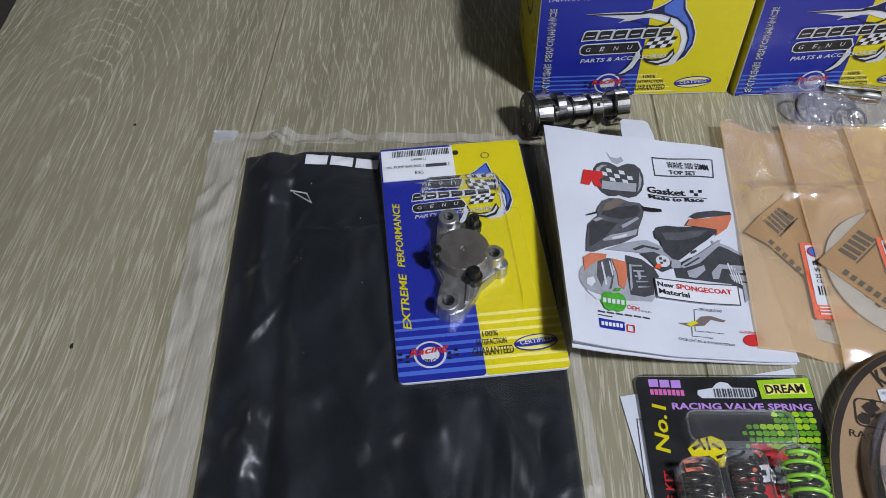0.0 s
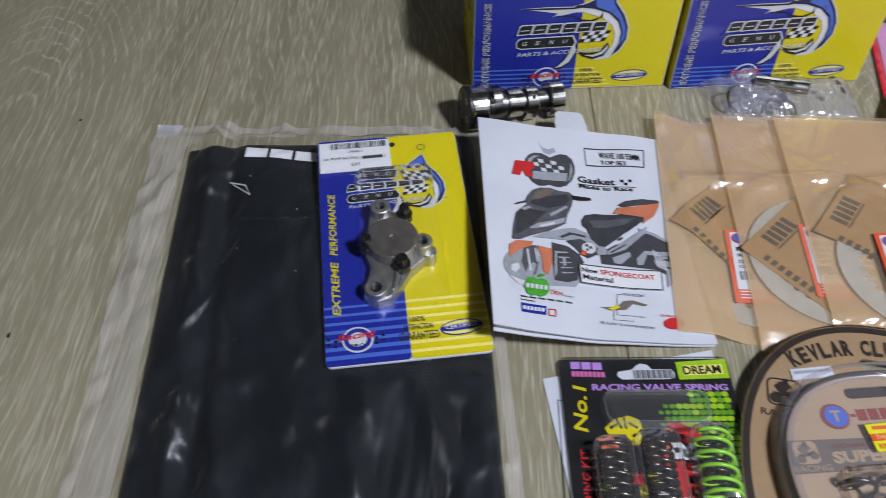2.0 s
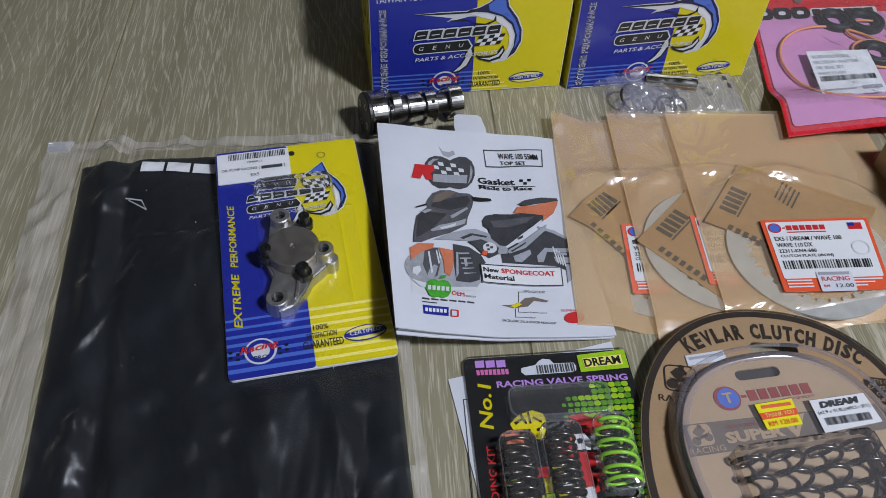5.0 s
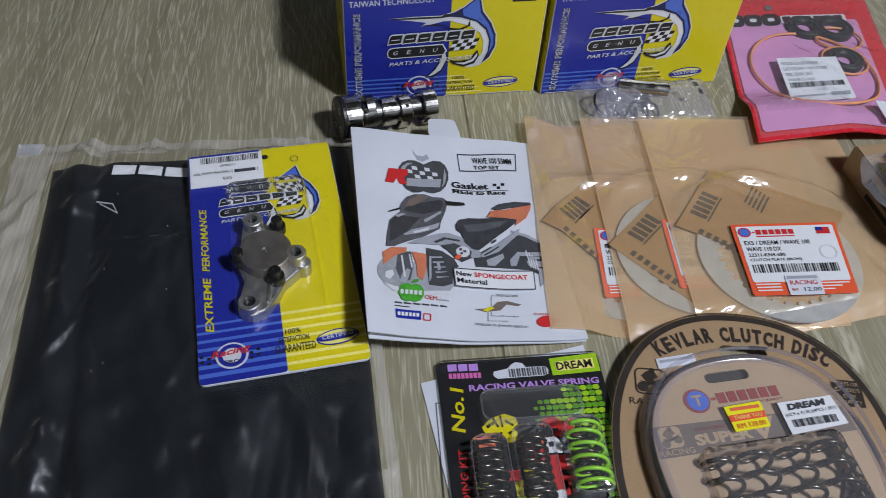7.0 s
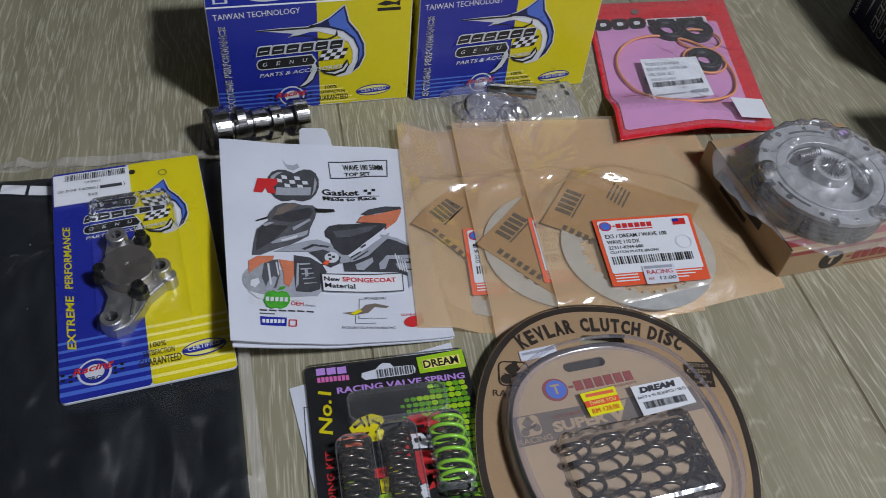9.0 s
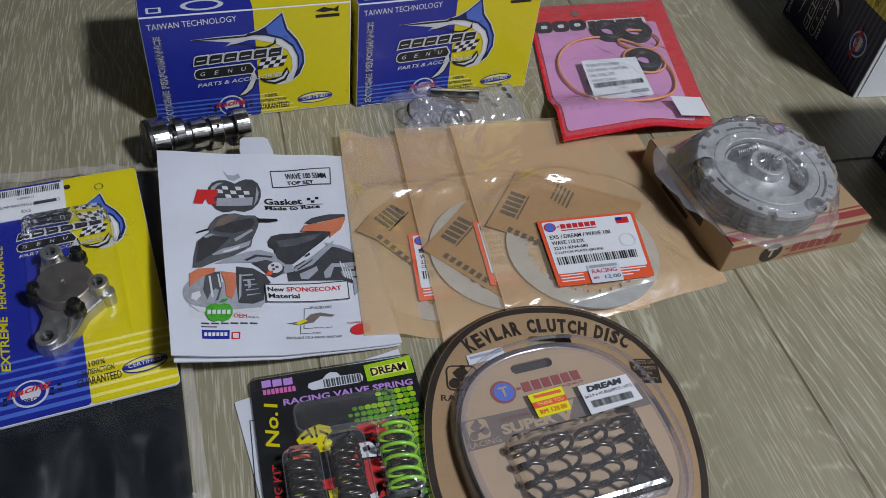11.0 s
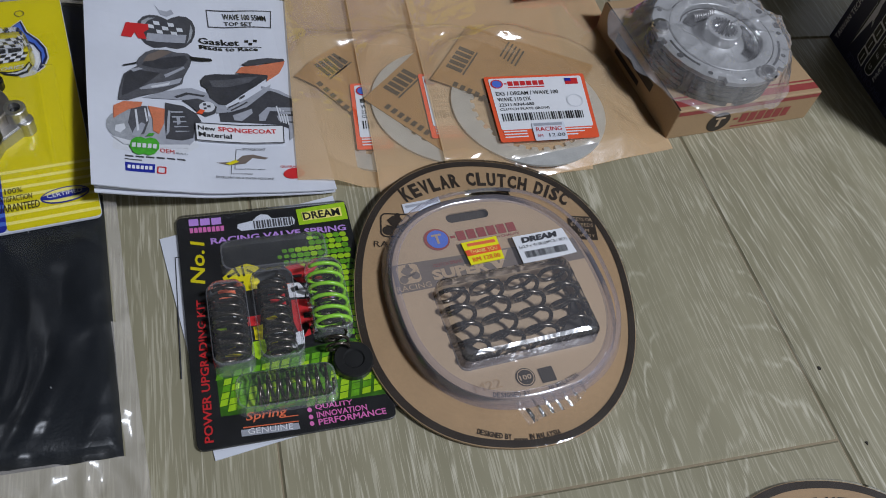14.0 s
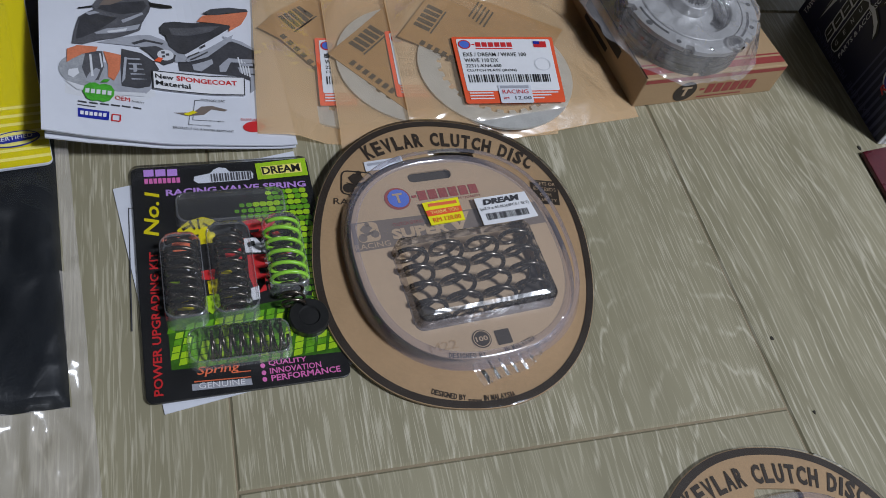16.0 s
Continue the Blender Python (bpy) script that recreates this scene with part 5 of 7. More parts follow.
        on("code_bar", lines([(-0.0110, -0.0198, 0.0220, 0.0024)], 0.0012), SILVERP)
    return ob


plate_bag(0.0004, ((0.446, 0.755, 0), (0.618, 0.752, 0), (0.606, 0.536, 0), (0.432, 0.546, 0.006)), (0.4975, 0.612), [(0.4415, 0.639), (0.4830, 0.6870), (0.5450, 0.640), (0.5060, 0.586)], [(0.4805, 0.638), (0.561, 0.637), (0.551, 0.573), (0.4755, 0.574)], seed=1.3)
plate_bag(0.0054, ((0.494, 0.761, 0), (0.664, 0.755, 0), (0.640, 0.546, 0), (0.4850, 0.537, 0)), (0.5500, 0.6120), [(0.4880, 0.6205), (0.5380, 0.6700), (0.600, 0.622), (0.5430, 0.5560)], [(0.5316, 0.642), (0.612, 0.640), (0.603, 0.575), (0.5285, 0.578)], seed=2.6, sx=0.0011, sy=0.0021)
plate_bag(0.0104, ((0.541, 0.7555, 0), (0.709, 0.7500, 0), (0.7114, 0.5630, 0.0), (0.532, 0.530, 0)), (0.6075, 0.6045), [(0.5410, 0.6360), (0.5840, 0.6940), (0.6720, 0.6440), (0.6260, 0.5850)], [(0.5795, 0.6325), (0.6585, 0.6325), (0.6490, 0.5675), (0.5755, 0.5680)], seed=4.1, sx=0.0032, sy=0.0057)

# ---- clutch disc packs of kraft card ----
KA, KB, KN = 0.0858, 0.0998, 2.26
FRICTION = mat("dark_friction_lining", (0.030, 0.022, 0.016), 0.6, var=0.3, scale=200, bump=0.3)


def disc_pack(m):
    ob = thing("clutch_disc_pack", "round kraft card pack of clutch discs lying on the floor", "blister pack", m, "clutch disc packs")
    slot = rrect(-0.0145, 0.0682, 0.0160, 0.0760, 0.0038, 5)
    card = thick(holed(oval(0, 0, KA, KB, 112, KN), [slot], 0.0030), 0.0016)
    part("card", card, KRAFT, ob, "brown kraft card")
    part("printed_edge", holed(oval(0, 0, KA - 0.0004, KB - 0.0004, 112, KN), [oval(0, 0, KA - 0.0046, KB - 0.0046, 112, KN)], 0.0033), BROWNP, ob, "dark brown printed edge")
    part("heading", arched("KEVLAR CLUTCH DISC", 0.003, -0.0215, 0.1005, 0.1005, 122.0, 62.0, 0.0112, 0.0034, bold=0.045, wide=0.52), BROWNP, ob)
    part("footer", arched("DESIGNED BY ---- IN MALAYSIA", 0.004, 0.0, 0.090, 0.0950, -104.6, -75, 0.0032, 0.0034, inward=True, wide=0.55), BROWNP, ob)
    lab = part("quality_panel", shapes(rect(0.0525, 0.0395, 0.0710, 0.0580), h=0.0034), BROWNP, ob)
    part("quality_text", words([("MEETS OR", 0.0543, 0.0539, 0.0150, 0.0026), ("EXCEEDS", 0.0543, 0.0496, 0.0150, 0.0026), ("OEM", 0.0583, 0.0453, 0.0075, 0.0026), ("QUALITY", 0.0543, 0.0410, 0.0150, 0.0026)], 0.0037), KRAFT2, lab)
    part("rider_mark", holed(rrect(-0.0700, 0.0345, -0.0500, 0.0530, 0.004, 3), [rrect(-0.0690, 0.0355, -0.0510, 0.0520, 0.003, 3)], 0.0034), BROWNP, ob)
    part("rider_mark_core", shapes(*rider_shapes(-0.0600, 0.0440, 1.15), h=0.0034), BROWNP, ob)
    part("racing_text", words([("RACING", -0.0740, 0.0272, 0.0270, 0.0044)], 0.0034), BROWNP, ob)
    st = part("price_sticker", slab([(-0.0545, 0.0530), (-0.0300, 0.0600), (-0.0320, 0.0670), (-0.0560, 0.0600)], 0.0039, 0.0005), PAPER, ob, "small white sticker")
    part("sticker_code_bar", shapes([(-0.0535, 0.0570), (-0.0320, 0.0632), (-0.0326, 0.0650), (-0.0541, 0.0588)], h=0.0042), SILVERP, st)
    part("shell", dome(oval(0, 0, KA + 0.0014, KB + 0.0014, 112, KN), 0, 0.0042, 0.0016, 0.0008), CLEAR, ob, "thin clear plastic shell")
    well = oval(0.0028, -0.0020, 0.0710, 0.0750, 96, 2.4, turn=radians(14))
    # The wall's pale milk carries a painted rim highlight.
    part("disc_bubble", ring_wall(well, 0.0040, 0.0130, 0.0035), RIM, ob, "smoky wall of the disc bubble, pale highlight painted in", smooth=True)
    for i in range(2):
        lining = thick(holed(oval(0.0010, -0.0050, 0.0635, 0.0640, 72), [oval(0.0010, -0.0050, 0.0430, 0.0430, 56)], 0.0072 + 0.0034 * i), 0.0030)
        part("clutch_disc", lining, FRICTION, ob, "dark friction clutch disc")
    return ob


def rider_shapes(x, y, k):
    """A rider leaning over two wheels, as plain shapes."""
    rows = [[(-5, 3), (-2, 6), (2, 6), (4, 3), (1, 1), (3, -1), (0, -2), (-3, 0)], [(-6, 0), (-1, -1), (5, 1), (7, 3), (4, -1), (-2, -3)]]
    out = [[(x + a * k * 0.001, y + b * k * 0.001) for a, b in r] for r in rows]
    return out + [oval(x - 0.0045 * k, y - 0.0038 * k, 0.0030 * k, 0.0030 * k, 16), oval(x + 0.0045 * k, y - 0.0018 * k, 0.0030 * k, 0.0030 * k, 16), oval(x + 0.0008 * k, y + 0.0066 * k, 0.0016 * k, 0.0016 * k, 12)]


def ring_wall(loop, z0, z1, lean):
    """A drafted wall over a closed outline, with a rolled upper lip."""
    cx, cy = sum(p[0] for p in loop) / len(loop), sum(p[1] for p in loop) / len(loop)
    bm = bmesh.new()
    rows = []
    for g, z in ((0, z0), (lean * 0.6, z0 + (z1 - z0) * 0.6), (lean * 0.8, z1 - 0.0010), (lean, z1), (lean * 1.8, z1)):
        rows.append([bm.verts.new((x - g * (x - cx) / math.hypot(x - cx, y - cy), y - g * (y - cy) / math.hypot(x - cx, y - cy), z)) for x, y in loop])
    n = len(loop)
    for a, c in zip(rows, rows[1:]):
        for i in range(n):
            bm.faces.new((a[i], a[(i + 1) % n], c[(i + 1) % n], c[i]))
    return bm


disc_pack(pose(0.5395, 0.4501, 0.0052, 2.6, 0, -9.4))
disc_pack(pose(0.6745, 0.2070, 0.0, 0, 0, -9.5))

# ---- clutch spring pack lying on the disc pack ----
sp = thing("clutch_spring_pack", "kraft card pack of dark springs in a smoky clear shell", "blister pack", pose(0.5377, 0.4416, 0.0068, 1.2, 0, 5.5))
SA, SB, SN = 0.0645, 0.0695, 2.42
Z = 0.0135
tray = rrect(-0.0412, -0.0450, 0.0440, 0.0100, 0.005, 4)
hole = rrect(-0.0160, 0.0532, 0.0122, 0.0602, 0.0033, 4)
part("card", thick(holed(oval(0, 0, SA - 0.002, SB - 0.002, 96, SN), [tray, hole], Z), 0.0012), KRAFT2, sp, "pale kraft card with a cut-out for the springs")


def wall_ring(z0, z1, grow0, grow1):
    bm = bmesh.new()
    rows = []
    for g, z in ((grow0, z0), ((grow0 * 0.6 + grow1 * 0.4), z0 + (z1 - z0) * 0.15), (grow1, z1 - 0.0014), (grow1 - 0.0010, z1), (grow1 - 0.0045, z1 + 0.0004), (grow1 - 0.0055, z1 - 0.0016)):
        rows.append([bm.verts.new((x, y, z)) for x, y in oval(0, 0, SA + g, SB + g, 96, SN)])
    for a, c in zip(rows, rows[1:]):
        for i in range(96):
            bm.faces.new((a[i], a[(i + 1) % 96], c[(i + 1) % 96], c[i]))
    return bm


# Light-grey highlight of the rim is part of this wall's colour.
part("shell_wall", wall_ring(0.0065, Z + 0.0035, 0.0014, 0.0002), RIM, sp, "smoky clear shell wall with its highlight painted in", smooth=True)
# Roof and bubble share the milk that paints their glare.
part("shell_roof", holed(oval(0, 0, SA - 0.0045, SB - 0.0045, 96, SN), [tray], Z + 0.0030), GLARE_HAZE, sp, "clear shell face with painted glare haze")
part("spring_bubble", dome(tray, 0, 0.0128, 0.004, Z + 0.0008), GLARE_HAZE, sp, "clear bubble over the springs with painted glare haze")
bm = bmesh.new()
n = len(tray)
low_, high_ = [bm.verts.new((x * 1.004, y * 1.004, Z + 0.0002)) for x, y in tray], [bm.verts.new((x * 0.985, y * 0.985 - 0.0003, Z + 0.0098)) for x, y in tray]
for i in range(n):
    bm.faces.new((low_[i], low_[(i + 1) % n], high_[(i + 1) % n], high_[i]))
# Same wall colour, highlight included.
part("bubble_wall", bm, RIM, sp, "smoky side wall of the bubble with painted-in highlight", smooth=True)
bm = bmesh.new()
ra = [bm.verts.new((x, y, Z)) for x, y in tray]
rb = [bm.verts.new((x * 0.99, y * 0.99, 0.0062)) for x, y in tray]
for i in range(n):
    bm.faces.new((ra[i], ra[(i + 1) % n], rb[(i + 1) % n], rb[i]))
bm.faces.new(rb)
finish(bm)
part("spring_bed", bm, KRAFT2, sp, "kraft bed under the springs")
for i in range(4):
    x = -0.0302 + i * 0.0212
    part("clutch_spring", coil((x, -0.0425 + 0.001 * (i % 2), Z + 0.0020), (0.02 * (i - 1.5), 1, 0), 0.0475, 0.0090, 0.0027, 5.0, sides=9), SPRING, sp, "oiled steel clutch spring", smooth=True)
bm = bmesh.new()
crimp = []
for i in range(22):
    k = i / 21
    x, y = -0.010 + 0.062 * k, -0.0790 + 0.030 * k * k + 0.002 * math.sin(9 * k)
    z = -0.0010 + 0.0024 * (i % 2) * (0.4 + 0.6 * math.sin(3 * k))
    crimp.append([bm.verts.new((x - 0.006 * (1 - k), y + 0.0120, 0.0075)), bm.verts.new((x - 0.003, y + 0.0060, 0.0042 + z)), bm.verts.new((x, y, 0.0012 + z))])
for a, c in zip(crimp, crimp[1:]):
    for j in range(2):
        bm.faces.new((a[j], c[j], c[j + 1], a[j + 1]))
part("tail_tab", bm, CRUMPLE, sp, "crimped clear plastic edge")
zp = Z + 0.0004


def s_words(name, rows, material, parent=sp, h=zp, **k):
    return part(name, words(rows, h, **k), material, parent)


part("banner", shapes([(-0.0610, 0.0106), (-0.0592, 0.0302), (0.0590, 0.0270), (0.0605, 0.0108)], h=Z + 0.0002), TAUPE, sp)
part("maker_disc", shapes(oval(-0.0267, 0.0428, 0.0080), h=zp), MAROONP, sp)
part("maker_disc_core", shapes(oval(-0.0262, 0.0428, 0.0066), h=zp + 0.0002), LBLUE, sp)
s_words("maker_initial", [("T", -0.0295, 0.0394, 0.0062, 0.0070)], KRAFT2, h=zp + 0.0004, bold=0.03)
part("maker_name_bar", lines([(-0.0178, 0.0418, 0.0030, 0.0018)] + [(-0.0138 + i * 0.0067, 0.0392, 0.0054, 0.0070) for i in range(6)], zp), MAROONP, sp)
s_words("tagline", [("HIGH QUALITY", 0.0060, 0.0362, 0.0200, 0.0020)], MAROONP)
s_words("super_text", [("SUPER", -0.0372, 0.0150, 0.0350, 0.0072)], KRAFT2, bold=0.05)
part("super_flash", shapes([(-0.0010, 0.0225), (0.0040, 0.0225), (0.0052, 0.0180), (0.0100, 0.0270), (0.0142, 0.0272), (0.0040, 0.0125)], h=zp), KRAFT2, sp)
part("rider_mark", shapes(rrect(-0.0574, 0.0160, -0.0440, 0.0292, 0.003, 4), h=zp), KRAFT2, sp)
part("rider_mark_core", shapes(*rider_shapes(-0.0507, 0.0222, 0.85), h=zp + 0.0002), TAUPE, sp)
s_words("racing_text", [("RACING", -0.0606, 0.0116, 0.0210, 0.0036)], KRAFT2)
s_words("small_line", [("CLUTCH SPRING", -0.0350, 0.0238, 0.0190, 0.0024)], MAROONP)
part("seal_disc", shapes(oval(-0.0071, -0.0562, 0.0056), h=zp), BROWNP, sp)
part("seal_ring", holed(oval(-0.0071, -0.0562, 0.0050, n=24), [oval(-0.0071, -0.0562, 0.0045, n=24)], zp + 0.0002), KRAFT2, sp)
s_words("seal_text", [("100", -0.0106, -0.0577, 0.0070, 0.0030)], KRAFT2, h=zp + 0.0002, bold=0.02)
part("dark_square", shapes(rect(0.0012, -0.0620, 0.0100, -0.0530), h=zp), BROWNP, sp)
part("footer", arched("DESIGNED BY ---- IN MALAYSIA", -0.003, 0.0, 0.075, 0.0672, -109.5, -70, 0.0030, zp, inward=True, wide=0.55), BROWNP, sp)
s_words("embossed_code", [("M22", -0.0375, -0.0585, 0.0160, 0.0052)], KRAFT)
ys = part("price_sticker", slab([(-0.0144, 0.0349), (0.0088, 0.0357), (0.0082, 0.0192), (-0.0134, 0.0187)], Z + 0.0040, 0.0006), mat("neon_yellow_paper", (0.80, 0.72, 0.01), 0.5, var=0.04), sp, "neon yellow price sticker")
part("sticker_band", shapes([(-0.0140, 0.0290), (0.0086, 0.0294), (0.0084, 0.0252), (-0.0137, 0.0247)], h=Z + 0.0042), ORANGER, ys)
s_words("sticker_thanks", [("THANK YOU", -0.0112, 0.0257, 0.0175, 0.0026, 0.02)], LYELLOW, ys, Z + 0.0044)
s_words("sticker_price", [("RM 128.00", -0.0112, 0.0200, 0.0175, 0.0032, 0.02)], ORANGER, ys, Z + 0.0044)
part("sticker_code_bar", lines([(-0.0112, 0.0314, 0.0180, 0.0022)], Z + 0.0043), ORANGE, ys)
ws = part("size_sticker", slab([(0.0185, 0.0328), (0.0527, 0.0330), (0.0549, 0.0142), (0.0185, 0.0120)], Z + 0.0040, 0.0006), WHITE, sp, "white size sticker with a barcode")
s_words("sticker_model", [("DREAM", 0.0230, 0.0268, 0.0245, 0.0042, 0.02)], CHAR, ws, Z + 0.0044, bold=0.06, shear=0.15)
s_words("sticker_size", [("(ø2.9 x 41.0L)(4PCS / SET)", 0.0200, 0.0226, 0.0325, 0.0026, 0.02)], CHAR, ws, Z + 0.0044)
part("sticker_barcode", bars(0.0220, 0.0160, 0.0500, 0.0208, 26, Z + 0.0043, 11), CHAR, ws, kind="stuff")

# ---- valve spring kit on its black card, over a loose sheet of paper ----
sheet_ob = part("paper_sheet", slab([(0.3465, 0.5150), (0.4535, 0.5385), (0.4700, 0.3880), (0.3690, 0.3715)], 0.0008, 0.0006), PAPER, None)
tagged(sheet_ob, "loose white paper sheet under the valve spring kit", "paper")
part("frame_line", lines([(0.3545, 0.4200, 0.0006, 0.0800), (0.3545, 0.5000, 0.0200, 0.0006)], 0.0010), CHAR, sheet_ob)
kit = thing("valve_spring_kit", "black and green carded kit of valve springs in clear bubbles", "blister pack", pose(0.4106, 0.4536, 0.0012, 0, 0, 1.6))
QW, QH = 0.1040, 0.1515
qb = layout((62, 90), (660, 40), (775, 790), (90, 900), QW, QH)
part("card", slab(rrect(-QW / 2, -QH / 2, QW / 2, QH / 2, 0.004, 4), 0.0020, 0.0016, 0.0003), BLACK, kit, "glossy black printed card")
QZ = 0.0023


def q_art(name, material, *polys, h=QZ, parent=kit, label=""):
    bm = bmesh.new()
    for p in polys:
        flat(bm, at_board(qb, p), h)
    finish(bm)
    return part(name, bm, material, parent, label)


def q_words(name, material, rows, h=QZ + 0.0002, parent=kit, **k):
    bm = bmesh.new()
    for s, x, y, x1, y1, hgt in rows:
        a, b = qb(x, y), qb(x1, y1)
        type_in(bm, s, a[0], a[1], math.hypot(b[0] - a[0], b[1] - a[1]), hgt, h, math.atan2(b[1] - a[1], b[0] - a[0]), **k)
    return part(name, bm, material, parent)


rng = random.Random(5)
cells, lime_cells = [], []
for i in range(17):
    for j in range(25):
        x, y = -0.012 + i * 0.0041 + (j % 2) * 0.0008, 0.0505 - j * 0.0041
        size = 0.0019 * min(1.0, 0.25 + (x + 0.012) / 0.040)
        if x > QW / 2 - 0.003 or y < -0.0450 or x < 0.006 - 0.10 * (0.05 - y) or (y < 0.022 and x < 0.0375) or (x < 0.024 and y > 0.046):
            continue
        (lime_cells if rng.random() < 0.40 else cells).append(rrect(x - size * 1.05, y - size * 0.92, x + size * 1.05, y + size * 0.92, size * 0.45, 1))
part("green_dots", shapes(*cells, h=QZ), GREEN, kit, kind="stuff")
part("lime_dots", shapes(*lime_cells, h=QZ), LIME, kit, kind="stuff")
tiles, tiles2 = [], []
for j in range(8):
    for i in range(22):
        wide = 0.0043 + 0.00006 * i
        x, y = -0.0385 + i * (wide + 0.0003) - 0.0010 * j, -0.0310 - j * 0.0040 + 0.10 * (i * 0.0044 - 0.03)
        if x < -0.0385 or x + wide > QW / 2 - 0.002 or y < -0.0560 - 0.05 * (x + 0.03) or rng.random() < 0.04:
            continue
        (tiles2 if rng.random() < 0.42 else tiles).append([(x, y), (x + wide * 0.90, y + 0.0005), (x + wide * 0.90 - 0.0010, y - 0.0031), (x - 0.0010, y - 0.0035)])
part("green_ground", shapes([(-0.0388, -0.0300), (0.0350, -0.0235), (0.0490, -0.0240), (0.0490, -0.0610), (-0.0388, -0.0585)], h=QZ - 0.0002), mat("deep_green_print", (0.035, 0.12, 0.008), 0.36, var=0.5, scale=60), kit)
part("green_tiles", shapes(*tiles, h=QZ), GREEN, kit, kind="stuff")
part("lime_tiles", shapes(*tiles2, h=QZ), LIME, kit, kind="stuff")
# comic-like colour patches behind the springs
q_art("yellow_splash", YELLOW, [(212, 305), (250, 272), (300, 256), (338, 266), (348, 300), (330, 345), (290, 352), (232, 340)], [(345, 440), (376, 428), (394, 445), (368, 462)], [(308, 478), (342, 468), (338, 522), (312, 522)], [(198, 560), (240, 545), (275, 560), (262, 578), (205, 580)], [(358, 520), (392, 512), (388, 532), (362, 536)], h=QZ + 0.0002)
q_art("lime_splash", LIME, [(300, 530), (345, 520), (350, 560), (320, 590), (298, 575)], [(170, 485), (215, 478), (220, 500), (176, 508)], h=QZ + 0.0002)
q_art("red_splash", RED, [(425, 270), (478, 260), (540, 288), (562, 312), (520, 332), (470, 322)], [(445, 385), (502, 382), (508, 470), (472, 524), (448, 460)], [(282, 445), (336, 435), (332, 472), (292, 474)], [(366, 365), (424, 360), (428, 402), (376, 406)], [(470, 470), (500, 462), (506, 505), (478, 515)], h=QZ + 0.0002)
q_art("orange_splash", ORANGE, [(192, 350), (252, 344), (258, 372), (196, 380)], [(548, 372), (604, 362), (612, 392), (560, 402)], [(420, 330), (444, 326), (446, 346), (424, 350)], h=QZ + 0.0002)
q_art("white_splash", WHITE, [(435, 330), (476, 324), (496, 348), (492, 376), (440, 378)], [(452, 500), (480, 490), (482, 536), (454, 542)], [(238, 438), (276, 431), (287, 446), (258, 456)], [(500, 395), (520, 390), (524, 412), (504, 416)], [(376, 482), (420, 476), (424, 496), (380, 502)], h=QZ + 0.0004)
q_art("violet_splash", VIOLET, [(578, 380), (602, 368), (612, 384), (590, 396)], h=QZ + 0.0004)
q_art("black_splash", BLACK, [(228, 300), (262, 282), (266, 287), (234, 308)], [(258, 268), (276, 300), (270, 304), (252, 276)], [(286, 262), (292, 300), (285, 302), (280, 266)], [(300, 276), (330, 290), (328, 297), (298, 284)], [(306, 318), (336, 306), (338, 312), (310, 326)], [(250, 326), (284, 318), (286, 324), (254, 334)], [(445, 345), (470, 336), (474, 352), (450, 360)], [(482, 432), (506, 428), (508, 446), (486, 450)], [(455, 300), (490, 296), (486, 306), (460, 310)], h=QZ + 0.0006)
part("maker_name_bars", shapes(*[at_board(qb, [(106 + i * 40, 97 - i * 2), (140 + i * 40, 94 - i * 2), (141 + i * 40, 118 - i * 2), (107 + i * 40, 121 - i * 2)]) for i in range(3)], h=QZ + 0.0002), VIOLET, kit)
part("maker_line_bars", shapes(*[at_board(qb, [(108 + i * 15.5, 128 - i), (120 + i * 15.5, 127 - i), (121 + i * 15.5, 145 - i), (109 + i * 15.5, 146 - i)]) for i in range(8)], h=QZ + 0.0002), MAGENTA, kit)
q_words("kit_heading", VIOLET, [("RACING VALVE SPRING", 180, 186, 655, 143, 0.0046)], bold=0.03)
q_words("number_one", YELLOW, [("No.1", 152, 325, 158, 172, 0.0082)], bold=0.02, shear=0.15)
q_words("side_heading", RED, [("POWER UPGRADING KIT", 148, 868, 145, 380, 0.0046)], bold=0.02)
q_words("spring_word", ORANGE, [("Spring", 262, 806, 405, 786, 0.0060)], bold=0.01, shear=0.2)
q_art("spring_lines", ORANGE, [(250, 818), (440, 798), (440, 801), (250, 822)], [(385, 784), (440, 778), (440, 781), (385, 788)])
q_art("genuine_bar", SILVERP, [(242, 828), (440, 805), (444, 826), (244, 850)])
q_words("genuine_word", WHITE, [("GENUINE", 266, 844, 420, 826, 0.0032)], h=QZ + 0.0005)
q_words("promise_words", MAGENTA, [("QUALITY", 500, 765, 628, 748, 0.0034), ("INNOVATION", 504, 790, 676, 764, 0.0034), ("PERFORMANCE", 508, 815, 740, 778, 0.0036)], bold=0.02)
q_art("promise_dots", MAGENTA, blob(480, 762, 8, 8, 12), blob(483, 786, 8, 8, 12), blob(485, 808, 8, 8, 12))
q_art("hang_slot", PAPER, [(275, 130), (278, 116), (330, 104), (345, 90), (360, 82), (385, 84), (398, 97), (470, 92), (478, 103), (476, 118), (460, 124), (290, 140)], h=QZ + 0.0002)
bm = bmesh.new()
for i in range(15):
    a, b = qb(335 + i * 9.5, 134 - i * 0.9), qb(341 + i * 9.5, 106 - i * 0.9)
    flat(bm, rect(a[0], a[1], a[0] + 0.0007 + 0.0004 * (i % 2), b[1]), QZ + 0.0005)
part("slot_barcode", bm, CHAR, kit, kind="stuff")
ml = q_art("model_label", LIME, [(484, 68), (654, 44), (664, 104), (492, 124)], h=QZ + 0.0006, label="lime label with a pale name field")
q_art("model_field", LYELLOW, [(502, 80), (640, 62), (644, 94), (508, 110)], h=QZ + 0.0009, parent=ml)
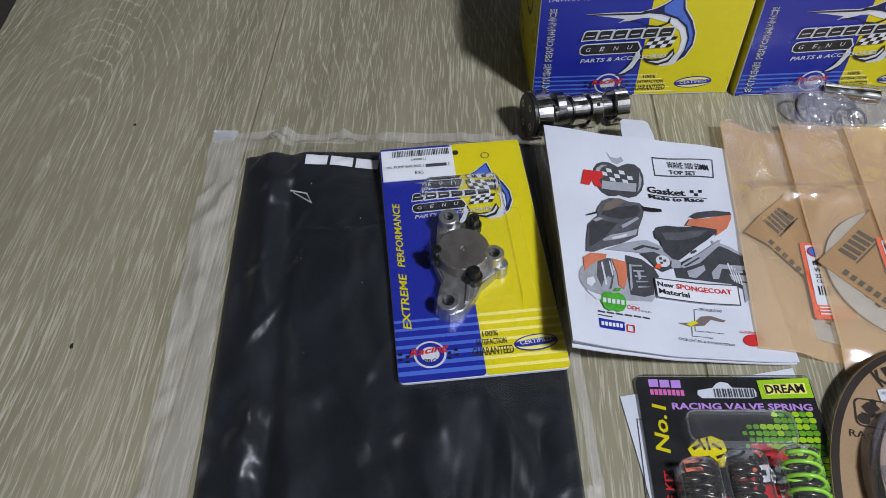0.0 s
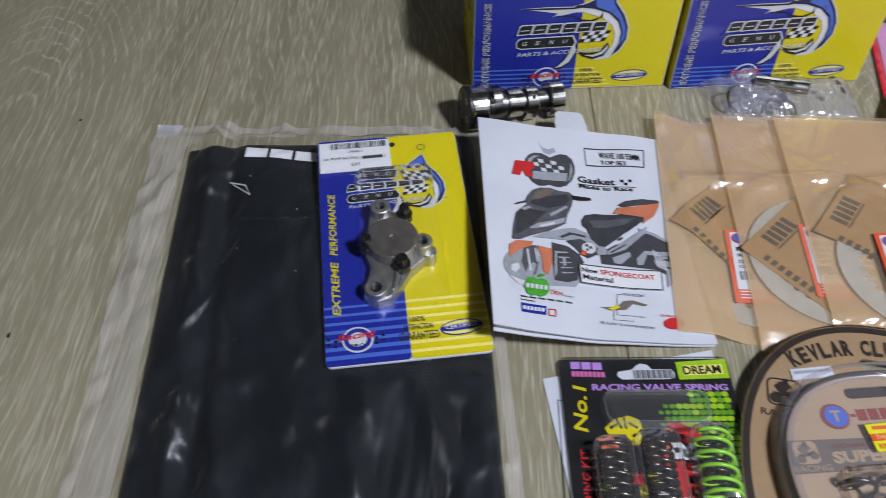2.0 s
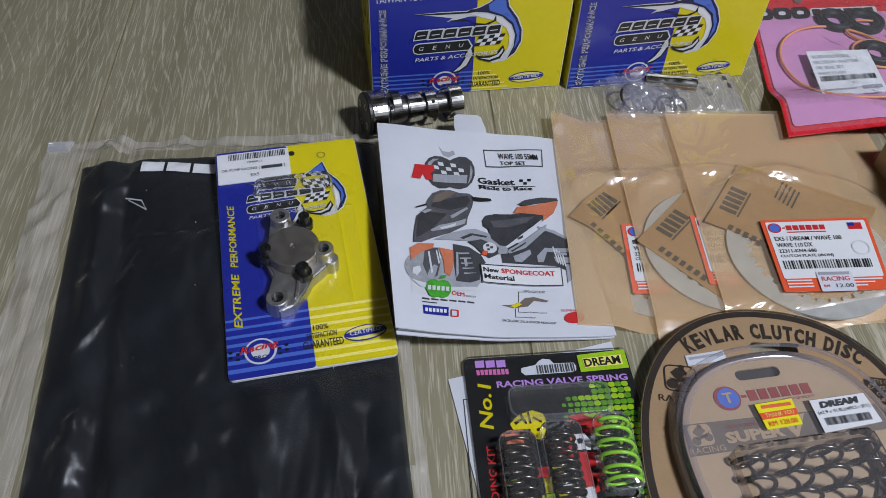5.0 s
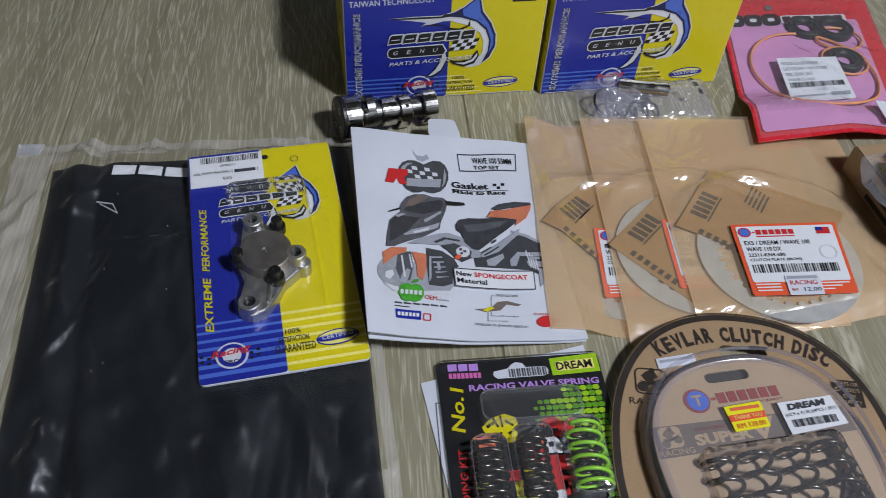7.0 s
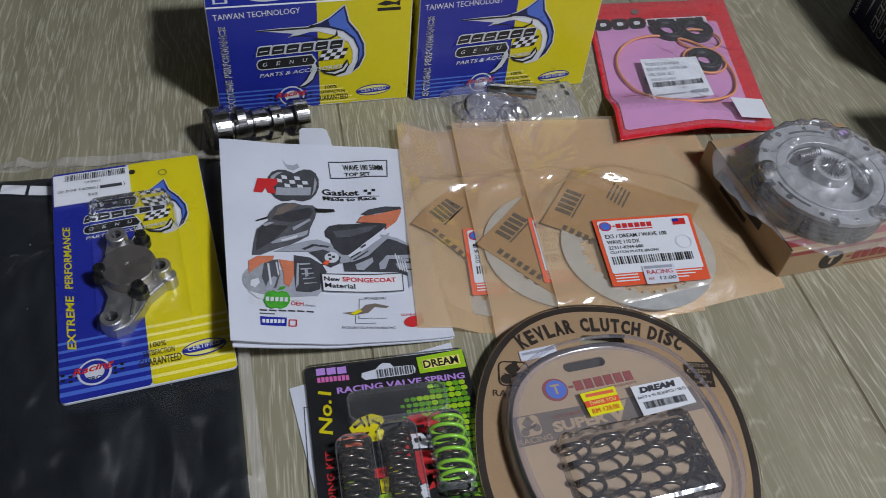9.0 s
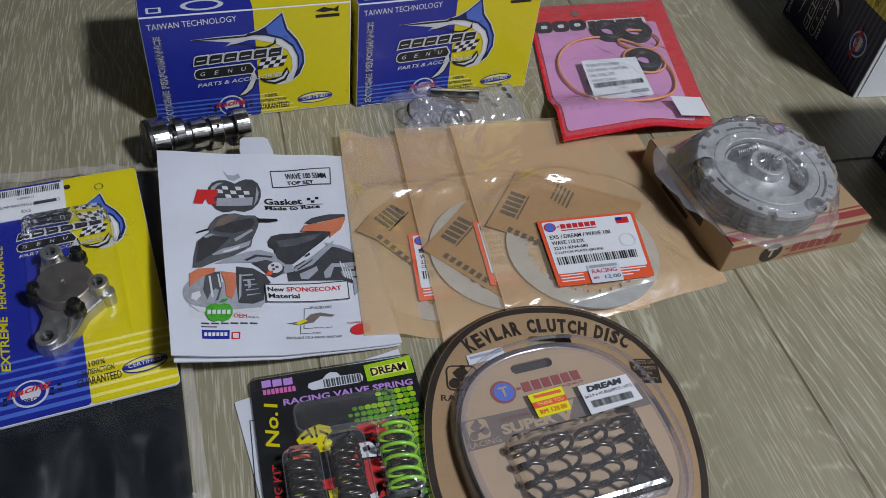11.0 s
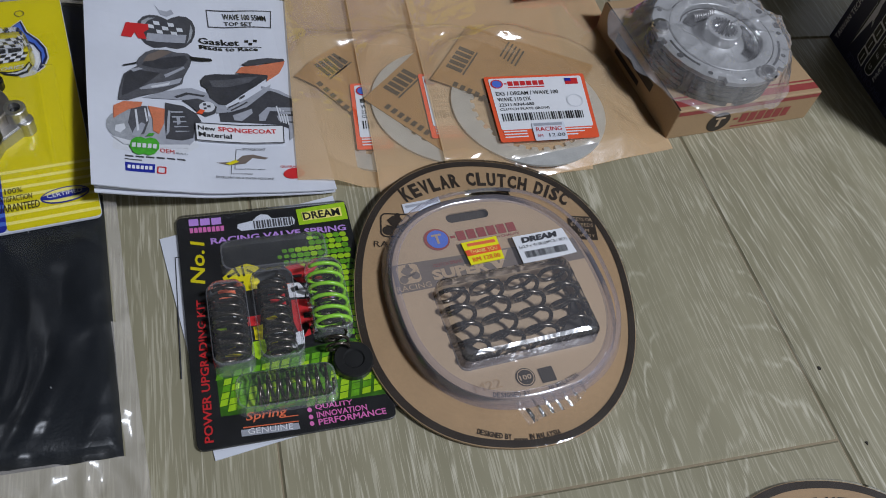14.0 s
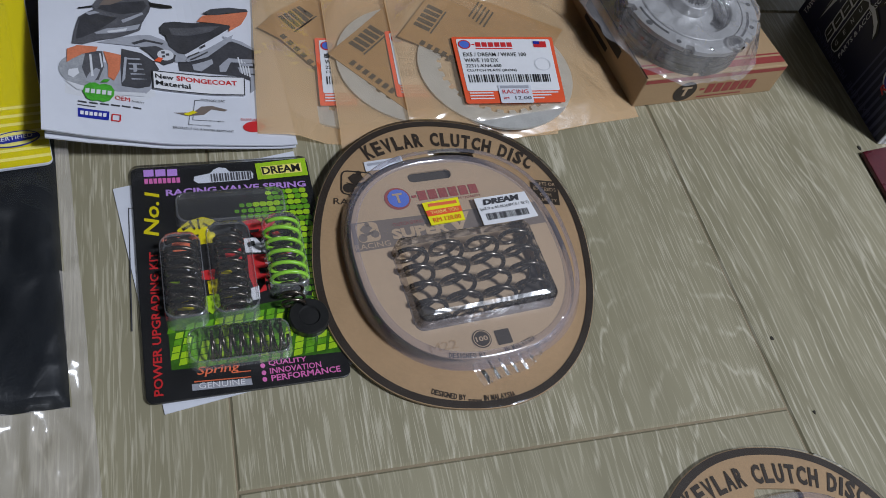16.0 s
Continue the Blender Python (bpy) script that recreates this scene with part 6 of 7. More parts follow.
q_words("model_name", BLACK, [("DREAM", 510, 108, 638, 92, 0.0060)], h=QZ + 0.0011, parent=ml, bold=0.03)


def bubble(x0, y0, x1, y1, height):
    return dome(rrect(x0, y0, x1, y1, min(0.006, (x1 - x0) / 2.2, (y1 - y0) / 2.2), 5), 0, height, 0.004, QZ)


# springs lie along the card, each in its own bubble, a small one across
for x0, x1, ya, yb, wire, turns, r0, material in ((-0.0400, -0.0172, 0.0120, -0.0305, 0.0024, 7.4, 0.0088, SPRING), (-0.0150, 0.0098, 0.0170, -0.0305, 0.0021, 9.2, 0.0076, SPRING), (0.0158, 0.0388, 0.0195, -0.0180, 0.0024, 5.4, 0.0100, LIMEST)):
    cx = (x0 + x1) / 2
    part("valve_spring", coil((cx, yb, QZ + r0 * 0.80 + 0.0008), (0, 1, 0), ya - yb, r0, wire, turns, squash=0.78, sides=8), material, kit, "steel valve spring" if material is SPRING else "lime-enamelled valve spring", smooth=True)
    part("spring_bubble", bubble(x0, yb - 0.0060, x1, ya + 0.0060, 0.0178), BUBBLE, kit, "clear plastic bubble")
    # Extra wall added inside the bubble to paint its edge highlight.
    part("bubble_wall", ring_wall(rrect(x0, yb - 0.0060, x1, ya + 0.0060, 0.006, 5), QZ + 0.0003, QZ + 0.0125, 0.0013), BWALL_HIGHLIGHT, kit, "drafted bubble wall, edge highlight painted as pale milk", smooth=True)
part("inner_spring", coil((0.0273, -0.0330, QZ + 0.0072), (0, 1, 0), 0.050, 0.0062, 0.0019, 9.0, squash=0.8), SPRING, kit, "dark inner spring", smooth=True)
part("small_spring", coil((-0.0185, -0.0510, QZ + 0.0068), (1, 0.02, 0), 0.0390, 0.0080, 0.0017, 8.2, squash=0.78), SPRING, kit, "small steel spring", smooth=True)
part("small_spring_bubble", bubble(-0.0310, -0.0615, 0.0238, -0.0405, 0.0140), BUBBLE, kit, "clear plastic bubble")
# Two more added walls with painted edge highlights.
part("bubble_wall", ring_wall(rrect(-0.0310, -0.0615, 0.0238, -0.0405, 0.006, 5), QZ + 0.0003, QZ + 0.0100, 0.0013), BWALL_HIGHLIGHT, kit, "drafted bubble wall, edge highlight painted as pale milk", smooth=True)
part("bubble_wall", ring_wall(rrect(-0.0300, 0.0285, 0.0340, 0.0500, 0.006, 5), QZ + 0.0003, QZ + 0.0070, 0.0013), BWALL_HIGHLIGHT, kit, "drafted bubble wall, edge highlight painted as pale milk", smooth=True)
part("spring_seat", lathe([(0.0, 0.0050), (0.0052, 0.0050), (0.0060, 0.0060), (0.0105, 0.0060), (0.0112, 0.0050), (0.0112, 0.001)], 28, pose(0.0348, -0.0395, QZ)), RUBBER, kit, "black spring seat")
part("upper_bubble", bubble(-0.0300, 0.0285, 0.0340, 0.0500, 0.0090), BUBBLE, kit, "clear plastic bubble")
part("flange", dome(rrect(-QW / 2 - 0.0012, -QH / 2 - 0.0012, QW / 2 + 0.0012, QH / 2 + 0.0012, 0.005, 4), 0, 0.0032, 0.0012, 0.0006), CLEAR, kit, "clear plastic flange")

# ---- camshaft ----
cs = thing("camshaft", "bright steel camshaft with two ball bearings on the floor", "camshaft", Matrix.Translation((0.2992, 0.7462, 0.0210)) @ Matrix.Rotation(radians(17.5), 4, "Z") @ Matrix.Rotation(radians(95), 4, "Y") @ Matrix.Diagonal((1.04, 1.04, 0.99, 1.0)))
# Shaft takes the darkened steel in place of dark reflections.
part("shaft", lathe([(0, 0.004), (0.0085, 0.004), (0.0085, 0.016), (0.0098, 0.0165), (0.0098, 0.029), (0.0088, 0.0295), (0.0088, 0.031), (0.0105, 0.0315), (0.0105, 0.044), (0.0090, 0.0445), (0.0090, 0.056), (0.0080, 0.0565), (0.0080, 0.079), (0, 0.079)], 40), SHAFTST, cs, smooth=False)


def cam_lobe(z0, z1, base, rise, toward):
    pts = []
    for i in range(48):
        a = math.tau * i / 48
        d = (a - toward + math.pi) % math.tau - math.pi
        r = base + rise * max(0.0, math.cos(min(math.pi / 2, abs(d) * 1.15))) ** 1.3
        pts.append((r * math.cos(a), r * math.sin(a)))
    bm = slab(pts, z1, z1 - z0, 0.0005)
    return bm


part("collar", lathe([(0.0098, 0.0320), (0.0112, 0.0322), (0.0112, 0.0430), (0.0098, 0.0432)], 40), STEEL, cs)
part("cam_lobe", cam_lobe(0.0465, 0.0560, 0.0118, 0.0058, radians(20)), STEEL, cs)
# This lobe is in the darkened steel too, for reflection contrast.
part("cam_lobe", cam_lobe(0.0190, 0.0265, 0.0100, 0.0040, radians(150)), SHAFTST, cs)
for z, r, w, bore in ((0.0, 0.0172, 0.0125, 0.0085), (0.0660, 0.0138, 0.0115, 0.0075)):
    part("outer_race", lathe([(r - 0.0030, z), (r - 0.0006, z), (r, z + 0.0006), (r, z + w - 0.0006), (r - 0.0006, z + w), (r - 0.0030, z + w), (r - 0.0030, z)], 48), STEEL, cs, "polished outer bearing race")
    part("inner_race", lathe([(bore, z + 0.0003), (bore + 0.0026, z + 0.0003), (bore + 0.0026, z + w - 0.0003), (bore, z + w - 0.0003), (bore, z + 0.0003)], 40), STEEL, cs)
    part("bearing_seal", lathe([(bore + 0.0026, z + 0.0010), (r - 0.0030, z + 0.0010), (r - 0.0030, z + w - 0.0010), (bore + 0.0026, z + w - 0.0010)], 40), RUBBER, cs, "dark bearing seal")
part("sprocket_flange", lathe([(0, -0.0030), (0.0155, -0.0030), (0.0162, -0.0022), (0.0162, 0.0006), (0, 0.0030)], 40), RUBBER, cs, "dark end flange")
for i in range(4):
    a = math.tau * i / 4 + 0.4
    part("flange_hole", lathe([(0.0014, -0.0034), (0.0027, -0.0034), (0.0027, -0.0026)], 16, pose(0.0098 * math.cos(a), 0.0098 * math.sin(a), 0)), DULL, cs)
for z in (0.0515, 0.0180):
    # A dark disc paints the shade inside each oil hole; no dirt here.
    part("oil_hole", lathe([(0, 0), (0.0015, 0), (0.0015, -0.001)], 12, Matrix.Translation((-0.0091, -0.0079, z)) @ Vector((-0.76, -0.65, 0)).to_track_quat("Z", "Y").to_matrix().to_4x4()), DIRT_AND_HOLE_SHADE, cs)

# ---- piston pin and clips in a crumpled bag ----
pb = thing("piston_pin_bag", "polished piston pin and clips in a small crumpled clear bag", "bag")
PM = Matrix.Translation((0.5290, 0.7850, 0.0190)) @ Matrix.Rotation(radians(-10), 4, "Z") @ Matrix.Rotation(radians(90), 4, "Y")
part("piston_pin", lathe([(0.0040, 0.0), (0.0062, 0.0), (0.0068, 0.0006), (0.0068, 0.0414), (0.0062, 0.042), (0.0040, 0.042), (0.0040, 0.0)], 36), STEEL, pb, "polished hollow steel pin", warp=lambda c: PM @ c, smooth=False)
for x, y, z, r, tilt in ((0.519, 0.774, 0.010, 0.012, 30), (0.527, 0.770, 0.007, 0.010, 12), (0.535, 0.768, 0.006, 0.010, 15), (0.546, 0.767, 0.006, 0.009, 28), (0.556, 0.768, 0.006, 0.008, 25)):
    m = pose(x, y, z, tilt, 10, 20)
    part("clip_ring", tube([m @ Vector((r * math.cos(a * math.tau / 28), r * math.sin(a * math.tau / 28), 0)) for a in range(28)], 0.0011, 6, True), DARKST, pb, "dark steel ring")


def crumple(cx, cy, w, h, height, seed, nx=46, ny=34, turn=0.0, power=0.5):
    bm = sheet(w, h, nx, ny)

    def f(c):
        e = min(w / 2 - abs(c.x), h / 2 - abs(c.y)) / (min(w, h) / 2)
        k = max(0.0, min(1.0, e)) ** power
        p = Vector((c.x * 40, c.y * 40, seed))
        sharp = abs(noise.noise(p * 1.2)) * 0.35 + abs(noise.noise(p * 2.7)) * 0.18
        wob = 1 + 0.06 * noise.noise(Vector((c.x * 30, c.y * 30, seed + 3)))
        z = 0.0012 + height * k * (0.75 + 0.5 * sharp) + sharp * 0.004
        x, y = c.x * wob, c.y * wob
        return Vector((cx + x * math.cos(turn) - y * math.sin(turn), cy + x * math.sin(turn) + y * math.cos(turn), z))
    return bm, f


bm, f = crumple(0.5560, 0.7800, 0.115, 0.058, 0.024, 2.2)
part("crumpled_film", bm, PINBAG, pb, "crumpled clear film", warp=f, smooth=False)
bm, f2 = crumple(0.5250, 0.7900, 0.056, 0.050, 0.026, 5.4, nx=30, ny=26, turn=0.5)
part("crumpled_corner", bm, PINBAG, pb, "bunched corner of the film", warp=f2, smooth=False)
part("film_print_bars", shapes(*[[(0.588 + 0.003 * i, 0.800 - 0.0065 * i), (0.5925 + 0.003 * i, 0.801 - 0.0065 * i), (0.5930 + 0.003 * i, 0.7965 - 0.0065 * i), (0.5885 + 0.003 * i, 0.7955 - 0.0065 * i)] for i in range(4)], h=0.019), CHAR, pb, "dark unreadable print on the film", warp=lambda c: Vector((c.x, c.y, f(Vector((c.x - 0.556, c.y - 0.78, 0))).z + 0.0012)))

# ---- oil seal set in a red bag ----
rb_ = thing("oil_seal_bag", "red-edged flat bag with oil seals and orange rings", "bag")
RW, RH = 0.158, 0.206
RTO = four((0.6685, 0.9420, 0), (0.8240, 0.9470, 0), (0.7829, 0.7325, 0), (0.6275, 0.7130, 0), RW, RH)


def over_tan(p):
    k = max(0.0, min(1.0, (0.795 - p.y) / 0.045)) * max(0.0, min(1.0, (0.785 - p.x) / 0.08))
    return 0.0150 * k * k * (3 - 2 * k)



def rwarp(lift=0.0):
    def w(c):
        p = RTO(Vector((c.x, c.y, 0)))
        return Vector((p.x, p.y, over_tan(p) + 0.0030 + 0.0006 * noise.noise((p.x * 24, p.y * 20, 8.8)) + c.z + lift))
    return w


inner = rrect(-0.0735, -0.0945, 0.0610, 0.0640, 0.004, 4)
bm = sheet(RW, RH, 24, 30)
part("back_sheet", thick(bm, 0.0012), REDBAG, rb_, "red printed plastic sheet", warp=rwarp())
part("pink_window", relax(shapes(inner, h=0.0008), 0.010), PINK, rb_, "pink window panel", warp=rwarp())
part("hang_hole", lathe([(0, 0), (0.0042, 0)], 20, pose(-0.0270, 0.0860, 0.0009)), TAUPE, rb_, warp=rwarp())
part("maker_name_bars", shapes(*[rrect(-0.0745 + i * 0.0185, 0.0575, -0.0565 + i * 0.0185, 0.0755, 0.005, 3) for i in range(3)], h=0.0011), BLACK, rb_, warp=rwarp())
part("maker_name_bars_white", shapes(rrect(-0.0185, 0.0590, 0.0500, 0.0720, 0.003, 3), *[rrect(-0.0690 + i * 0.0185, 0.0635, -0.0620 + i * 0.0185, 0.0690, 0.002, 3) for i in range(3)], h=0.0014), WHITE, rb_, warp=rwarp())
part("maker_name_core", shapes(*[rect(-0.0165 + i * 0.0108, 0.0610, -0.0080 + i * 0.0108, 0.0700) for i in range(6)], h=0.0017), BLACK, rb_, warp=rwarp())


def ring_at(name, x, y, z, r, t, material, sq=1.0, label=""):
    part(name, tube([(x + r * math.cos(a * math.tau / 48), y + r * sq * math.sin(a * math.tau / 48), z + over_tan(Vector((x, y + r * sq * math.sin(a * math.tau / 48), 0)))) for a in range(48)], t, 7, True), material, rb_, label, smooth=True)


ring_at("large_ring", 0.7205, 0.8195, 0.0062, 0.0560, 0.0012, ORING, 1.04, "large thin orange rubber ring")
ring_at("small_ring", 0.7560, 0.8350, 0.0060, 0.0205, 0.0012, ORING, 1.0, "small orange rubber ring")
ring_at("small_ring", 0.7640, 0.8690, 0.0064, 0.0220, 0.0012, ORING, 0.8, "small orange rubber ring")
for x, y, r in ((0.7560, 0.8350, 0.0165), (0.7650, 0.8850, 0.0185), (0.7380, 0.8870, 0.0165), (0.6980, 0.8080, 0.0120)):
    part("oil_seal", lathe([(r * 0.48, 0.0), (r * 0.48, 0.004), (r * 0.62, 0.0055), (r * 0.75, 0.0045), (r * 0.92, 0.0058), (r, 0.005), (r, 0.0)], 36, pose(x, y, 0.0040)), RUBBER, rb_, "black rubber oil seal")
rl = part("part_label", slab([(0.6880, 0.8330), (0.7455, 0.8350), (0.7395, 0.7760), (0.6800, 0.7700)], 0.0106, 0.0006), WHITE, rb_, "white paper part label")
LT = four((0.6880, 0.8330, 0.0108), (0.7455, 0.8350, 0.0108), (0.7395, 0.7760, 0.0108), (0.6800, 0.7700, 0.0108), 0.056, 0.056)
part("label_print", words([("91200-EX5DREAM", -0.0250, 0.0180, 0.0330, 0.0042), ("EX5 DREAM / WAVE100R", -0.0250, 0.0110, 0.0400, 0.0040), ("OIL SEAL SET", -0.0250, 0.0040, 0.0250, 0.0040), ("WAVE CLASSI", -0.0250, -0.0030, 0.0240, 0.0036), ("1 SET", -0.0020, -0.0160, 0.0090, 0.0030)], 0.0002), SILVERP, rl, warp=LT)
part("label_barcode", bars(-0.0245, -0.0110, 0.0245, -0.0045, 30, 0.0002, 21), CHAR, rl, warp=LT, kind="stuff")
part("label_small_bars", lines([(-0.0250, -0.0225, 0.0280, 0.0020), (0.0080, -0.0235, 0.0170, 0.0046)], 0.0002), SILVERP, rl, warp=LT)
part("white_square_sticker", slab([(0.7485, 0.7640), (0.7835, 0.7680), (0.7800, 0.7400), (0.7470, 0.7360)], 0.0092, 0.0005), WHITE, rb_, "plain white square sticker", warp=lambda c: c + Vector((0, 0, 0.0075 * (0.7835 - c.x) / 0.0365)))


def seal_film(c):
    p = RTO(Vector((c.x, c.y, 0)))
    z = 0.0062
    for x, y, r in ((0.7560, 0.8350, 0.026), (0.7650, 0.8850, 0.028), (0.7380, 0.8870, 0.026), (0.71, 0.81, 0.034)):
        z = max(z, 0.0062 + 0.0056 * max(0.0, 1.25 - math.hypot(p.x - x, p.y - y) / r) ** 0.7)
    z += 0.0007 * noise.noise((p.x * 50, p.y * 42, 2.5)) + 0.0004 * noise.noise((p.x * 110, p.y * 90, 6))
    e = min(RW / 2 - abs(c.x), RH / 2 - abs(c.y))
    return Vector((p.x, p.y, over_tan(p) + 0.0058 + (z - 0.0046) * max(0.0, min(1.0, e / 0.02))))


part("clear_front", sheet(RW - 0.002, RH - 0.002, 60, 70), SEALBAG, rb_, "clear plastic front", warp=seal_film, smooth=True)

# ---- clutch carton and the clutch on it ----
TW, TD, TH = 0.1300, 0.126, 0.0285
carton = thing("clutch_carton", "flat kraft carton with red-brown stripes on the floor", "box", pose(0.7072, 0.5690, 0.0, 0, 0, 6.0))
part("carton_body", block(0, 0, 0, TW, TD, TH, 0.0010), KRAFT, carton, "brown kraft carton")
part("lid_stripe", shapes(rect(0.001, 0.0040, TW - 0.001, 0.0105), rect(0.001, 0.0125, TW - 0.001, 0.0140), h=TH + 0.0003), MAROONP, carton)
part("front_stripe", lines([(0.0010, TH - 0.0048, TW - 0.002, 0.0036)], 0.0003), MAROONP, carton, warp=lambda c: Vector((c.x, -c.z, c.y)))
part("maker_disc", shapes(oval(0.042, 0.0115, 0.0098), h=0.0003), BROWNP, carton, warp=lambda c: Vector((c.x, -c.z, c.y)))
part("maker_initial", words([("T", 0.0375, 0.0070, 0.0090, 0.0095)], 0.0006, bold=0.04), KRAFT2, carton, warp=lambda c: Vector((c.x, -c.z, c.y)))
part("maker_name_bars", lines([(0.0555, 0.0110, 0.0040, 0.0022)] + [(0.0615 + i * 0.0078, 0.0075, 0.0062, 0.0095) for i in range(6)] + [(0.0560, 0.0035, 0.0420, 0.0014)], 0.0003), MAROONP, carton, warp=lambda c: Vector((c.x, -c.z, c.y)))
part("side_print_bars", lines([(0.030, 0.014, 0.060, 0.0080), (0.034, 0.0060, 0.040, 0.0045)], 0.0003), BROWNP, carton, warp=lambda c: Vector((-c.z, TD - c.x, c.y)))
part("lid_seam", lines([(0.0008, 0.0006, 0.0008, TD - 0.002)], TH + 0.0004), BROWNP, carton)

CX, CY, CZ = 0.7520, 0.6220, TH + 0.0012
cl = thing("clutch_assembly", "grey steel clutch assembly in a crumpled clear bag, on its carton", "clutch", pose(CX, CY, CZ, 2, -1, 20))


def notched(r0, r1, n, gap, top, depth, seed=0):
    pts = []
    for i in range(n):
        a = math.tau * i / n
        for d, r in ((-0.5 + gap, r1), (-0.25, r1), (0.0, r1), (0.25, r1), (0.5 - gap, r1), (0.5 - gap * 0.8, r1 - 0.0045), (0.5 + gap * 0.8, r1 - 0.0045)):
            b = a + d * math.tau / n + seed
            pts.append((r * math.cos(b), r * math.sin(b)))
    return thick(holed(pts, [oval(0, 0, r0, r0, 48)], top), depth)


for i in range(5):
    part("friction_plate", notched(0.037, 0.0500, 8, 0.10, 0.0040 + i * 0.0046, 0.0032, 0.02 * (i % 2)), (FRICTION, DARKST)[i % 2], cl, "stacked clutch plate")
part("basket", lathe([(0.020, 0.0), (0.046, 0.0), (0.047, 0.001), (0.047, 0.0225), (0.040, 0.0225), (0.040, 0.004), (0.020, 0.004)], 56), DARKST, cl)
part("pressure_plate", notched(0.0410, 0.0528, 6, 0.07, 0.0262, 0.0034, 0.3), CLUTCHST, cl, "grey steel pressure plate")
part("middle_ring", lathe([(0.0318, 0.0225), (0.0318, 0.0262), (0.0324, 0.0268), (0.0394, 0.0268), (0.0400, 0.0262), (0.0400, 0.0225)], 64), CLUTCHST, cl, "grey steel inner ring")
# Groove floor coloured black to give the shade between the rings.
part("ring_groove_shade", lathe([(0.0398, 0.0236), (0.0412, 0.0236)], 64), BOLT_AND_HOLE_SHADE, cl)


def arc_strip(r0, r1, a0, a1, n=14):
    t = [radians(a0 + (a1 - a0) * i / n) for i in range(n + 1)]
    return [(r0 * math.cos(a), r0 * math.sin(a)) for a in t] + [(r1 * math.cos(a), r1 * math.sin(a)) for a in reversed(t)]


for i in range(3):
    part("bridge", slab(arc_strip(0.0392, 0.0420, 120 * i - 4, 120 * i + 30), 0.0264, 0.0030), CLUTCHST, cl)
    # Uncut plate: a black strip on top paints the shaded slot.
    part("slot", slab(arc_strip(0.0440, 0.0458, 120 * i + 48, 120 * i + 86), 0.0265, 0.0004), BOLT_AND_HOLE_SHADE, cl, "black strip painted as the shade in a slot")
# Black floor paints the shade in this groove too.
part("inner_groove_shade", lathe([(0.0300, 0.0215), (0.0318, 0.0215)], 56), BOLT_AND_HOLE_SHADE, cl)
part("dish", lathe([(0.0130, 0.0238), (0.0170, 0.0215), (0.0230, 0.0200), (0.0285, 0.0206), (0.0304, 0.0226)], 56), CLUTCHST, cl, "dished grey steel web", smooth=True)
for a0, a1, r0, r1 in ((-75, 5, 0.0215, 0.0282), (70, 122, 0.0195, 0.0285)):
    # Black crescents on the dish stand for shade inside its openings.
    part("web_opening_shade", slab(arc_strip(r0, r1, a0, a1), 0.0222, 0.0008), BOLT_AND_HOLE_SHADE, cl, "black patch painted as the shade in a web opening")
bore = []
for i in range(24):
    a = math.tau * i / 24
    for d, r in ((-0.28, 0.0108), (-0.14, 0.0090), (0.14, 0.0090), (0.28, 0.0108)):
        b = a + d * math.tau / 24
        bore.append((r * math.cos(b), r * math.sin(b)))
def hub_rows(rows):
    bm = bmesh.new()
    hub = [[bm.verts.new((r * x / math.hypot(x, y) if r else x, r * y / math.hypot(x, y) if r else y, z)) for x, y in bore] for r, z in rows]
    for a, c in zip(hub, hub[1:]):
        for i in range(len(bore)):
            bm.faces.new((a[i], c[i], c[(i + 1) % len(bore)], a[(i + 1) % len(bore)]))
    return bm


part("splined_hub", hub_rows(((0, 0.0306), (0, 0.0318), (0.0132, 0.0318), (0.0138, 0.0312), (0.0142, 0.0190))), CLUTCHST, cl, "steel hub with inner splines")
# Bore walls and floor are black to paint in the depth's shade.
part("hub_bore", hub_rows(((0.0005, 0.0060), (0.0100, 0.0060), (0, 0.0110), (0, 0.0306))), BOLT_AND_HOLE_SHADE, cl, "hub bore coloured black for its inner shade")
for i in range(12):
    a = math.tau * i / 12 + 0.12
    # Flat black discs paint the darkness of drilled holes.
    part("rivet_hole", lathe([(0, 0.0264), (0.0019 if i % 3 else 0.0026, 0.0264)], 12, pose(0.0482 * math.cos(a), 0.0482 * math.sin(a), 0)), BOLT_AND_HOLE_SHADE, cl)
for i in range(3):
    a = math.tau * i / 3 + 0.55
    m = pose(0.0478 * math.cos(a), 0.0478 * math.sin(a), 0)
    part("lifter_boss", lathe([(0.0036, 0.0262), (0.0036, 0.0300), (0.0062, 0.0300), (0.0070, 0.0290), (0.0070, 0.0262)], 24, m), STEEL, cl)
    # Two recess floors are black for shade; the violet one is a plug.
    part("boss_recess", lathe([(0, 0.0268), (0.0037, 0.0268)], 20, m), VIOLET if i == 0 else BOLT_AND_HOLE_SHADE, cl, "violet plastic plug" if i == 0 else "")
part("coil_damper", coil((-0.0060, 0.0245, 0.0226), (1, -0.15, 0), 0.0200, 0.0040, 0.0012, 10), DULL, cl, "small damper spring", smooth=True)


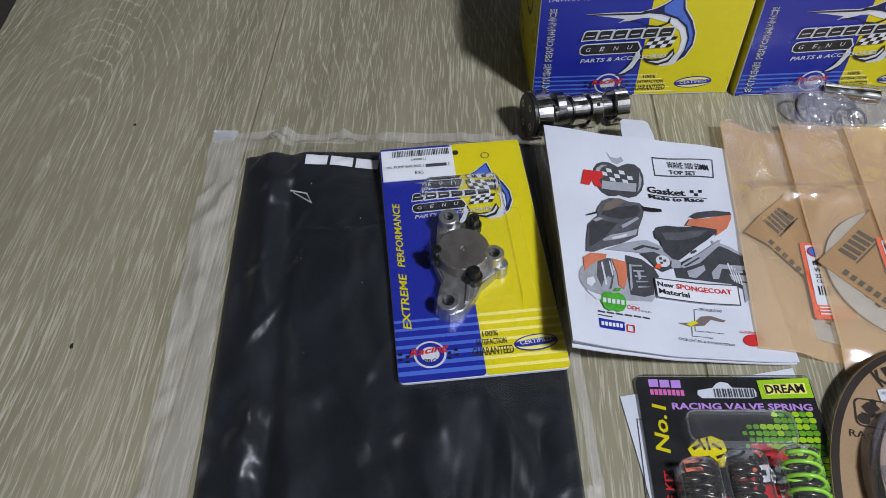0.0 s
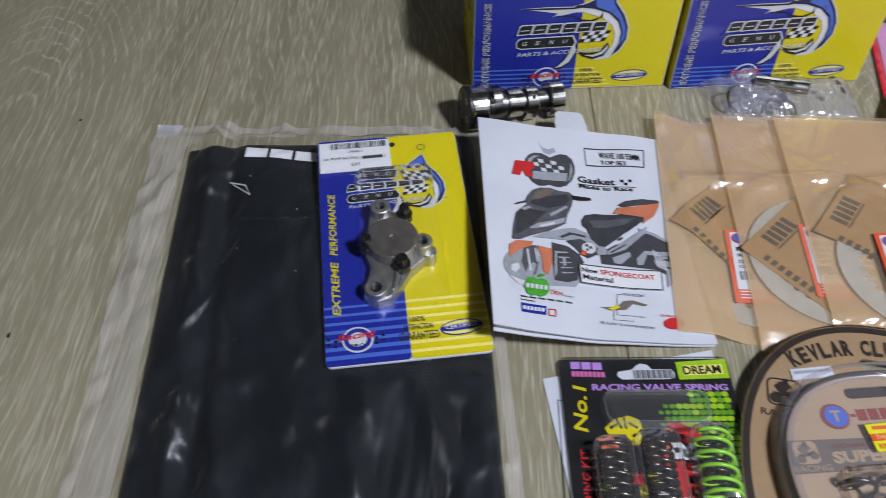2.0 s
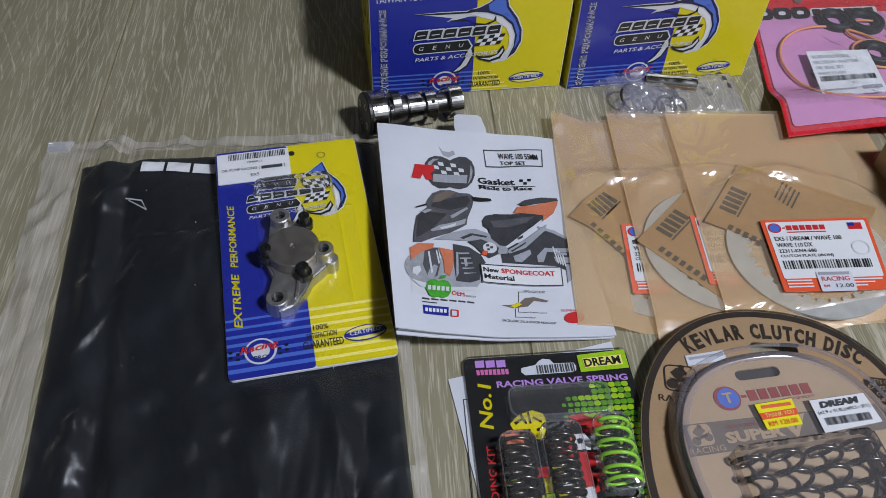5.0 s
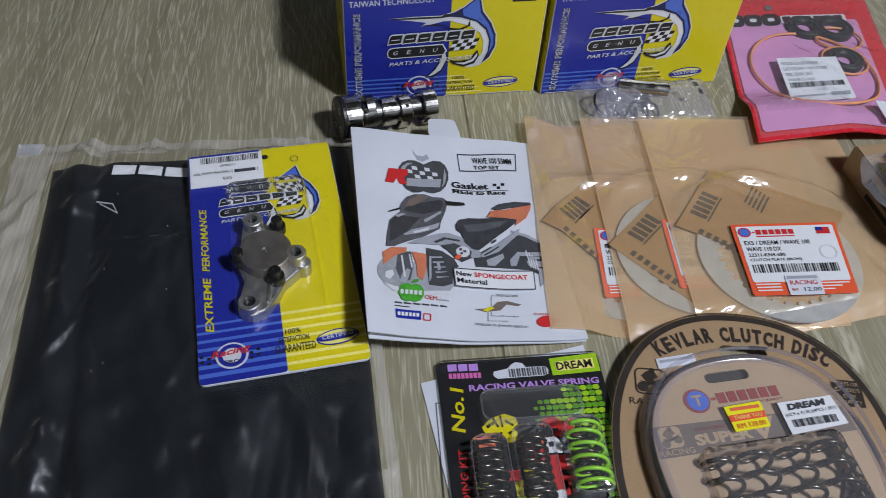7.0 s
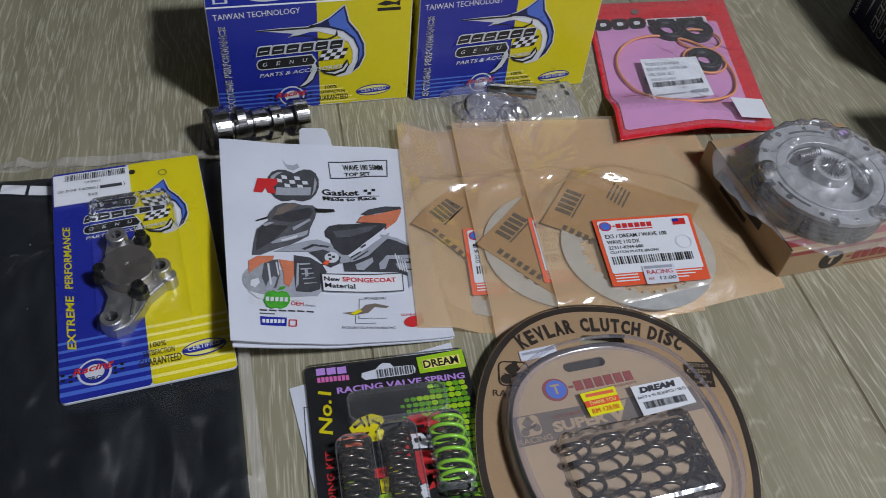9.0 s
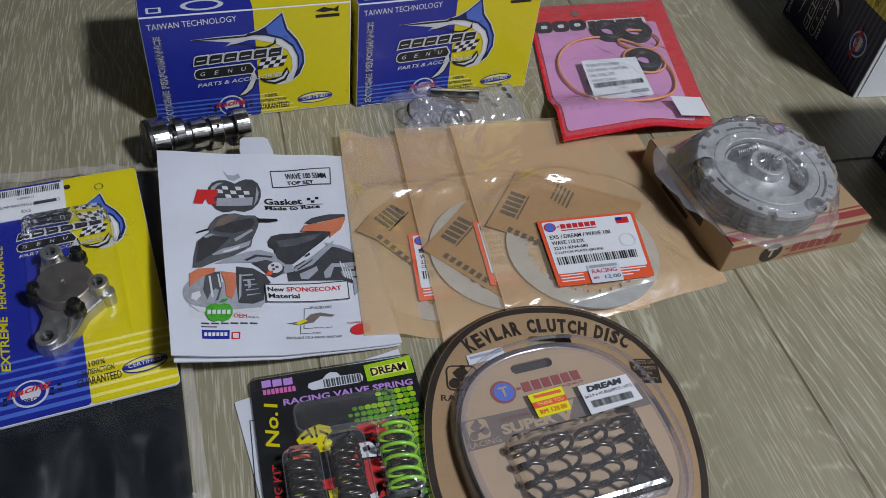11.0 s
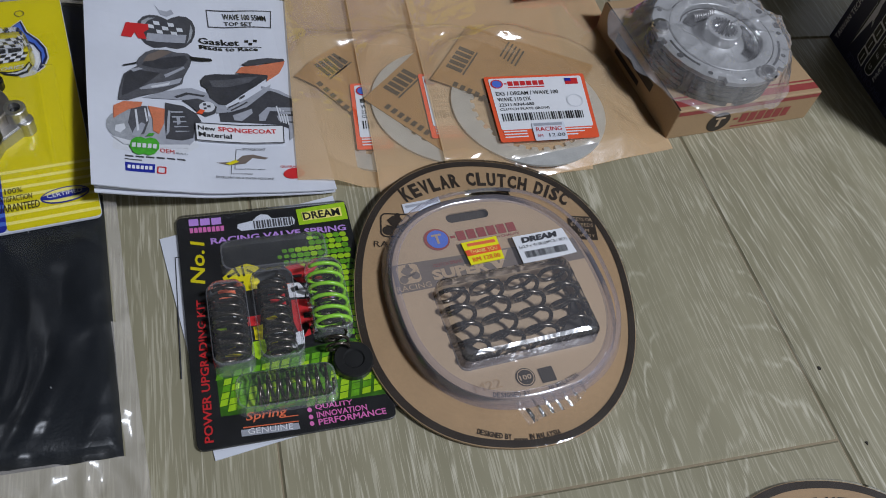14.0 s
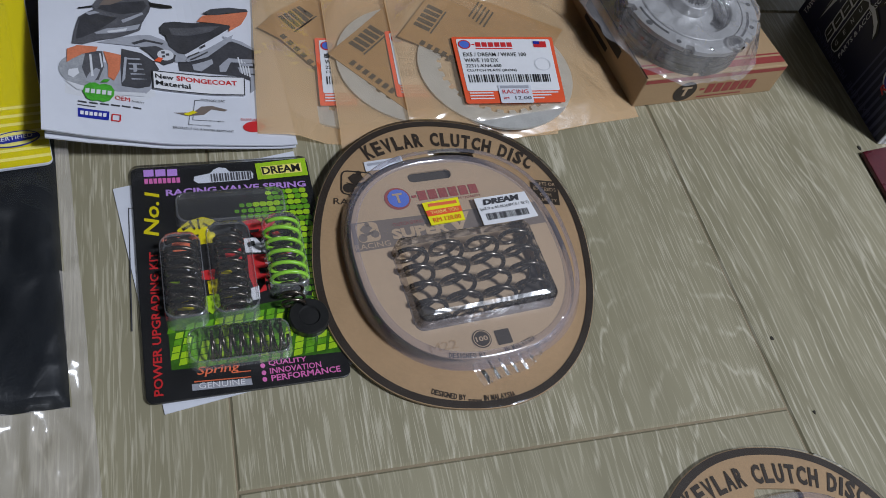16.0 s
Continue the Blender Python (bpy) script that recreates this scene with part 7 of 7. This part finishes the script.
def bag_dome(c):
    """The bag is drawn over the clutch in sharp folds and ends in a loose skirt."""
    r, a = math.hypot(c.x, c.y), math.atan2(c.y, c.x)
    k = r / 0.066
    ca, sa = math.cos(a), math.sin(a)
    fold = min(1.0, r / 0.030) * max(0.0, 1 - 3.6 * abs(noise.noise(Vector((ca * 1.7 + r * 16, sa * 1.7 - r * 7, 3.3))))) + 0.6 * max(0.0, 1 - 4.5 * abs(noise.noise(Vector((c.x * 62, c.y * 62, 8.1)))))
    fine = noise.noise(Vector((c.x * 130, c.y * 130, 1.9)))
    lim = 0.0585 + 0.0050 * abs(math.sin(2 * a + 0.5)) + 0.017 * max(0.0, math.cos(a - 2.35)) ** 6 + 0.006 * noise.noise(Vector((ca * 3, sa * 3, 1)))
    out = 1.0 if k < 0.78 else 1.0 + (lim / 0.066 - 1.0) * min(1.0, (k - 0.78) / 0.22)
    if k < 0.78:
        z = 0.0296 + fold * 0.0034 + 0.0034 * max(0.0, min(1.0, (0.024 - r) / 0.010))
    elif k < 0.92:
        t = (k - 0.78) / 0.14
        z = 0.0296 - 0.0250 * t ** 1.3 + fold * 0.0045 * (1 - 0.3 * t)
        out += 0.03 * fold * t
    else:
        z = 0.0046 - 0.035 * (k - 0.92) + fold * 0.0030
    return Vector((c.x * out, c.y * out, max(0.0008, z + 0.0008 * fine)))


bm = bmesh.new()
NR, NA = 34, 120
rows = [[bm.verts.new((0.066 * (j + 1) / NR * math.cos(math.tau * (i + 0.5 * (j % 2)) / NA), 0.066 * (j + 1) / NR * math.sin(math.tau * (i + 0.5 * (j % 2)) / NA), 0)) for i in range(NA)] for j in range(NR)]
c0 = bm.verts.new((0, 0, 0))
for i in range(NA):
    bm.faces.new((c0, rows[0][i], rows[0][(i + 1) % NA]))
for j, (a, c) in enumerate(zip(rows, rows[1:])):
    for i in range(NA):
        i1 = (i + 1) % NA
        for tri in (((a[i], c[i], c[i1]), (a[i], c[i1], a[i1])) if j % 2 else ((a[i], c[i], a[i1]), (a[i1], c[i], c[i1]))):
            bm.faces.new(tri)
part("crumpled_bag", bm, CLUTCHBAG, cl, "crumpled clear plastic bag", warp=bag_dome, smooth=True)

# ---- maroon folder, dark bag and dirt at the edges of the floor ----
fold_ = part("maroon_folder", slab([(0.8855, 0.5145), (1.0850, 0.5450), (1.0650, 0.2600), (0.8700, 0.2350)], 0.0040, 0.0036, 0.0006), MAROON, None)
tagged(fold_, "flat glossy maroon folder lying on the floor", "folder")
cloth_bm = sheet(0.30, 0.36, 24, 28)
cloth = part("dark_cloth", cloth_bm, DCLOTH, None, warp=lambda c: Vector((-0.318 + c.x * (1 + 0.05 * noise.noise((c.x * 9, c.y * 9, 2))), 0.99 + c.y, 0.002 + 0.035 * max(0.0, min(1.0, min(0.15 - abs(c.x), 0.18 - abs(c.y)) / 0.05)) ** 0.5 * (1 + 0.5 * noise.noise((c.x * 14, c.y * 14, 3))))), smooth=True)
tagged(cloth, "crumpled dark brown cloth on the floor", "cloth")
rng = random.Random(3)
for x, y, r in ((0.0069, 0.5401, 0.0020), (-0.012, 0.7488, 0.0012), (0.7319, 0.3719, 0.0012), (0.8887, 0.5213, 0.0018), (0.7366, 0.3217, 0.0010)):
    pts = [(x + r * (0.5 + rng.random()) * math.cos(a) * 0.7, y + r * (0.6 + rng.random()) * math.sin(a)) for a in (0.2, 1.0, 2.0, 2.9, 3.8, 4.7, 5.6)]
    ob = part("dirt_speck", slab(pts, 0.0006, 0.0005), DIRT_AND_HOLE_SHADE, None)
    tagged(ob, "tiny dark speck of dirt on the floor", "dirt", "dirt specks")

# ---- floor planks ----
floor = part("floor", block(X0, Y0, -0.06, X1, Y1, -0.0012, 0), GROUT, None)
tagged(floor, "limed oak plank floor with dark joints", "floor", kind="structure")
PW, PL = 0.320, 1.20


def plank_mesh(x0, x1, y0, y1):
    bm = block(x0, y0, -0.012, x1, y1, 0.0, 0)
    bmesh.ops.bevel(bm, geom=[e for e in bm.edges if e.verts[0].co.z > -0.001 and e.verts[1].co.z > -0.001], offset=0.0013, segments=1, affect="EDGES")
    return bm


starts = {-5: 0.2, -4: 0.7, -3: 0.35, -2: 0.9, -1: 0.1, 0: -0.10, 1: -0.05, 2: 0.327, 3: 0.677, 4: 0.1, 5: 0.45, 6: 0.8, 7: 0.2, 8: 0.6}
for row in range(-5, 9):
    xa, xb = 0.0805 + (row - 1) * PW + 0.0003, 0.0805 + row * PW - 0.0003
    if xb < X0 or xa > X1:
        continue
    y = starts[row] - 3 * PL
    while y < Y1:
        ya, yb = max(y, Y0), min(y + PL, Y1)
        if yb - ya > 0.02:
            a, b = max(xa, X0), min(xb, X1)
            cx, cy = (a + b) / 2, (ya + yb) / 2
            ob = part("plank", plank_mesh(a - cx, b - cx, ya + 0.0006 - cy, yb - 0.0006 - cy), OAK, floor)
            ob.location = (cx, cy, 0)
        y += PL
